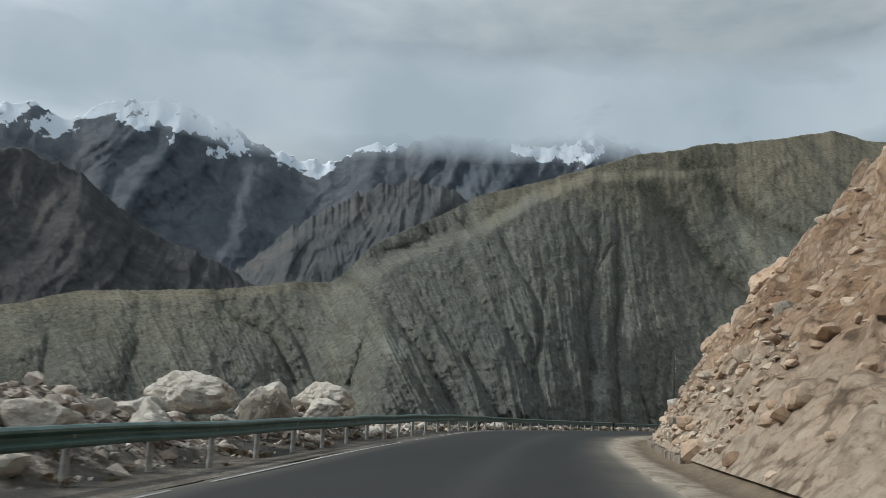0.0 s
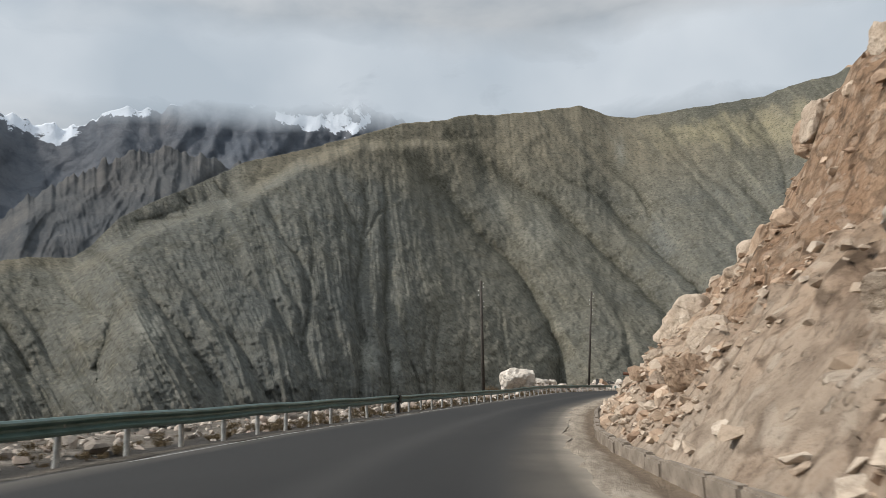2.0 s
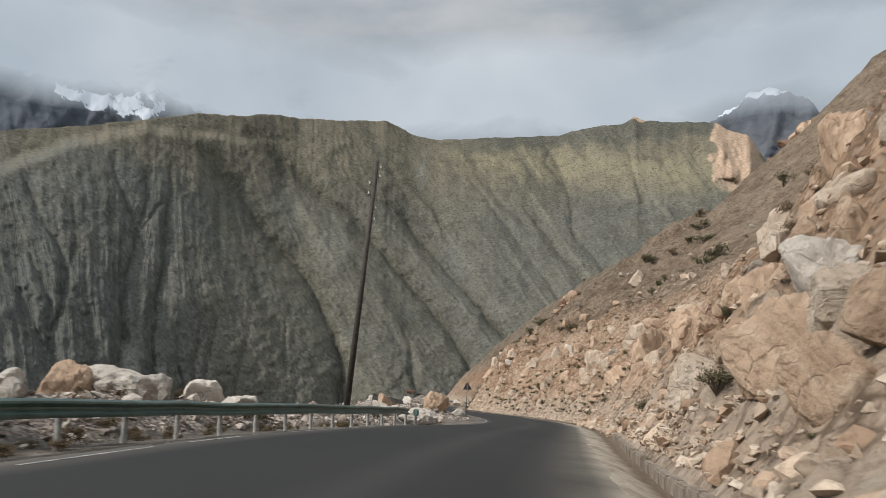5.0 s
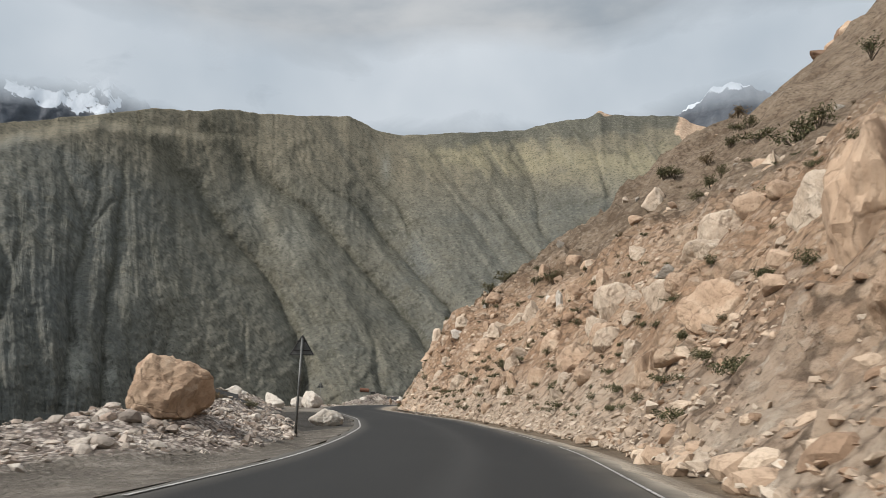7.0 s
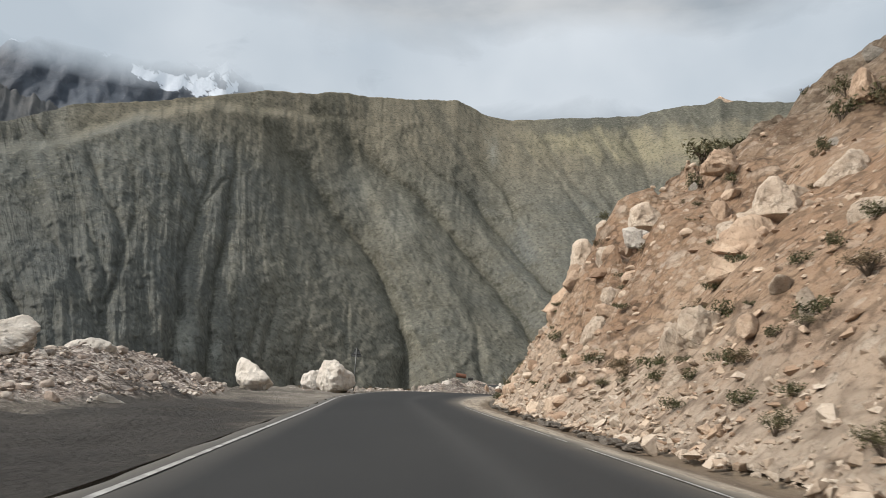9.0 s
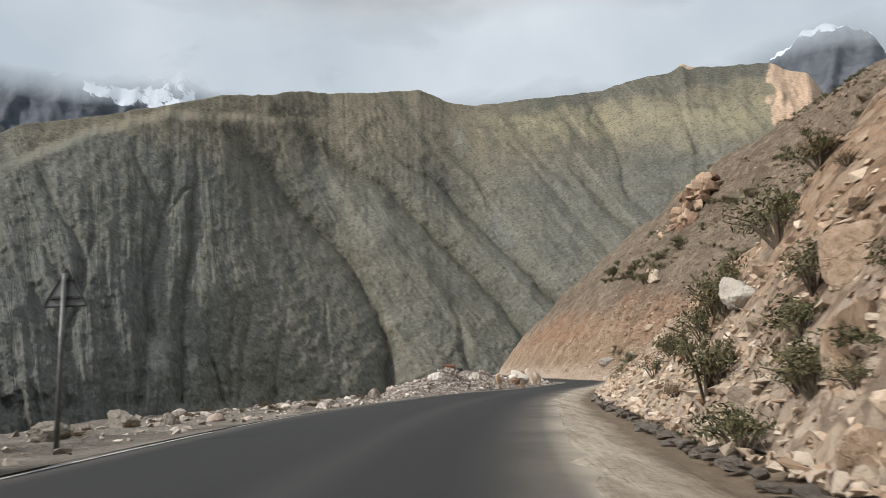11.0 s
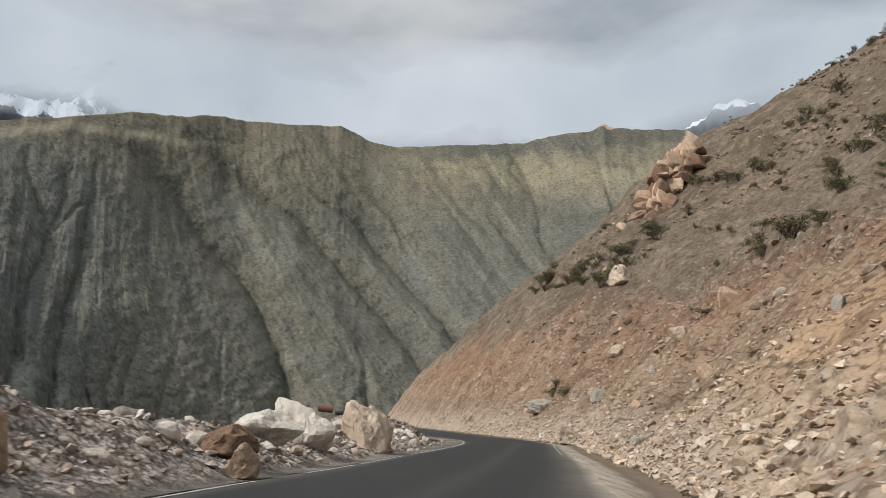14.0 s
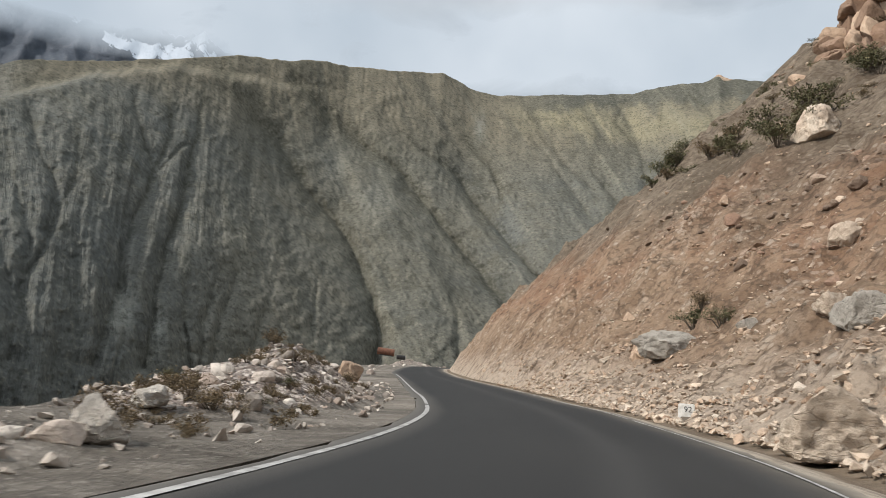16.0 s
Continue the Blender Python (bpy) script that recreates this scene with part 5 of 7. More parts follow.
# ---- poles and wires ----
def build_pole(x, y, base, top, lean_x, lean_y, label):
    root = new("utility_pole")
    root.location = (x, y, base)
    tagged(root, label, "utility pole", "poles along the verge")
    bm = bmesh.new()
    high = top - base
    tip = Vector((lean_x, lean_y, high))
    add_tube(bm, (0, 0, -0.8), tip, 0.17, 0.105, 14)
    part("shaft", bm, POLE_WOOD, root, "dark weathered pole shaft", smooth=True)
    for i, (frac, side) in enumerate(((0.965, 1), (0.93, 1), (0.90, -1), (0.86, -1), (0.80, 1), (0.755, 1))):
        c = tip * frac
        bm = bmesh.new()
        add_tube(bm, c, c + Vector((0.24 * side, 0, 0.02)), 0.014, 0.014, 6)
        add_tube(bm, c + Vector((0.24 * side, 0, 0)), c + Vector((0.24 * side, 0, 0.10)), 0.012, 0.012, 6)
        bracket = part("bracket", bm, WIRE, root, "thin iron bracket")
        bm = bmesh.new()
        add_tube(bm, c + Vector((0.24 * side, 0, 0.06)), c + Vector((0.24 * side, 0, 0.15)), 0.055, 0.035, 10)
        add_tube(bm, c + Vector((0.24 * side, 0, 0.15)), c + Vector((0.24 * side, 0, 0.19)), 0.03, 0.02, 10)
        cup = part("insulator", bm, CERAMIC, bracket, "small pale insulator", smooth=True)
    return root


build_pole(-26.6, 116.3, -0.9, 9.3, 0.05, 0.0, "tall dark utility pole with insulators behind the barrier")
build_pole(-19.1, 155.7, -1.2, 12.2, 1.1, 0.2, "tall dark leaning utility pole near the barrier's end")


# ---- signs ----
def build_sign(x, y, base, top, side, lean, turn, label):
    root = new("warning_sign")
    root.location = (x, y, base)
    root.rotation_euler = (0, 0, radians(turn))
    tagged(root, label, "road sign", "warning signs seen from behind")
    high = top - base
    bm = bmesh.new()
    add_tube(bm, (0, 0, -0.3), (lean, 0, high - 0.10), 0.045, 0.04, 12)
    part("post", bm, SIGN_BACK, root, "thin grey metal post", smooth=True)
    tri = side * math.sqrt(3) / 2
    bm = bmesh.new()
    ring = []
    for d in (0.055, 0.075):
        ring.append([bm.verts.new((lean + px, d, high + pz)) for px, pz in ((-side * 0.47, -tri + 0.01), (-side * 0.5, -tri + 0.05), (-0.03, -0.01), (0.03, -0.01), (side * 0.5, -tri + 0.05), (side * 0.47, -tri + 0.01))])
    bm.faces.new(ring[0])
    bm.faces.new(ring[1][::-1])
    for i in range(6):
        bm.faces.new((ring[0][i], ring[1][i], ring[1][(i + 1) % 6], ring[0][(i + 1) % 6]))
    bmesh.ops.recalc_face_normals(bm, faces=bm.faces[:])
    plate = part("plate", bm, SIGN_BACK, root, "bare grey back of a triangular plate")
    bm = bmesh.new()
    for px, pz, qx, qz in ((-side * 0.48, -tri + 0.03, 0, -0.02), (side * 0.48, -tri + 0.03, 0, -0.02), (-side * 0.48, -tri + 0.03, side * 0.48, -tri + 0.03)):
        add_tube(bm, (lean + px, 0.05, high + pz), (lean + qx, 0.05, high + qz), 0.014, 0.014, 6)
    part("rim", bm, SOOT, plate, "dark folded rim")
    for h in (0.30, 0.75):
        bm = bmesh.new()
        add_box(bm, (side * (0.25 + 0.55 * h), 0.03, 0.045), (lean, 0.035, high - tri * h), None, 0.005)
        part("brace", bm, SOOT, plate, "flat cross brace")


build_sign(-10.55, 189.5, -1.85, 1.55, 0.80, 0.12, 4, "triangular warning sign on a slightly leaning post")
build_sign(-14.85, 266.6, -1.6, 1.55, 0.80, 0.02, -3, "triangular warning sign on an upright post beyond a boulder")


# ---- kilometre stone ----
def build_marker(x, y, turn):
    z = float(road_height(y))
    root = new("kilometre_stone")
    root.location, root.rotation_euler = (x, y, z), (0, 0, radians(turn))
    tagged(root, "small white kilometre stone at the foot of the slope", "kilometre stone")
    bm = bmesh.new()
    add_box(bm, (0.50, 0.14, 0.46), (0, 0, 0.37), None, 0.03)
    slab = part("slab", bm, STONE_WHITE, root, "whitewashed concrete slab")
    bm = bmesh.new()
    add_box(bm, (0.34, 0.22, 0.34), (0, 0, 0.03), None, 0.02)
    part("plinth", bm, CONCRETE, root, "short grey plinth")
    text = bpy.data.curves.new("number", "FONT")
    text.body, text.size, text.align_x, text.align_y, text.extrude = "92", 0.25, "CENTER", "CENTER", 0.003
    text.materials.append(INK)
    ob = new("number", text)
    ob.parent = slab
    ob.matrix_local = Matrix.Translation((0.04, -0.074, 0.42)) @ Euler((radians(90), 0, 0)).to_matrix().to_4x4()
    ob["label"] = "black painted number"


build_marker(15.4, 387.6, -12)


# ---- the wreck on the far mound ----
def build_wreck():
    at = Vector((-13.0, 588.0, 3.2))
    root = new("rusty_tank")
    root.location, root.rotation_euler = at, (0, radians(4), radians(6))
    tagged(root, "rusty orange tank lying on a rubble mound", "scrap tank")
    bm = bmesh.new()
    add_tube(bm, (-2.6, 0, 1.1), (2.2, 0, 1.1), 1.0, 1.0, 20)
    part("shell", bm, RUST, root, "rusty orange steel shell", smooth=False)
    # dark disc on the capped end, in place of the shade inside an opening
    bm = bmesh.new()
    add_tube(bm, (-2.66, 0, 1.1), (-2.55, 0, 1.1), 0.78, 0.78, 20)
    part("mouth", bm, SOOT, root, "dark disc standing in for a shaded open end")
    bm = bmesh.new()
    add_box(bm, (3.8, 1.6, 0.22), (0, 0, 0.12), None, 0.03)
    part("skid", bm, SOOT, root, "dark steel skid")
    root = new("black_drum")
    root.location, root.rotation_euler = at + Vector((4.4, -1.0, -0.75)), (0, 0, radians(14))
    tagged(root, "black drum lying beside the rusty tank", "drum")
    bm = bmesh.new()
    add_tube(bm, (-1.3, 0, 0.6), (1.1, 0, 0.6), 0.62, 0.62, 18)
    part("body", bm, SOOT, root, "black body")
    bm = bmesh.new()
    add_tube(bm, (1.1, 0, 0.6), (1.18, 0, 0.6), 0.5, 0.5, 18)
    part("end", bm, STONE_WHITE, root, "pale end disc")


build_wreck()


# ---- dark slab and broken sheet in the rubble ----
def build_slab(x, y, size, tilt, turn, material, label, name="broken_slab"):
    bm = bmesh.new()
    add_box(bm, size, (0, 0, 0), None, 0.03)
    bmesh.ops.subdivide_edges(bm, edges=bm.edges[:], cuts=2, use_grid_fill=True)
    for v in bm.verts:
        v.co += 0.06 * Vector(noise.noise_vector(v.co * 1.3 + Vector((x, y, 0))))
    ob = part(name, bm, material)
    ob.matrix_world = Matrix.Translation((x, y, float(ground_z(x, y)) + 0.08)) @ Euler((radians(tilt[0]), radians(tilt[1]), radians(turn))).to_matrix().to_4x4()
    return tagged(ob, label, "slab")


build_slab(-18.2, 212.6, (3.8, 1.9, 0.30), (38, 12), 8, SOOT, "dark broken asphalt slab tilted on the rubble heap")
build_slab(-16.2, 214.5, (3.0, 0.7, 0.25), (30, 20), -20, SOOT, "dark broken asphalt slab half buried in rubble")


# ---- boulders that stand out ----
def boulder(x, y, wide, high, turn, kind, shape, sink, label, base=None):
    """A boulder at x, y; a negative sink lifts it onto the heap's top."""
    z = None if sink >= 0 else float(ground_z(x, y)) - sink * high * 0.6
    if base is not None:
        z = min(base, float(ground_z(x, y)) + 0.05 * high)
    put_rock(BOULDER_MESHES[kind][shape], x, y, wide, high, turn, label, "boulders beside the road", sink=max(sink, 0.0) + 0.06, z=z)


boulder(-15.6, 15.2, 2.5, 1.1, 20, "pale", 1, -0.5, "long pale boulder perched on the rubble behind the barrier")
boulder(-12.9, 11.6, 1.2, 0.8, 60, "pale", 0, -0.1, "rounded pale boulder behind the barrier")
boulder(-15.6, 18.2, 1.6, 1.2, 110, "grey", 2, -0.4, "blocky grey boulder in the roadside rubble")
boulder(-18.4, 24.6, 2.3, 1.2, 10, "pale", 1, -0.3, "broad pale boulder in the roadside rubble")
boulder(-11.6, 8.2, 1.1, 0.75, 200, "pale", 3, 0.0, "rounded pale boulder behind the barrier")
boulder(-16.5, 21.6, 1.6, 0.95, 150, "pale", 4, -0.2, "smooth cream boulder behind the barrier")
boulder(-17.9, 21.0, 1.2, 0.8, 80, "pale", 5, -0.6, "cream boulder on the rubble heap")
boulder(-18.2, 28.2, 1.1, 0.6, 40, "pale", 0, 0.0, "low white boulder behind the barrier")
boulder(-25.0, 54.6, 1.5, 0.8, 0, "pale", 1, 0.0, "low white boulder behind the barrier")
boulder(-25.5, 129.0, 4.4, 3.1, 35, "pale", 4, 0.1, "huge cream boulder beside the utility pole")
boulder(-23.8, 137.0, 2.0, 1.25, 70, "pale", 2, 0.0, "cream boulder behind the barrier")
boulder(-24.9, 136.0, 1.5, 1.4, 160, "ochre", 0, -0.2, "rounded ochre boulder behind the barrier")
boulder(-22.9, 142.5, 1.9, 1.3, 250, "pale", 3, 0.0, "pale boulder in a row behind the barrier")
boulder(-24.3, 140.3, 1.2, 1.2, 20, "pale", 5, -0.3, "pale boulder in a row behind the barrier")
boulder(-22.0, 145.4, 1.5, 1.0, 120, "pale", 1, 0.0, "low pale boulder in a row behind the barrier")
boulder(-25.3, 134.0, 1.0, 1.0, 310, "pale", 2, -0.4, "pale boulder on the heap behind the barrier")
boulder(-15.4, 160.6, 2.2, 1.05, 10, "pale", 1, 0.05, "white boulder past the end of the barrier")
boulder(-17.3, 160.0, 1.2, 0.9, 90, "pale", 0, 0.0, "small white boulder past the end of the barrier")
boulder(-13.4, 184.6, 2.3, 1.75, 200, "ochre", 2, 0.08, "large pale boulder with a dark shaded side near the sign")
boulder(-18.35, 203.5, 2.3, 2.2, 75, "ochre", 4, 0.05, "large ochre boulder on the rubble heap")
boulder(-10.45, 203.6, 1.75, 0.95, 25, "pale", 1, 0.04, "white boulder lying alone on the pull-in beside the line")
boulder(-15.2, 207.5, 1.0, 0.6, 140, "grey", 3, 0.1, "grey boulder on the pull-in")
boulder(-20.4, 233.0, 2.4, 1.3, 15, "pale", 5, -0.2, "long pale boulder on the heap")
boulder(-20.3, 223.2, 1.5, 1.1, 100, "pale", 2, -0.2, "pale boulder on the heap")
boulder(-19.2, 257.0, 2.6, 2.0, 60, "pale", 0, 0.05, "large pale boulder at the pull-in's end")
boulder(-17.6, 266.2, 1.7, 1.6, 0, "pale", 3, 0.05, "rounded pale boulder beside the sign")
boulder(-15.6, 262.8, 3.0, 2.35, 318, "pale", 1, 0.05, "huge boulder with a bright sloping top and dark side")
boulder(-16.7, 270.0, 0.9, 0.5, 40, "grey", 1, 0.05, "low grey boulder on the verge")
boulder(-16.5, 273.2, 0.8, 0.5, 10, "grey", 4, 0.05, "flat grey boulder on the verge")
boulder(-15.7, 274.2, 0.5, 0.42, 10, "grey", 2, 0.05, "small dark block on the verge")
boulder(-12.9, 298.6, 0.9, 0.75, 10, "grey", 0, 0.05, "grey boulder at the asphalt's edge")
boulder(-10.0, 314.6, 1.6, 0.9, 30, "pale", 3, 0.2, "pale boulder at the end of a rubble heap")
boulder(-4.72, 329.1, 0.95, 1.15, 80, "ochre", 2, 0.05, "upright ochre boulder in the rubble heap", -1.05)
boulder(-1.5, 344.2, 2.1, 1.75, 75, "pale", 0, 0.05, "large white boulder with a dark shaded side", -1.35)
boulder(0.62, 350.6, 2.35, 2.3, 200, "cream", 0, 0.05, "large ochre boulder close to the asphalt", -1.68)
boulder(-2.3, 340.4, 2.0, 1.0, 170, "pale", 1, 0.05, "flat grey slab boulder in the rubble", -0.95)
boulder(-2.74, 337.0, 1.3, 0.8, 40, "red", 3, 0.05, "red brown boulder in the rubble heap", -0.95)
boulder(-0.7, 353.9, 0.9, 0.7, 0, "pale", 4, -0.1, "white boulder beside a larger one")
boulder(-2.2, 335.1, 0.85, 0.75, 300, "ochre", 5, 0.05, "orange tan boulder near the asphalt", -1.45)
boulder(-6.8, 324.6, 0.9, 0.7, 200, "pale", 5, -0.1, "pale boulder in the heap")
boulder(0.7, 357.4, 0.9, 0.9, 200, "pale", 2, -0.1, "white block in the rubble")
boulder(3.0, 366.2, 1.0, 0.7, 30, "pale", 0, 0.0, "pale boulder beside the bend")
boulder(1.2, 366.0, 1.3, 0.9, 90, "pale", 4, -0.1, "pale boulder in the rubble beside the bend")
boulder(4.2, 370.9, 0.65, 0.6, 120, "pale", 5, 0.0, "white boulder standing alone on the verge")
boulder(4.2, 391.0, 1.1, 0.8, 60, "ochre", 3, 0.1, "brown boulder inside the bend")
boulder(15.0, 376.5, 2.2, 1.4, 30, "cream", 2, 0.05, "large pale boulder with a dark front at the slope's foot")
boulder(10.1, 314.0, 1.9, 1.5, 20, "pale", 4, 0.1, "large pale boulder stuck in the orange slope")
boulder(-13.0, 59.0, 0.9, 0.7, 10, "ochre", 0, 0.1, "tan boulder behind the kerb")
boulder(-10.9, 48.8, 1.3, 1.2, 200, "pale", 3, 0.1, "pale boulder at the bluff's foot")
boulder(-9.3, 48.4, 1.0, 1.3, 10, "cream", 3, 0.35, "upright cream slab on the bluff")
boulder(-8.6, 47.6, 1.5, 1.2, 70, "pale", 5, 0.2, "white boulder on the bluff")
boulder(-10.2, 54.6, 1.6, 0.9, 110, "pale", 1, 0.1, "pale ledge of rock on the bluff")
boulder(-8.1, 57.6, 2.4, 2.0, 60, "cream", 1, 0.45, "cream rock under the overhang")
boulder(3.5, 179.3, 4.4, 4.4, 30, "ochre", 0, 0.42, "huge block of rock standing out of the slope")
boulder(-4.6, 134.8, 2.4, 2.0, 80, "ochre", 4, 0.42, "large ochre rock standing out of the slope")
boulder(-6.5, 135.6, 2.0, 2.0, 20, "ochre", 2, 0.42, "large pale rock standing out of the slope")
boulder(-9.0, 128.0, 1.5, 1.3, 130, "pale", 3, 0.15, "pale boulder near the slope's foot")
boulder(5.5, 220.3, 0.5, 1.8, 20, "pale", 2, 0.15, "thin upright pale slab on the slope")
boulder(6.9, 227.8, 1.8, 1.2, 40, "pale", 0, 0.1, "pale boulder high on the slope")
boulder(4.6, 247.0, 2.0, 1.3, 10, "ochre", 1, 0.1, "pinkish boulder under the turf edge")
boulder(0.5, 245.6, 1.3, 1.1, 70, "pale", 2, 0.1, "white boulder on the slope")
boulder(9.1, 242.5, 1.6, 1.5, 70, "ochre", 3, 0.1, "ochre boulder high on the slope")
boulder(-2.6, 268.6, 1.0, 0.7, 20, "pale", 0, 0.1, "pale boulder in the ditch")
boulder(-1.0, 276.0, 1.0, 0.8, 120, "pale", 4, 0.1, "pale boulder in the scrub")


boulder(0.2, 365.4, 1.5, 0.8, 35, "grey", 0, 0.05, "broad grey white boulder on the rubble heap", -1.38)
boulder(0.9, 366.2, 1.1, 0.8, 50, "pale", 2, 0.05, "white boulder on the rubble heap", -1.52)
boulder(0.9, 364.1, 0.8, 0.5, 105, "grey", 5, 0.05, "grey boulder below a larger one", -1.56)
boulder(2.2, 361.8, 0.7, 0.5, 195, "ochre", 2, 0.05, "orange boulder near the road edge", -1.88)
boulder(2.3, 368.3, 1.0, 0.9, 135, "pale", 4, 0.05, "cream block on the rubble heap", -1.61)
boulder(3.4, 368.1, 0.6, 0.6, 100, "grey", 3, 0.05, "grey block low on the rubble heap", -1.81)
boulder(2.7, 364.3, 0.4, 0.5, 250, "grey", 5, 0.05, "grey rounded stone near the road edge", -1.81)
boulder(2.9, 375.9, 0.7, 0.4, 325, "pale", 2, 0.05, "small white boulder on the heap", -1.36)
boulder(-0.0, 359.1, 0.6, 0.9, 345, "pale", 3, 0.05, "white block behind the ochre boulder", -1.27)
boulder(-13.6, 11.8, 1.2, 0.8, 320, "pale", 2, 0.05, "cream boulder above the rail", -0.74)
boulder(-16.8, 19.0, 1.4, 1.2, 20, "pale", 0, 0.05, "upright cream boulder above the rail", -0.49)
boulder(-19.2, 25.3, 2.3, 1.1, 230, "pale", 3, 0.05, "broad cream boulder above the rail", -0.67)
boulder(-19.3, 27.2, 0.8, 0.8, 200, "pale", 3, 0.05, "small white boulder above the rail", -0.72)
boulder(-13.7, 11.1, 0.7, 0.6, 270, "pale", 4, 0.05, "cream boulder above the rail", -0.62)
boulder(-12.3, 9.1, 0.7, 0.5, 105, "pale", 4, 0.05, "low cream boulder above the rail", -0.75)
boulder(-13.7, 9.6, 0.5, 0.3, 110, "grey", 1, 0.05, "grey boulder on the heap", -0.44)
boulder(-12.7, 8.5, 0.4, 0.4, 145, "pale", 0, 0.05, "cream boulder on the heap", -0.59)
boulder(-15.9, 16.8, 0.7, 0.6, 110, "pale", 2, 0.05, "small cream boulder above the rail", -0.48)
boulder(-14.9, 11.5, 0.5, 0.3, 110, "grey", 1, 0.05, "grey stone on the heap", -0.42)
boulder(-23.6, 135.8, 0.6, 0.4, 325, "pale", 4, 0.05, "white boulder in a row behind the barrier", 0.18)
boulder(-23.0, 138.2, 1.0, 0.8, 230, "pale", 4, 0.05, "white boulder in a row behind the barrier", -0.10)
boulder(-24.3, 132.3, 0.6, 0.5, 355, "pale", 1, 0.05, "white boulder in a row behind the barrier", 0.04)
boulder(-21.6, 141.8, 1.3, 0.7, 285, "pale", 3, 0.05, "low white boulder in a row behind the barrier", -0.26)
boulder(-23.4, 137.2, 0.8, 0.5, 335, "pale", 2, 0.05, "white boulder in a row behind the barrier", 0.12)
boulder(-20.6, 239.1, 1.8, 1.3, 225, "pale", 2, 0.05, "pale boulder on top of the heap", -0.97)
boulder(-17.7, 222.1, 0.7, 0.4, 285, "pale", 1, 0.05, "pale boulder on the heap", -1.39)
boulder(-16.2, 231.5, 1.2, 0.7, 255, "pale", 5, 0.05, "white boulder at the foot of the heap", -2.13)
boulder(-12.8, 211.3, 0.3, 0.2, 295, "grey", 5, 0.05, "small grey stone on the wet pull-in", -2.29)
boulder(-7.3, 323.3, 0.9, 0.5, 335, "grey", 1, 0.05, "flat grey boulder on the heap", -1.21)
boulder(-4.6, 335.5, 0.8, 0.45, 310, "grey", 2, 0.05, "dark grey boulder on top of the heap", -0.2)
boulder(-5.0, 330.8, 0.7, 0.5, 315, "grey", 4, 0.05, "grey boulder near the road edge", -1.67)
boulder(-5.5, 329.3, 0.9, 0.5, 325, "grey", 2, 0.05, "broad grey boulder near the road edge", -1.67)


def slope_rock(x, y, wide, high, kind, shape, turn):
    """A large rock half buried in the slope, leaning with it."""
    said = {"cream": "large cream rock half buried in the slope", "ochre": "large ochre rock half buried in the slope", "grey": "large grey rock half buried in the slope"}[kind]
    put_rock(BOULDER_MESHES[kind][shape], x + 0.15 * wide, y, wide * 1.2, high * 1.35, turn, said, "large rocks in the slope", sink=0.46, lean=(0, -22))


slope_rock(1.8, 165.3, 4.6, 2.4, "ochre", 4, 40)
slope_rock(-10.7, 126.0, 1.7, 1.3, "ochre", 0, 315)
slope_rock(-10.6, 124.6, 1.1, 1.0, "cream", 3, 240)
slope_rock(-11.5, 123.5, 0.9, 0.9, "ochre", 0, 310)
slope_rock(-9.5, 133.0, 1.6, 1.3, "cream", 3, 275)
slope_rock(-5.5, 137.3, 1.3, 1.0, "cream", 5, 285)
slope_rock(-8.3, 130.2, 0.7, 0.6, "ochre", 5, 145)
slope_rock(1.7, 216.2, 1.4, 1.0, "cream", 2, 15)
slope_rock(5.4, 231.7, 1.4, 1.8, "cream", 0, 345)
slope_rock(3.4, 238.9, 2.2, 1.0, "cream", 3, 135)
slope_rock(-1.2, 232.0, 1.1, 0.9, "cream", 5, 15)
slope_rock(0.6, 212.8, 0.6, 1.7, "ochre", 3, 315)
slope_rock(-0.1, 215.1, 0.7, 0.9, "ochre", 2, 145)
slope_rock(-1.0, 213.4, 0.6, 0.6, "ochre", 3, 185)
slope_rock(-1.0, 211.1, 0.5, 0.4, "cream", 3, 355)
slope_rock(-0.4, 221.5, 1.0, 0.7, "cream", 1, 185)
slope_rock(0.2, 213.7, 0.8, 0.9, "cream", 5, 210)
slope_rock(4.0, 195.1, 1.6, 1.3, "cream", 4, 120)
slope_rock(2.7, 211.7, 1.7, 1.2, "ochre", 2, 315)
slope_rock(4.3, 203.8, 1.3, 1.5, "cream", 4, 20)
slope_rock(3.2, 197.0, 0.9, 0.6, "cream", 1, 255)
slope_rock(2.4, 198.0, 1.3, 1.0, "cream", 5, 110)
slope_rock(1.4, 189.8, 1.2, 1.2, "ochre", 4, 235)
slope_rock(8.9, 212.3, 1.1, 1.1, "cream", 3, 325)
slope_rock(-1.0, 230.8, 1.3, 1.0, "cream", 1, 330)
slope_rock(5.9, 194.7, 1.2, 0.8, "cream", 2, 310)
slope_rock(0.2, 198.7, 0.7, 0.9, "cream", 3, 25)
slope_rock(3.2, 201.5, 0.8, 0.6, "ochre", 5, 250)
slope_rock(0.9, 188.2, 0.7, 0.6, "ochre", 1, 320)
slope_rock(5.8, 211.7, 1.3, 0.6, "ochre", 0, 125)
slope_rock(-3.1, 263.3, 0.8, 0.7, "ochre", 3, 325)
slope_rock(-4.0, 261.7, 0.7, 0.8, "ochre", 4, 225)
slope_rock(-4.2, 264.5, 0.4, 0.3, "cream", 2, 350)
slope_rock(-4.4, 265.2, 0.5, 0.3, "cream", 3, 325)
slope_rock(-4.7, 260.1, 0.5, 0.4, "ochre", 4, 355)
slope_rock(-2.8, 269.8, 0.5, 0.3, "ochre", 3, 35)
slope_rock(4.6, 323.5, 1.1, 0.8, "ochre", 2, 350)
slope_rock(3.9, 319.9, 0.8, 0.5, "cream", 4, 260)
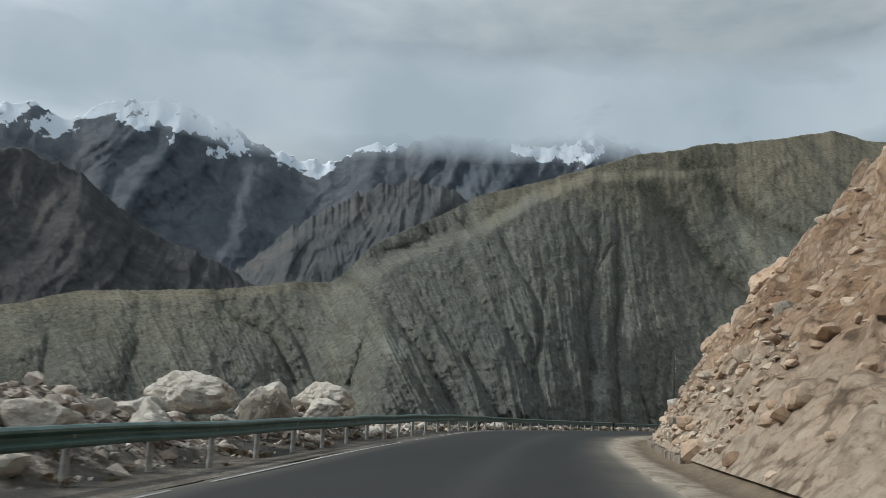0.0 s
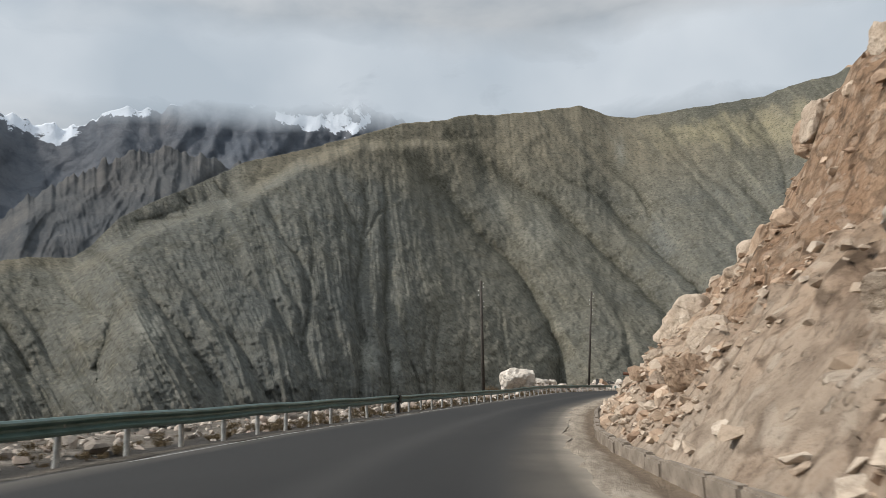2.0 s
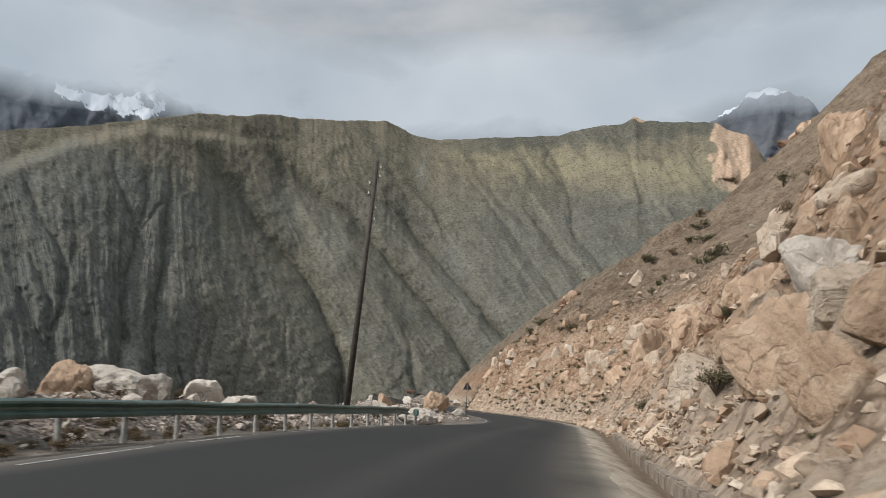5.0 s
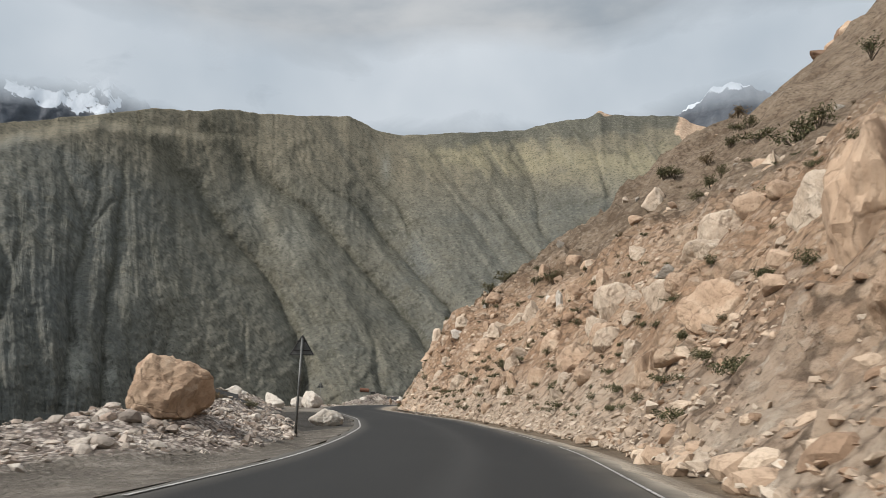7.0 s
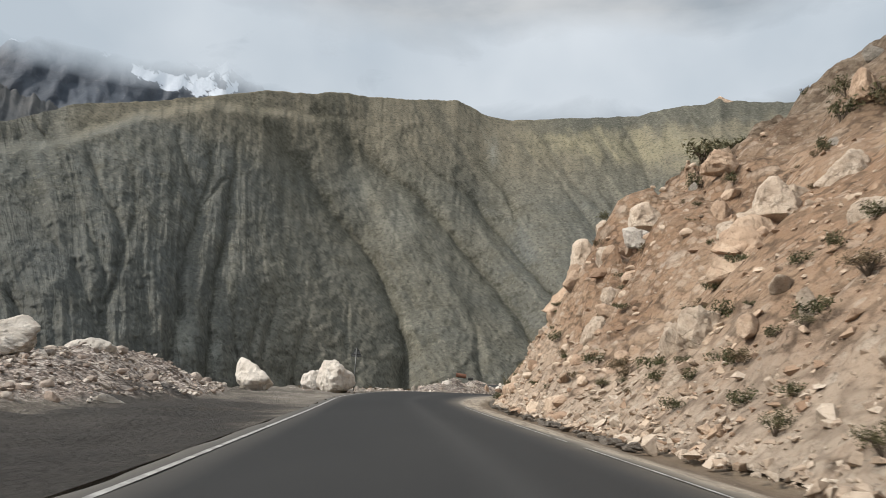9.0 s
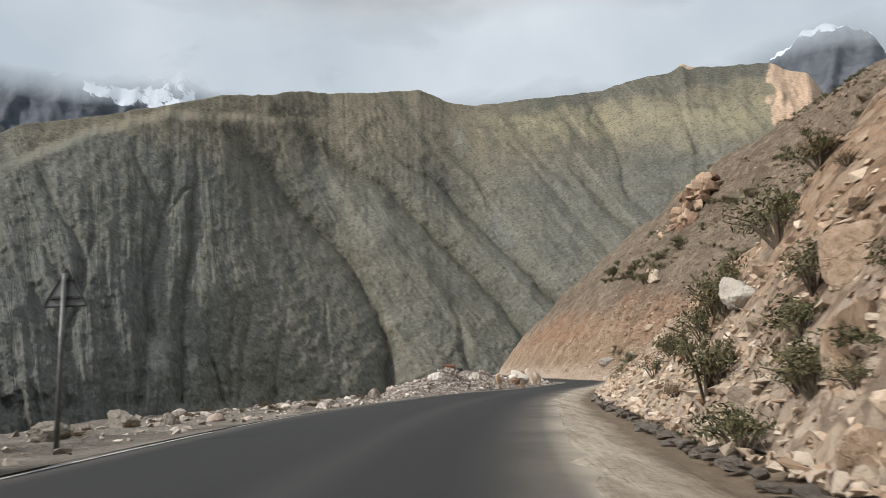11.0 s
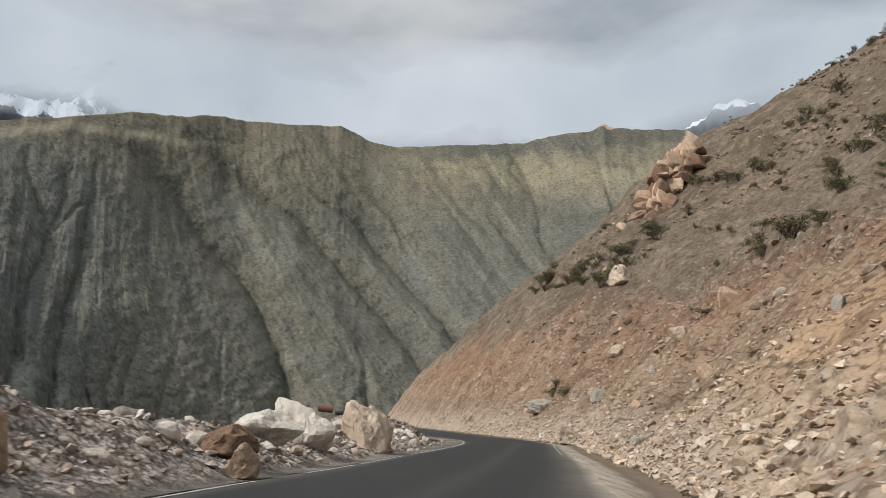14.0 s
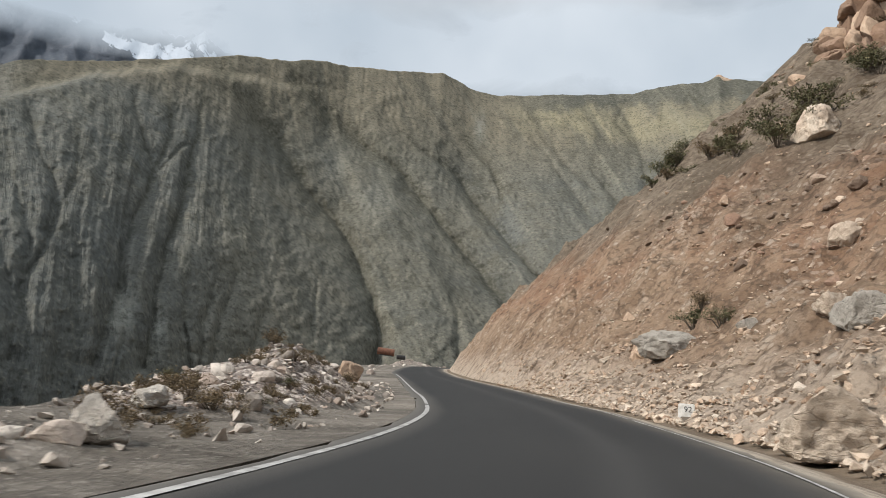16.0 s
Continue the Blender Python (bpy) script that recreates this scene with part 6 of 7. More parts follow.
slope_rock(3.0, 314.3, 0.4, 0.3, "ochre", 2, 265)
slope_rock(20.1, 364.0, 0.9, 0.9, "ochre", 0, 340)
slope_rock(11.0, 349.4, 1.0, 0.7, "grey", 4, 210)
slope_rock(29.7, 381.4, 1.8, 1.9, "ochre", 4, 15)
slope_rock(26.2, 400.5, 1.4, 1.1, "cream", 5, 110)
slope_rock(20.0, 386.0, 1.7, 1.1, "grey", 4, 115)
slope_rock(25.4, 381.5, 1.6, 1.0, "cream", 4, 160)
slope_rock(15.3, 371.8, 0.9, 0.7, "cream", 5, 45)
slope_rock(32.0, 417.4, 2.6, 1.9, "cream", 0, 285)
slope_rock(20.3, 388.7, 1.0, 0.7, "cream", 2, 155)
slope_rock(18.2, 371.8, 1.0, 0.7, "ochre", 0, 115)


# ---- outcrops: rock masses built of a few large blocks each ----
def build_outcrop(blocks, label):
    root = new("rock_outcrop")
    x, y = blocks[0][0], blocks[0][1]
    root.location = (x, y, blocks[0][2])
    tagged(root, label, "outcrop", "outcrops on the slope")
    for i, (bx, by, bz, wide, deep, high, turn, kind, shape) in enumerate(blocks):
        ob = new("block", BOULDER_MESHES[kind][shape])
        ob.parent = root
        ob.matrix_local = Matrix.Translation((bx - x, by - y, bz - blocks[0][2])) @ Euler((0, 0, radians(turn))).to_matrix().to_4x4() @ Matrix.Diagonal((wide, deep, high, 1))


build_outcrop(((-6.0, 54.0, 7.2, 9.6, 5.8, 4.2, 98, "ochre", 3), (-4.6, 47.8, 7.9, 6.6, 5.4, 4.2, 75, "ochre", 1), (-3.8, 52.2, 9.2, 8.0, 5.0, 2.6, 95, "red", 4), (-6.9, 58.6, 4.6, 2.4, 2.6, 4.0, 20, "cream", 1)),
              "overhanging ochre rock ledge on the bluff")
build_outcrop(((0.5, 41.0, 8.6, 4.5, 4.5, 5.0, 30, "red", 3), (1.4, 36.0, 10.4, 4.2, 4.0, 4.0, 70, "ochre", 2), (-1.6, 46.5, 6.6, 4.6, 4.4, 4.6, 110, "red", 0), (-4.0, 50.5, 5.0, 4.2, 4.0, 5.6, 15, "ochre", 5)),
              "broken red brown rock face at the bluff")
build_outcrop(((18.9, 403.5, 1.6, 4.2, 3.0, 3.2, 10, "grey", 1), (18.6, 407.0, 1.4, 3.2, 2.6, 2.6, 60, "ochre", 3), (22.6, 402.2, 2.6, 3.0, 2.6, 2.6, 30, "grey", 5)), "low grey outcrop with a dark hollow near the slope's foot")
build_outcrop(((0.4, 254.6, 4.4, 4.0, 4.0, 3.6, 10, "ochre", 3), (2.6, 251.5, 5.6, 3.6, 3.6, 3.0, 50, "ochre", 0), (-0.6, 257.0, 3.0, 3.0, 3.0, 3.4, 100, "red", 4)), "rounded rock nose where the slope meets the bend")
def build_crag(low, high, width, layers, kinds, label, seed):
    """A layered cliff: beds of broken blocks stacked from its foot to its top."""
    rng = random.Random(seed)
    low, high = Vector(low), Vector(high)
    root = new("rock_crag")
    root.location = low
    tagged(root, label, "crag", "outcrops on the slope")
    for k in range(layers):
        c = low.lerp(high, k / (layers - 1))
        bed = (high.z - low.z) / layers
        for _ in range(12):
            off = Vector((rng.uniform(0.12, 0.6) * width, rng.uniform(-0.45, 0.45) * width, rng.uniform(-0.3, 0.3) * bed))
            size = width * rng.uniform(0.30, 0.58)
            ob = new("block", ROCK_MESHES[rng.choice(kinds)][rng.randrange(8)])
            ob.parent = root
            ob.matrix_local = Matrix.Translation(c + off - low) @ Euler((rng.uniform(-0.12, 0.12), rng.uniform(-0.15, 0.1), rng.uniform(0, 6.28))).to_matrix().to_4x4() @ Matrix.Diagonal((size, size * rng.uniform(0.7, 1.0), bed * rng.uniform(2.4, 4.0), 1))


build_crag((39.2, 437.0, 30.0), (48.5, 442.0, 44.5), 9.0, 9, ("ochre", "red", "red"), "layered ochre and red cliff at the crest of the spur", 3)
build_crag((69.5, 428.5, 50.5), (71.0, 428.5, 53.0), 3.5, 3, ("red",), "dark crag on the skyline of the spur", 4)
build_crag((45.5, 250.0, 30.0), (49.5, 253.0, 38.5), 12.0, 6, ("red", "red", "ochre"), "rough brown crag standing over the slope", 6)
build_crag((17.6, 213.0, 12.4), (18.6, 216.0, 15.6), 5.0, 3, ("ochre", "cream"), "pale rock shoulder standing out of the slope", 7)
build_crag((63.0, 291.0, 48.0), (72.0, 287.0, 64.0), 13.0, 8, ("red", "red", "ochre"), "layered brown crag high on the slope", 5)




build_outcrop(((-1.0, 28.0, 2.2, 2.8, 4.0, 7.2, 20, "cream", 4), (-1.7, 25.6, 0.7, 2.6, 2.6, 2.4, 70, "cream", 3), (0.2, 31.2, 4.4, 2.6, 3.0, 4.0, 110, "pale", 2), (-3.2, 33.6, 1.9, 2.2, 2.0, 2.6, 40, "ochre", 1)),
              "tall pale slab of rock with a shaded foot on the bluff")


# ---- kerb of concrete blocks at the foot of the slope ----
def build_kerb(y0, y1):
    root = new("kerb")
    root.location = (float(foot_x(y0)), y0, float(road_height(y0)))
    tagged(root, "row of worn grey concrete kerb blocks below the slope", "kerb")
    rng = random.Random(12)
    meshes = []
    for i in range(4):
        bm = bmesh.new()
        add_box(bm, (0.16, 0.99, 0.50), (0, 0, -0.06), None, 0.03)
        for v in bm.verts:
            v.co += 0.018 * Vector(noise.noise_vector(v.co * 4 + Vector((i * 7, 0, 0))))
        me = bpy.data.meshes.new("block")
        bm.to_mesh(me)
        bm.free()
        me.materials.append(CONCRETE)
        meshes.append(me)
    y = y0
    while y < y1:
        if rng.random() > 0.06:
            ob = new("block", meshes[rng.randrange(4)])
            ob.parent = root
            x = float(foot_x(y)) - 0.10
            turn = math.degrees(math.atan2(float(foot_x(y - 0.5) - foot_x(y + 0.5)), 1.0))
            m = pose(x + rng.uniform(-0.015, 0.015), y, float(road_height(y)) - 0.07 + rng.uniform(-0.05, 0.0), rng.uniform(-1.2, 1.2), rng.uniform(-3, 3), turn + rng.uniform(-1.5, 1.5))
            ob.matrix_local = Matrix.Translation(root.location).inverted() @ m
        y += 1.0


build_kerb(22.0, 152.0)


# ---- broken stone lining of the ditch ----
def build_ditch(y0, y1):
    root = new("ditch_wall")
    root.location = (float(foot_x(y0)), y0, float(road_height(y0)))
    tagged(root, "broken dark masonry lining of the roadside ditch", "ditch wall")
    rng = random.Random(9)
    y = y0
    while y < y1:
        ob = new("stone", ROCK_MESHES["dark"][rng.randrange(8)])
        ob.parent = root
        wide = rng.uniform(0.16, 0.34)
        if rng.random() < 0.3:
            y += wide
        at = Vector((float(foot_x(y)) - 0.55 + rng.uniform(-0.07, 0.07), y, float(road_height(y)) - 0.05 + rng.uniform(-0.05, 0.06)))
        ob.matrix_local = Matrix.Translation(at - root.location) @ Euler((rng.uniform(-0.2, 0.2), rng.uniform(-0.2, 0.2), rng.uniform(0, 6.28))).to_matrix().to_4x4() @ Matrix.Diagonal((wide, wide * 1.3, wide * 0.75, 1))
        y += wide * rng.uniform(0.7, 1.3)


build_ditch(226.0, 292.0)


# ---- loose stones, joined: too many to count ----
def stone_kit(level, count, seed):
    return [rock_points(seed + i, level + i % 3, -1 if level > 8 else 0, 0.05, ((1, 0.85, 0.75), (1, 0.75, 0.62), (0.95, 0.9, 0.88))[i % 3]) for i in range(count)]


PEBBLES, STONES = stone_kit(8, 14, 500), stone_kit(12, 16, 600)


def strew(name, spots, kit, material, label, category, lift=0.14):
    """One mesh of many stones. spots: rows of x, y, z, size."""
    rng = np.random.RandomState(len(spots))
    verts, faces, n = [], [], 0
    for i, (x, y, z, size) in enumerate(spots):
        p, f = kit[i % len(kit)]
        a, b = rng.uniform(0, 6.28), rng.normal(0, 0.35)
        ca, sa, cb, sb = math.cos(a), math.sin(a), math.cos(b), math.sin(b)
        turn = np.array([[ca, -sa * cb, sa * sb], [sa, ca * cb, -ca * sb], [0, sb, cb]])
        verts.append(p @ turn.T * size * np.array([1, 1, rng.uniform(0.8, 1.15)]) + (x, y, z + size * lift))
        faces.append(f + n)
        n += len(p)
    verts, faces = np.concatenate(verts).astype(np.float32), np.concatenate(faces).astype(np.int32)
    me = bpy.data.meshes.new(name)
    me.vertices.add(len(verts))
    me.vertices.foreach_set("co", verts.ravel())
    me.loops.add(faces.size)
    me.loops.foreach_set("vertex_index", faces.ravel())
    me.polygons.add(len(faces))
    me.polygons.foreach_set("loop_start", np.arange(0, faces.size, 3, dtype=np.int32))
    me.update(calc_edges=True)
    me.polygons.foreach_set("use_smooth", np.zeros(len(faces), bool))
    me.materials.append(material)
    return tagged(new(name, me), label, category, kind="stuff")


def sizes(rng, n, small, large, power=2.4):
    """Many small ones, few large ones."""
    u = rng.rand(n)
    a, b = small ** (1 - power), large ** (1 - power)
    return (a + (b - a) * u) ** (1 / (1 - power))


def slope_spots(n, y0, y1, reach, small, large, seed, power=2.4, patchy=0.0):
    """Places on the slope, denser towards its foot."""
    rng = np.random.RandomState(seed)
    y = rng.uniform(y0, y1, n)
    u = rng.exponential(reach, n)
    x = foot_x(y) + u - np.where(y < 153, -0.15, 0.35)
    keep = fractal(x * 0.11, y * 0.11, 3, seed % 9) > patchy - 0.9
    x, y = x[keep], y[keep]
    return np.stack([x, y, ground_z(x, y), sizes(rng, len(x), small, large, power)], -1)


strew("scree_pebbles", np.concatenate([slope_spots(9000, 14, 160, 4.0, 0.08, 0.36, 1, 2.6, 0.6), slope_spots(8500, 165, 285, 4.5, 0.08, 0.36, 2, 2.6, 0.6), slope_spots(11000, 285, 430, 9.0, 0.09, 0.36, 3)]),
      PEBBLES, SCREE, "loose tan scree stones strewn over the slope", "scree")
strew("scree_blocks", np.concatenate([slope_spots(2000, 14, 165, 8.0, 0.28, 1.1, 4, 3.0, 0.75), slope_spots(1900, 165, 285, 9.0, 0.28, 1.1, 5, 3.0, 0.75), slope_spots(900, 285, 450, 18.0, 0.28, 0.8, 6, 3.0, 0.7)]),
      STONES, SCREE, "broken tan stone blocks lying on the slope", "scree", -0.06)
strew("foot_rubble", np.concatenate([slope_spots(9500, 20, 285, 1.1, 0.08, 0.36, 7), slope_spots(7500, 285, 420, 2.2, 0.08, 0.32, 8), slope_spots(900, 20, 420, 1.2, 0.22, 0.5, 9)]),
      PEBBLES, FOOT_STONES, "pale rubble gathered at the foot of the slope", "rubble")


def height_spots(n, seed):
    """Places high on the spur, in uneven bands that follow its beds."""
    rng = np.random.RandomState(seed)
    y, u = rng.uniform(318, 452, n), rng.uniform(9, 95, n)
    x = foot_x(y) + u
    keep = fractal(u * 0.14 + 2, y * 0.05, 4, 3) > -0.05
    x, y = x[keep], y[keep]
    return np.stack([x, y, slope_z(x, y), sizes(rng, len(x), 0.32, 1.5, 2.6)], -1)


strew("spur_stones", height_spots(9000, 61), STONES, stone_material("spur_stones", (0.13, 0.092, 0.068), (0.205, 0.150, 0.112), (0.28, 0.215, 0.165), (0.24, 0.150, 0.105), (0.36, 0.285, 0.22)),
      "weathered brown stones strewn in bands over the spur", "scree", -0.1)


def verge_spots(n, y0, y1, near, far, small, large, seed, power=2.4, patchy=0.0):
    rng = np.random.RandomState(seed)
    y = rng.uniform(y0, y1, n)
    v = rng.uniform(near, far, n)
    x = left_edge(y) - v
    keep = fractal(x * 0.25, y * 0.25, 3, seed % 9) > patchy - 0.9
    x, y = x[keep], y[keep]
    return np.stack([x, y, verge_z(x, y), sizes(rng, len(x), small, large, power)], -1)


def heap_spots(density, small, large, seed, power=2.3):
    """Places on the heaps of rubble."""
    rng = np.random.RandomState(seed)
    out = []
    for at, off, length, width, high in HEAPS:
        n = int(density * length * width)
        a, r = rng.uniform(0, 6.28, n), np.sqrt(rng.rand(n)) * 1.05
        y, v = at + length * r * np.cos(a), off + width * r * np.sin(a)
        y, v = y[v > 0.6], v[v > 0.6]
        x = left_edge(y) - v
        out.append(np.stack([x, y, verge_z(x, y), sizes(rng, len(x), small, large, power)], -1))
    return np.concatenate(out)


strew("rubble_pebbles", np.concatenate([heap_spots(46, 0.07, 0.30, 21), verge_spots(2600, 0, 160, 1.6, 7, 0.09, 0.4, 22), verge_spots(700, 160, 260, 5.0, 16, 0.09, 0.4, 23, patchy=0.8), verge_spots(1900, 262, 410, 0.7, 6.5, 0.09, 0.4, 24)]),
      PEBBLES, RUBBLE, "grey and pale rubble along the outer verge", "rubble")
strew("rubble_blocks", np.concatenate([heap_spots(2.0, 0.26, 0.62, 31, 2.9), verge_spots(260, 0, 160, 2.2, 7, 0.3, 1.0, 32, 2.6), verge_spots(130, 262, 410, 1.6, 6.5, 0.3, 0.7, 33, 2.6), verge_spots(90, 430, 610, 2.0, 14, 0.4, 1.4, 34, 2.4)]),
      STONES, RUBBLE, "broken pale blocks in the roadside rubble", "rubble")


# ---- single rocks on the slope ----
def scatter_rocks():
    rng = random.Random(77)
    said = {"cream": "cream angular rock stuck in the slope", "ochre": "ochre angular rock stuck in the slope", "grey": "grey angular rock stuck in the slope", "red": "red brown angular rock stuck in the slope"}
    made = 0
    while made < 220:
        y = rng.choice((rng.uniform(16, 160), rng.uniform(20, 150), rng.uniform(165, 285), rng.uniform(180, 260), rng.uniform(285, 430)))
        u = rng.expovariate(1 / 8.0) if y < 285 else rng.expovariate(1 / 18.0)
        if u > 70:
            continue
        x = float(foot_x(y)) + 0.4 + u
        high = y > 285 and u > 14
        kind = rng.choice(("grey", "red", "ochre") if high else ("cream", "cream", "ochre", "ochre", "grey"))
        wide = min(2.6, 0.45 + rng.paretovariate(2.4) * 0.32)
        if u < 1.5:
            wide = min(wide, 0.5)
        put_rock(ROCK_MESHES[kind][rng.randrange(8)], x, y, wide, wide * rng.uniform(0.5, 0.95), rng.uniform(0, 360), said[kind], "rocks on the slope", "rock", rng.uniform(0.2, 0.42), lean=(rng.uniform(-25, 25), rng.uniform(-35, 10)))
        made += 1


scatter_rocks()


def embed_rocks():
    """Rock that comes through the earth of the cut slope, in loose bands."""
    rng = random.Random(31)
    made = 0
    while made < 210:
        y = rng.choice((rng.uniform(36, 160), rng.uniform(60, 150), rng.uniform(168, 262)))
        u = 0.9 + rng.expovariate(1 / 5.0)
        x = float(foot_x(y)) + u
        if u > 24 or float(fractal(np.array(x * 0.13 + 3), np.array(y * 0.10), 3, 6)) < -0.25:
            continue
        wide = min(2.2, 0.45 + 0.5 * rng.paretovariate(1.8)) * (0.5 if u < 2.5 else 1.0)
        slope_rock(x, y, wide, wide * rng.uniform(0.5, 0.95), rng.choice(("ochre", "ochre", "cream", "cream", "cream")), rng.randrange(6), rng.uniform(0, 360))
        made += 1


embed_rocks()


# ---- scrub ----
def leaf_material(name, dark, light, dry):
    m = Mat(name, 0.9, 0, 0.15)
    c = m.ramp(m.island(), (0.0, dark), (0.6, light), (1.0, dry))
    c = m.mix(m.math("MULTIPLY", m.chance(), 0.45), c, dry)
    return m.done(c)


SCRUB_GREEN = leaf_material("scrub_green", (0.036, 0.040, 0.020), (0.088, 0.090, 0.045), (0.14, 0.118, 0.068))
SCRUB_DRY = leaf_material("scrub_dry", (0.060, 0.048, 0.030), (0.125, 0.098, 0.060), (0.19, 0.135, 0.080))
TWIG = painted("twig_brown", (0.05, 0.036, 0.026), (0.11, 0.085, 0.06), 0.9, 0, 9.0)


def bush_meshes(seed, leaves, wide, high, thin, stems):
    """Twigs and a crown of small leaves with gaps; both as plain mesh data."""
    rng = random.Random(seed)
    twigs = bmesh.new()
    tips = []
    for _ in range(stems):
        a, out = rng.uniform(0, 6.28), rng.uniform(0.15, 0.9)
        tip = Vector((math.cos(a) * out * wide, math.sin(a) * out * wide, high * rng.uniform(0.5, 1.0) * (1.1 - 0.5 * out)))
        mid = tip * 0.5 + Vector((0, 0, 0.12 * high))
        add_tube(twigs, (0, 0, -0.1), mid, 0.018, 0.011, 4, False)
        add_tube(twigs, mid, tip, 0.011, 0.004, 4, False)
        tips += [tip, mid.lerp(tip, 0.5), mid]
    crown = bmesh.new()
    for _ in range(leaves):
        c = rng.choice(tips) + Vector([rng.gauss(0, 0.13 * wide) for _ in range(2)] + [rng.gauss(0.02, 0.10 * high)])
        c.z = max(c.z, 0.03)
        size = rng.uniform(0.6, 1.3) * thin
        d = Vector((rng.gauss(0, 1), rng.gauss(0, 1), rng.gauss(0.4, 1))).normalized()
        s = d.orthogonal().normalized()
        s.rotate(Matrix.Rotation(rng.uniform(0, 6.28), 3, d))
        v = [crown.verts.new(c + p) for p in (-d * size, s * size * 0.6, d * size)]
        crown.faces.new(v)
    made = []
    for nm, bm, mat in (("stem", twigs, TWIG), ("crown", crown, None)):
        me = bpy.data.meshes.new(nm)
        bm.to_mesh(me)
        bm.free()
        made.append((nm, me, mat))
    return made


def bush_kinds():
    kinds = []
    for i in range(12):
        dry, far = i % 6 >= 4, i >= 6
        kinds.append((bush_meshes(900 + i, 400 if far else 760, 0.55, 0.62 if i % 2 else 0.48, 0.050 if far else 0.034, 6 if far else 14), SCRUB_DRY if dry else SCRUB_GREEN, "brown dry scrub with bare twigs on the slope" if dry else "dark green scrub bush on the stony slope"))
    return kinds


BUSHES = bush_kinds()


def put_bush(kind, x, y, size, turn, z=None):
    parts, mat, label = BUSHES[kind]
    root = new("scrub_bush")
    root.matrix_world = Matrix.Translation((x, y, (float(ground_z(x, y)) if z is None else z) - 0.03)) @ Euler((0, 0, turn)).to_matrix().to_4x4() @ Matrix.Diagonal((size, size, size, 1))
    tagged(root, label, "bush", "scrub on the slope")
    for nm, me, own in parts:
        if not me.materials:
            me.materials.append(own or mat)
        ob = new(nm, me)
        ob.parent = root


def plant_scrub(places):
    """Scrub of a given width at each place; broad ones are thickets of several bushes."""
    rng = random.Random(int(places[0][0] * 10))
    for x, y, wide in places:
        wide = wide * (1.8 if x > 28 else 1.35)
        count = 1 if wide < 1.3 else 2 if wide < 2.6 else 3
        for _ in range(count):
            far = x - float(foot_x(y)) > 7
            size = wide / 1.25 if count == 1 else min(wide * 0.75, 3.2)
            dx, dy = (0, 0) if count == 1 else (rng.gauss(0, wide * 0.2), rng.gauss(0, wide * 0.35))
            kind = rng.choice((0, 1, 2, 3, 4) if wide > 0.45 else (1, 3, 4, 5)) + (6 if far else 0)
            put_bush(kind, x + dx, y + dy, size * rng.uniform(0.8, 1.25), rng.uniform(0, 6.28))


plant_scrub((
    (-11.8, 123.3, 0.2), (-11.3, 125.6, 0.2), (-10.2, 130.0, 0.9), (-5.3, 136.5, 0.7), (-3.3, 145.7, 1.1), (-6.6, 148.5, 1.1), (2.9, 192.6, 0.6), (-0.1, 195.1, 0.4),
    (1.9, 196.9, 0.4), (0.5, 198.6, 0.6), (2.5, 203.5, 0.7), (4.0, 204.4, 0.5), (1.6, 209.5, 0.6), (2.5, 211.0, 0.7), (4.7, 211.6, 0.6), (-0.2, 211.8, 0.2),
    (-0.6, 212.5, 0.3), (1.4, 214.2, 0.8), (0.7, 214.6, 0.6), (-1.1, 214.9, 0.5), (22.9, 215.6, 2.8), (3.1, 218.0, 0.5), (17.0, 218.2, 2.1), (1.2, 219.3, 0.8)))
plant_scrub((
    (-0.0, 219.5, 0.4), (-1.5, 220.0, 0.7), (1.2, 221.6, 0.9), (-1.7, 223.0, 0.7), (8.4, 223.4, 0.9), (0.7, 224.9, 0.8), (-0.4, 225.0, 0.5), (-2.3, 236.4, 0.7),
    (46.4, 236.9, 5.0), (33.9, 241.0, 5.3), (10.5, 241.1, 2.2), (27.8, 241.3, 5.2), (9.0, 242.5, 2.1), (22.3, 243.4, 3.5), (4.2, 249.6, 1.9), (7.5, 256.3, 2.2),
    (-4.2, 261.1, 0.6), (-4.2, 262.5, 0.7), (-2.4, 264.1, 0.5), (-1.8, 266.3, 0.2), (-3.7, 266.4, 0.8), (-1.1, 267.0, 0.5), (-1.6, 268.3, 0.4), (-3.8, 269.4, 0.6)))
plant_scrub((
    (-2.6, 276.3, 0.9), (2.3, 278.6, 0.5), (1.1, 296.3, 0.6), (0.6, 297.4, 0.9), (0.7, 299.4, 0.6), (16.0, 353.0, 0.4), (18.4, 354.6, 0.5), (20.3, 356.9, 0.6),
    (42.6, 367.6, 1.9), (25.1, 371.2, 0.7), (41.3, 384.0, 2.0), (61.6, 386.7, 2.7), (38.8, 388.6, 4.6), (39.6, 392.9, 5.3), (52.9, 395.2, 2.1), (49.4, 396.0, 2.1),
    (56.5, 396.4, 2.9), (73.6, 401.4, 2.5), (20.5, 403.3, 2.0), (41.5, 410.9, 1.4), (74.1, 411.9, 3.4), (31.0, 418.4, 2.7), (32.1, 421.4, 3.9), (54.9, 421.6, 2.3)))
plant_scrub((
    (45.3, 424.7, 1.4), (39.6, 425.2, 3.5), (68.4, 425.7, 2.3), (52.4, 426.1, 1.8), (36.1, 426.5, 2.7), (31.8, 428.3, 2.4), (63.9, 428.6, 2.4), (29.4, 432.1, 2.5),
    (51.5, 432.3, 2.3), (32.0, 436.9, 3.6), (47.2, 437.8, 2.8), (29.2, 442.7, 2.7), (28.7, 446.3, 2.4), (29.9, 448.7, 2.8), (62.7, 473.9, 3.7)))


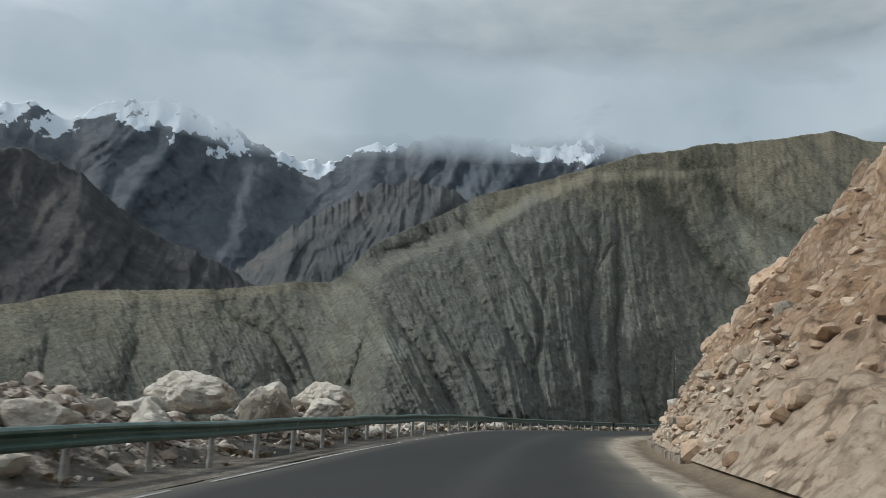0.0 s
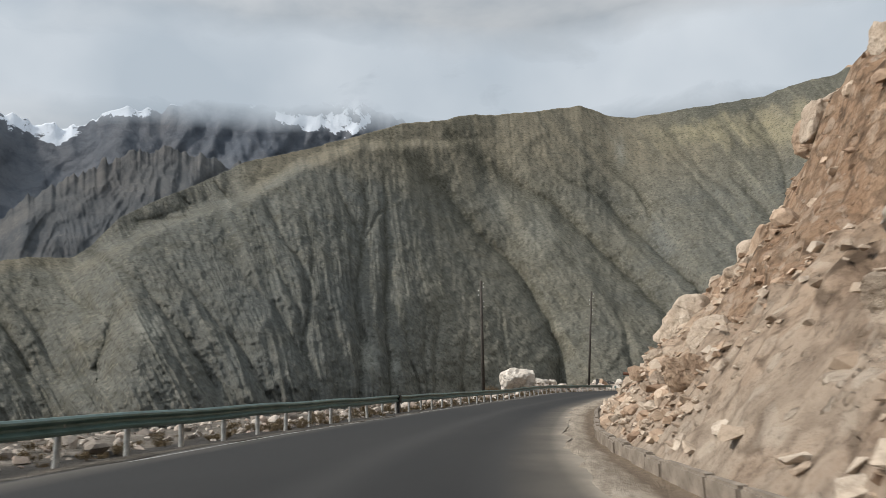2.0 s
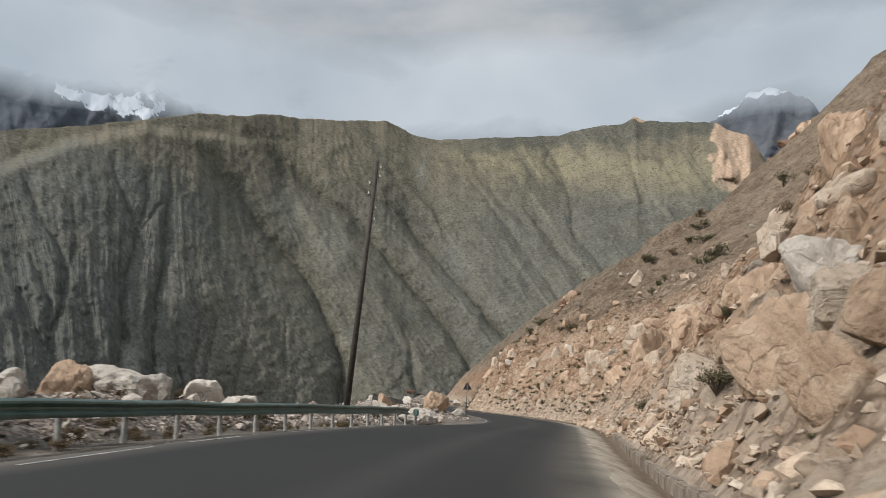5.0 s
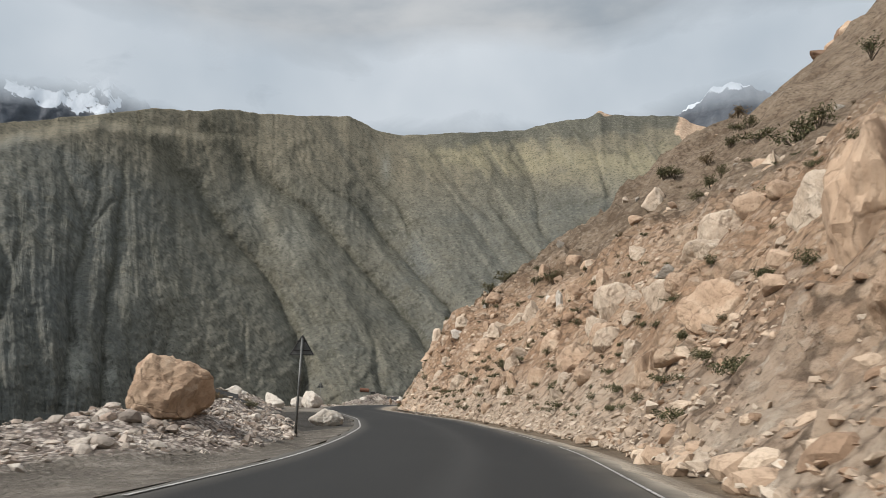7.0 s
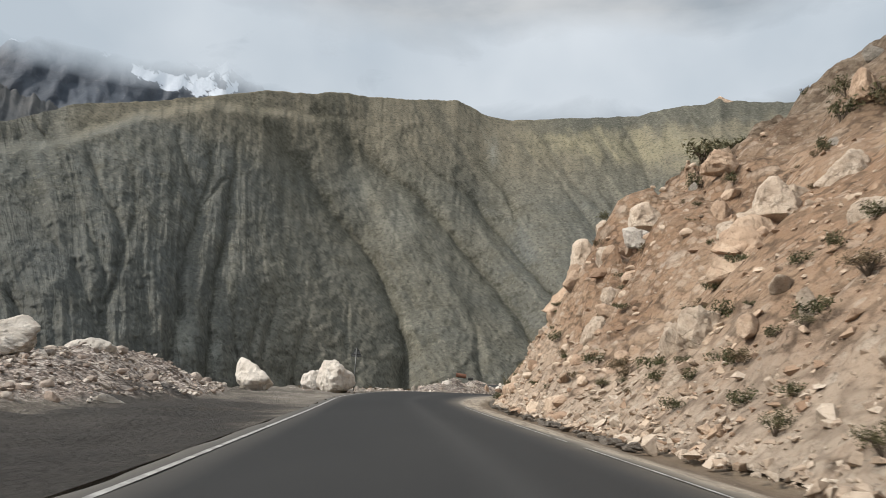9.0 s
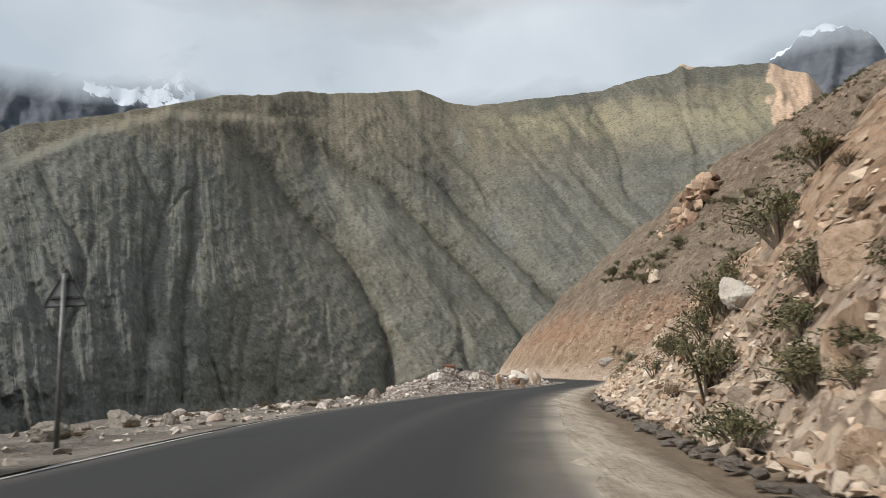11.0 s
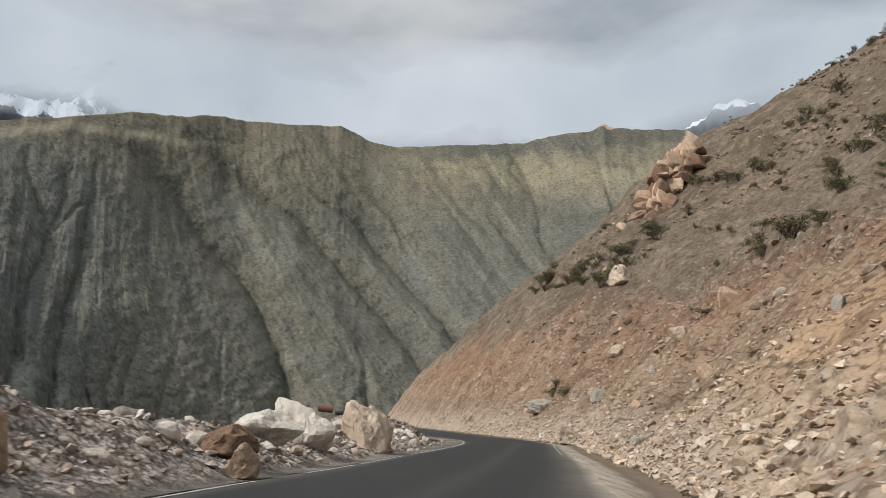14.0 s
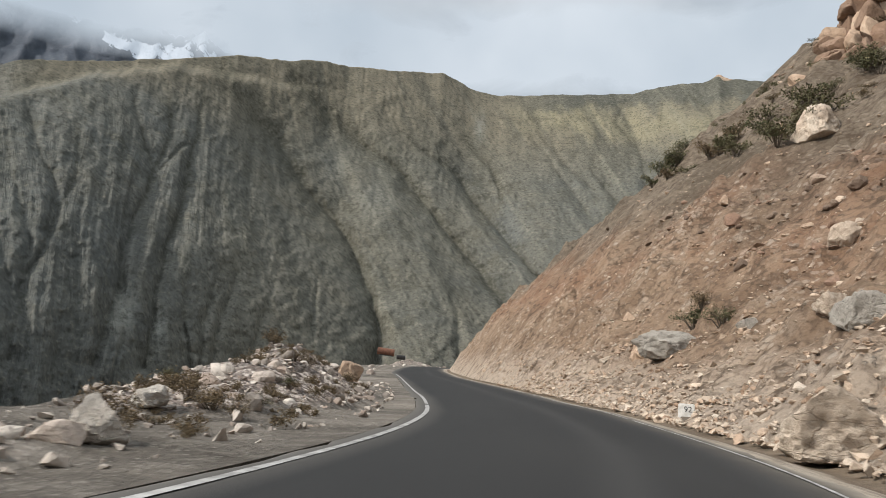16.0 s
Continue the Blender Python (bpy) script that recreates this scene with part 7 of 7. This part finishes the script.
def low_scrub(groups, name="low_scrub", label="low grey brown scrub dotted over the stony slope", material=None):
    """Small scrub too scattered to count, as one mesh of crowns."""
    verts, faces, n = [], [], 0
    for x, y, size, turn, kind in groups:
        me = BUSHES[kind][0][1][1]
        co = np.empty(len(me.vertices) * 3, np.float32)
        me.vertices.foreach_get("co", co)
        loop = np.empty(len(me.loops), np.int32)
        me.loops.foreach_get("vertex_index", loop)
        co = co.reshape(-1, 3) * size
        ca, sa = math.cos(turn), math.sin(turn)
        co = co @ np.array([[ca, sa, 0], [-sa, ca, 0], [0, 0, 1]]) + (x, y, float(ground_z(x, y)) - 0.05)
        verts.append(co)
        faces.append(loop.reshape(-1, 3) + n)
        n += len(co)
    me = bpy.data.meshes.new(name)
    me.from_pydata(np.concatenate(verts).tolist(), [], np.concatenate(faces).tolist())
    me.materials.append(material or SCRUB_DRY)
    return tagged(new(name, me), label, "scrub", kind="stuff")


plant_scrub(((-4.0, 262.5, 1.5), (-3.4, 265.0, 1.6), (-2.8, 267.0, 1.7), (-2.0, 269.5, 1.6), (-3.2, 270.0, 1.4), (-1.5, 273.0, 1.7), (-0.6, 276.0, 1.6), (-2.4, 274.5, 1.4), (-1.0, 268.0, 1.5), (0.0, 271.5, 1.4), (0.6, 296.4, 1.5), (1.4, 298.6, 1.5)))


def scatter_bushes():
    """Low scrub strewn thinly over the stony slope, and tufts on the verge."""
    rng = random.Random(5)
    groups = []
    while len(groups) < 260:
        y = rng.choice((rng.uniform(70, 165), rng.uniform(170, 262), rng.uniform(170, 250), rng.uniform(330, 445), rng.uniform(360, 440)))
        u = rng.expovariate(1 / 9.0) + 0.8 if y < 280 else rng.uniform(22, 90)
        x = float(foot_x(y)) + u
        if u > 95 or float(fractal(np.array(x * 0.09), np.array(y * 0.09), 3, 4)) < -0.05:
            continue
        groups.append((x, y, rng.uniform(0.35, 0.9) if y < 280 else rng.uniform(0.8, 2.0), rng.uniform(0, 6.28), rng.choice((6, 7, 9, 10, 11))))
    low_scrub(groups)
    mid = []
    while len(mid) < 190:
        y = rng.uniform(176, 262)
        mid.append((float(foot_x(y)) + 0.6 + rng.expovariate(1 / 6.0), y, rng.uniform(0.4, 1.1), rng.uniform(0, 6.28), rng.choice((6, 7, 8, 9))))
    low_scrub(mid, "slope_scrub", "dark grey green scrub tufts on the rocky slope", SCRUB_GREEN)
    high = []
    while len(high) < 420:
        y, u = rng.uniform(325, 450), rng.uniform(14, 92)
        x = float(foot_x(y)) + u
        if float(fractal(np.array(u * 0.10), np.array(y * 0.045), 3, 5)) > 0.02:
            high.append((x, y, rng.uniform(0.7, 2.3), rng.uniform(0, 6.28), rng.choice((6, 7, 8, 9))))
    low_scrub(high, "spur_scrub", "dark olive scrub in patches over the spur", SCRUB_GREEN)
    tufts = []
    for y0, y1, near, far, n in ((0, 62, 1.0, 3.4, 120), (62, 150, 0.9, 4.0, 420), (266, 300, 2.5, 6.0, 30), (372, 392, 1.5, 5.0, 70)):
        for _ in range(n):
            y = rng.uniform(y0, y1)
            tufts.append((float(left_edge(y)) - rng.uniform(near, far), y, rng.uniform(0.25, 0.62), rng.uniform(0, 6.28), rng.choice((6, 7, 9, 10, 11))))
    low_scrub(tufts, "dry_grass", "dark brown dry grass tufts along the outer verge")
    for x, y, size in ((-27.4, 126.4, 1.5), (-27.9, 127.6, 1.7), (-26.8, 125.6, 1.1), (-16.9, 208.6, 1.5), (-16.3, 209.6, 1.3), (-17.6, 209.2, 1.4)):
        put_bush(5, x, y, size, rng.uniform(0, 6.28))
    for y, v, n, size in ((219.0, 8.0, 5, 0.9), (196.0, 5.0, 4, 0.9), (378.0, 3.2, 9, 0.9), (384.0, 3.0, 7, 0.8), (188.0, 4.0, 3, 0.7)):
        for _ in range(n):
            yy, vv = rng.gauss(y, 3.0), abs(rng.gauss(v, 1.2)) + 0.8
            put_bush(rng.choice((4, 5, 5, 4, 2)), float(left_edge(yy)) - vv, yy, size * rng.uniform(0.6, 1.3), rng.uniform(0, 6.28))


scatter_bushes()
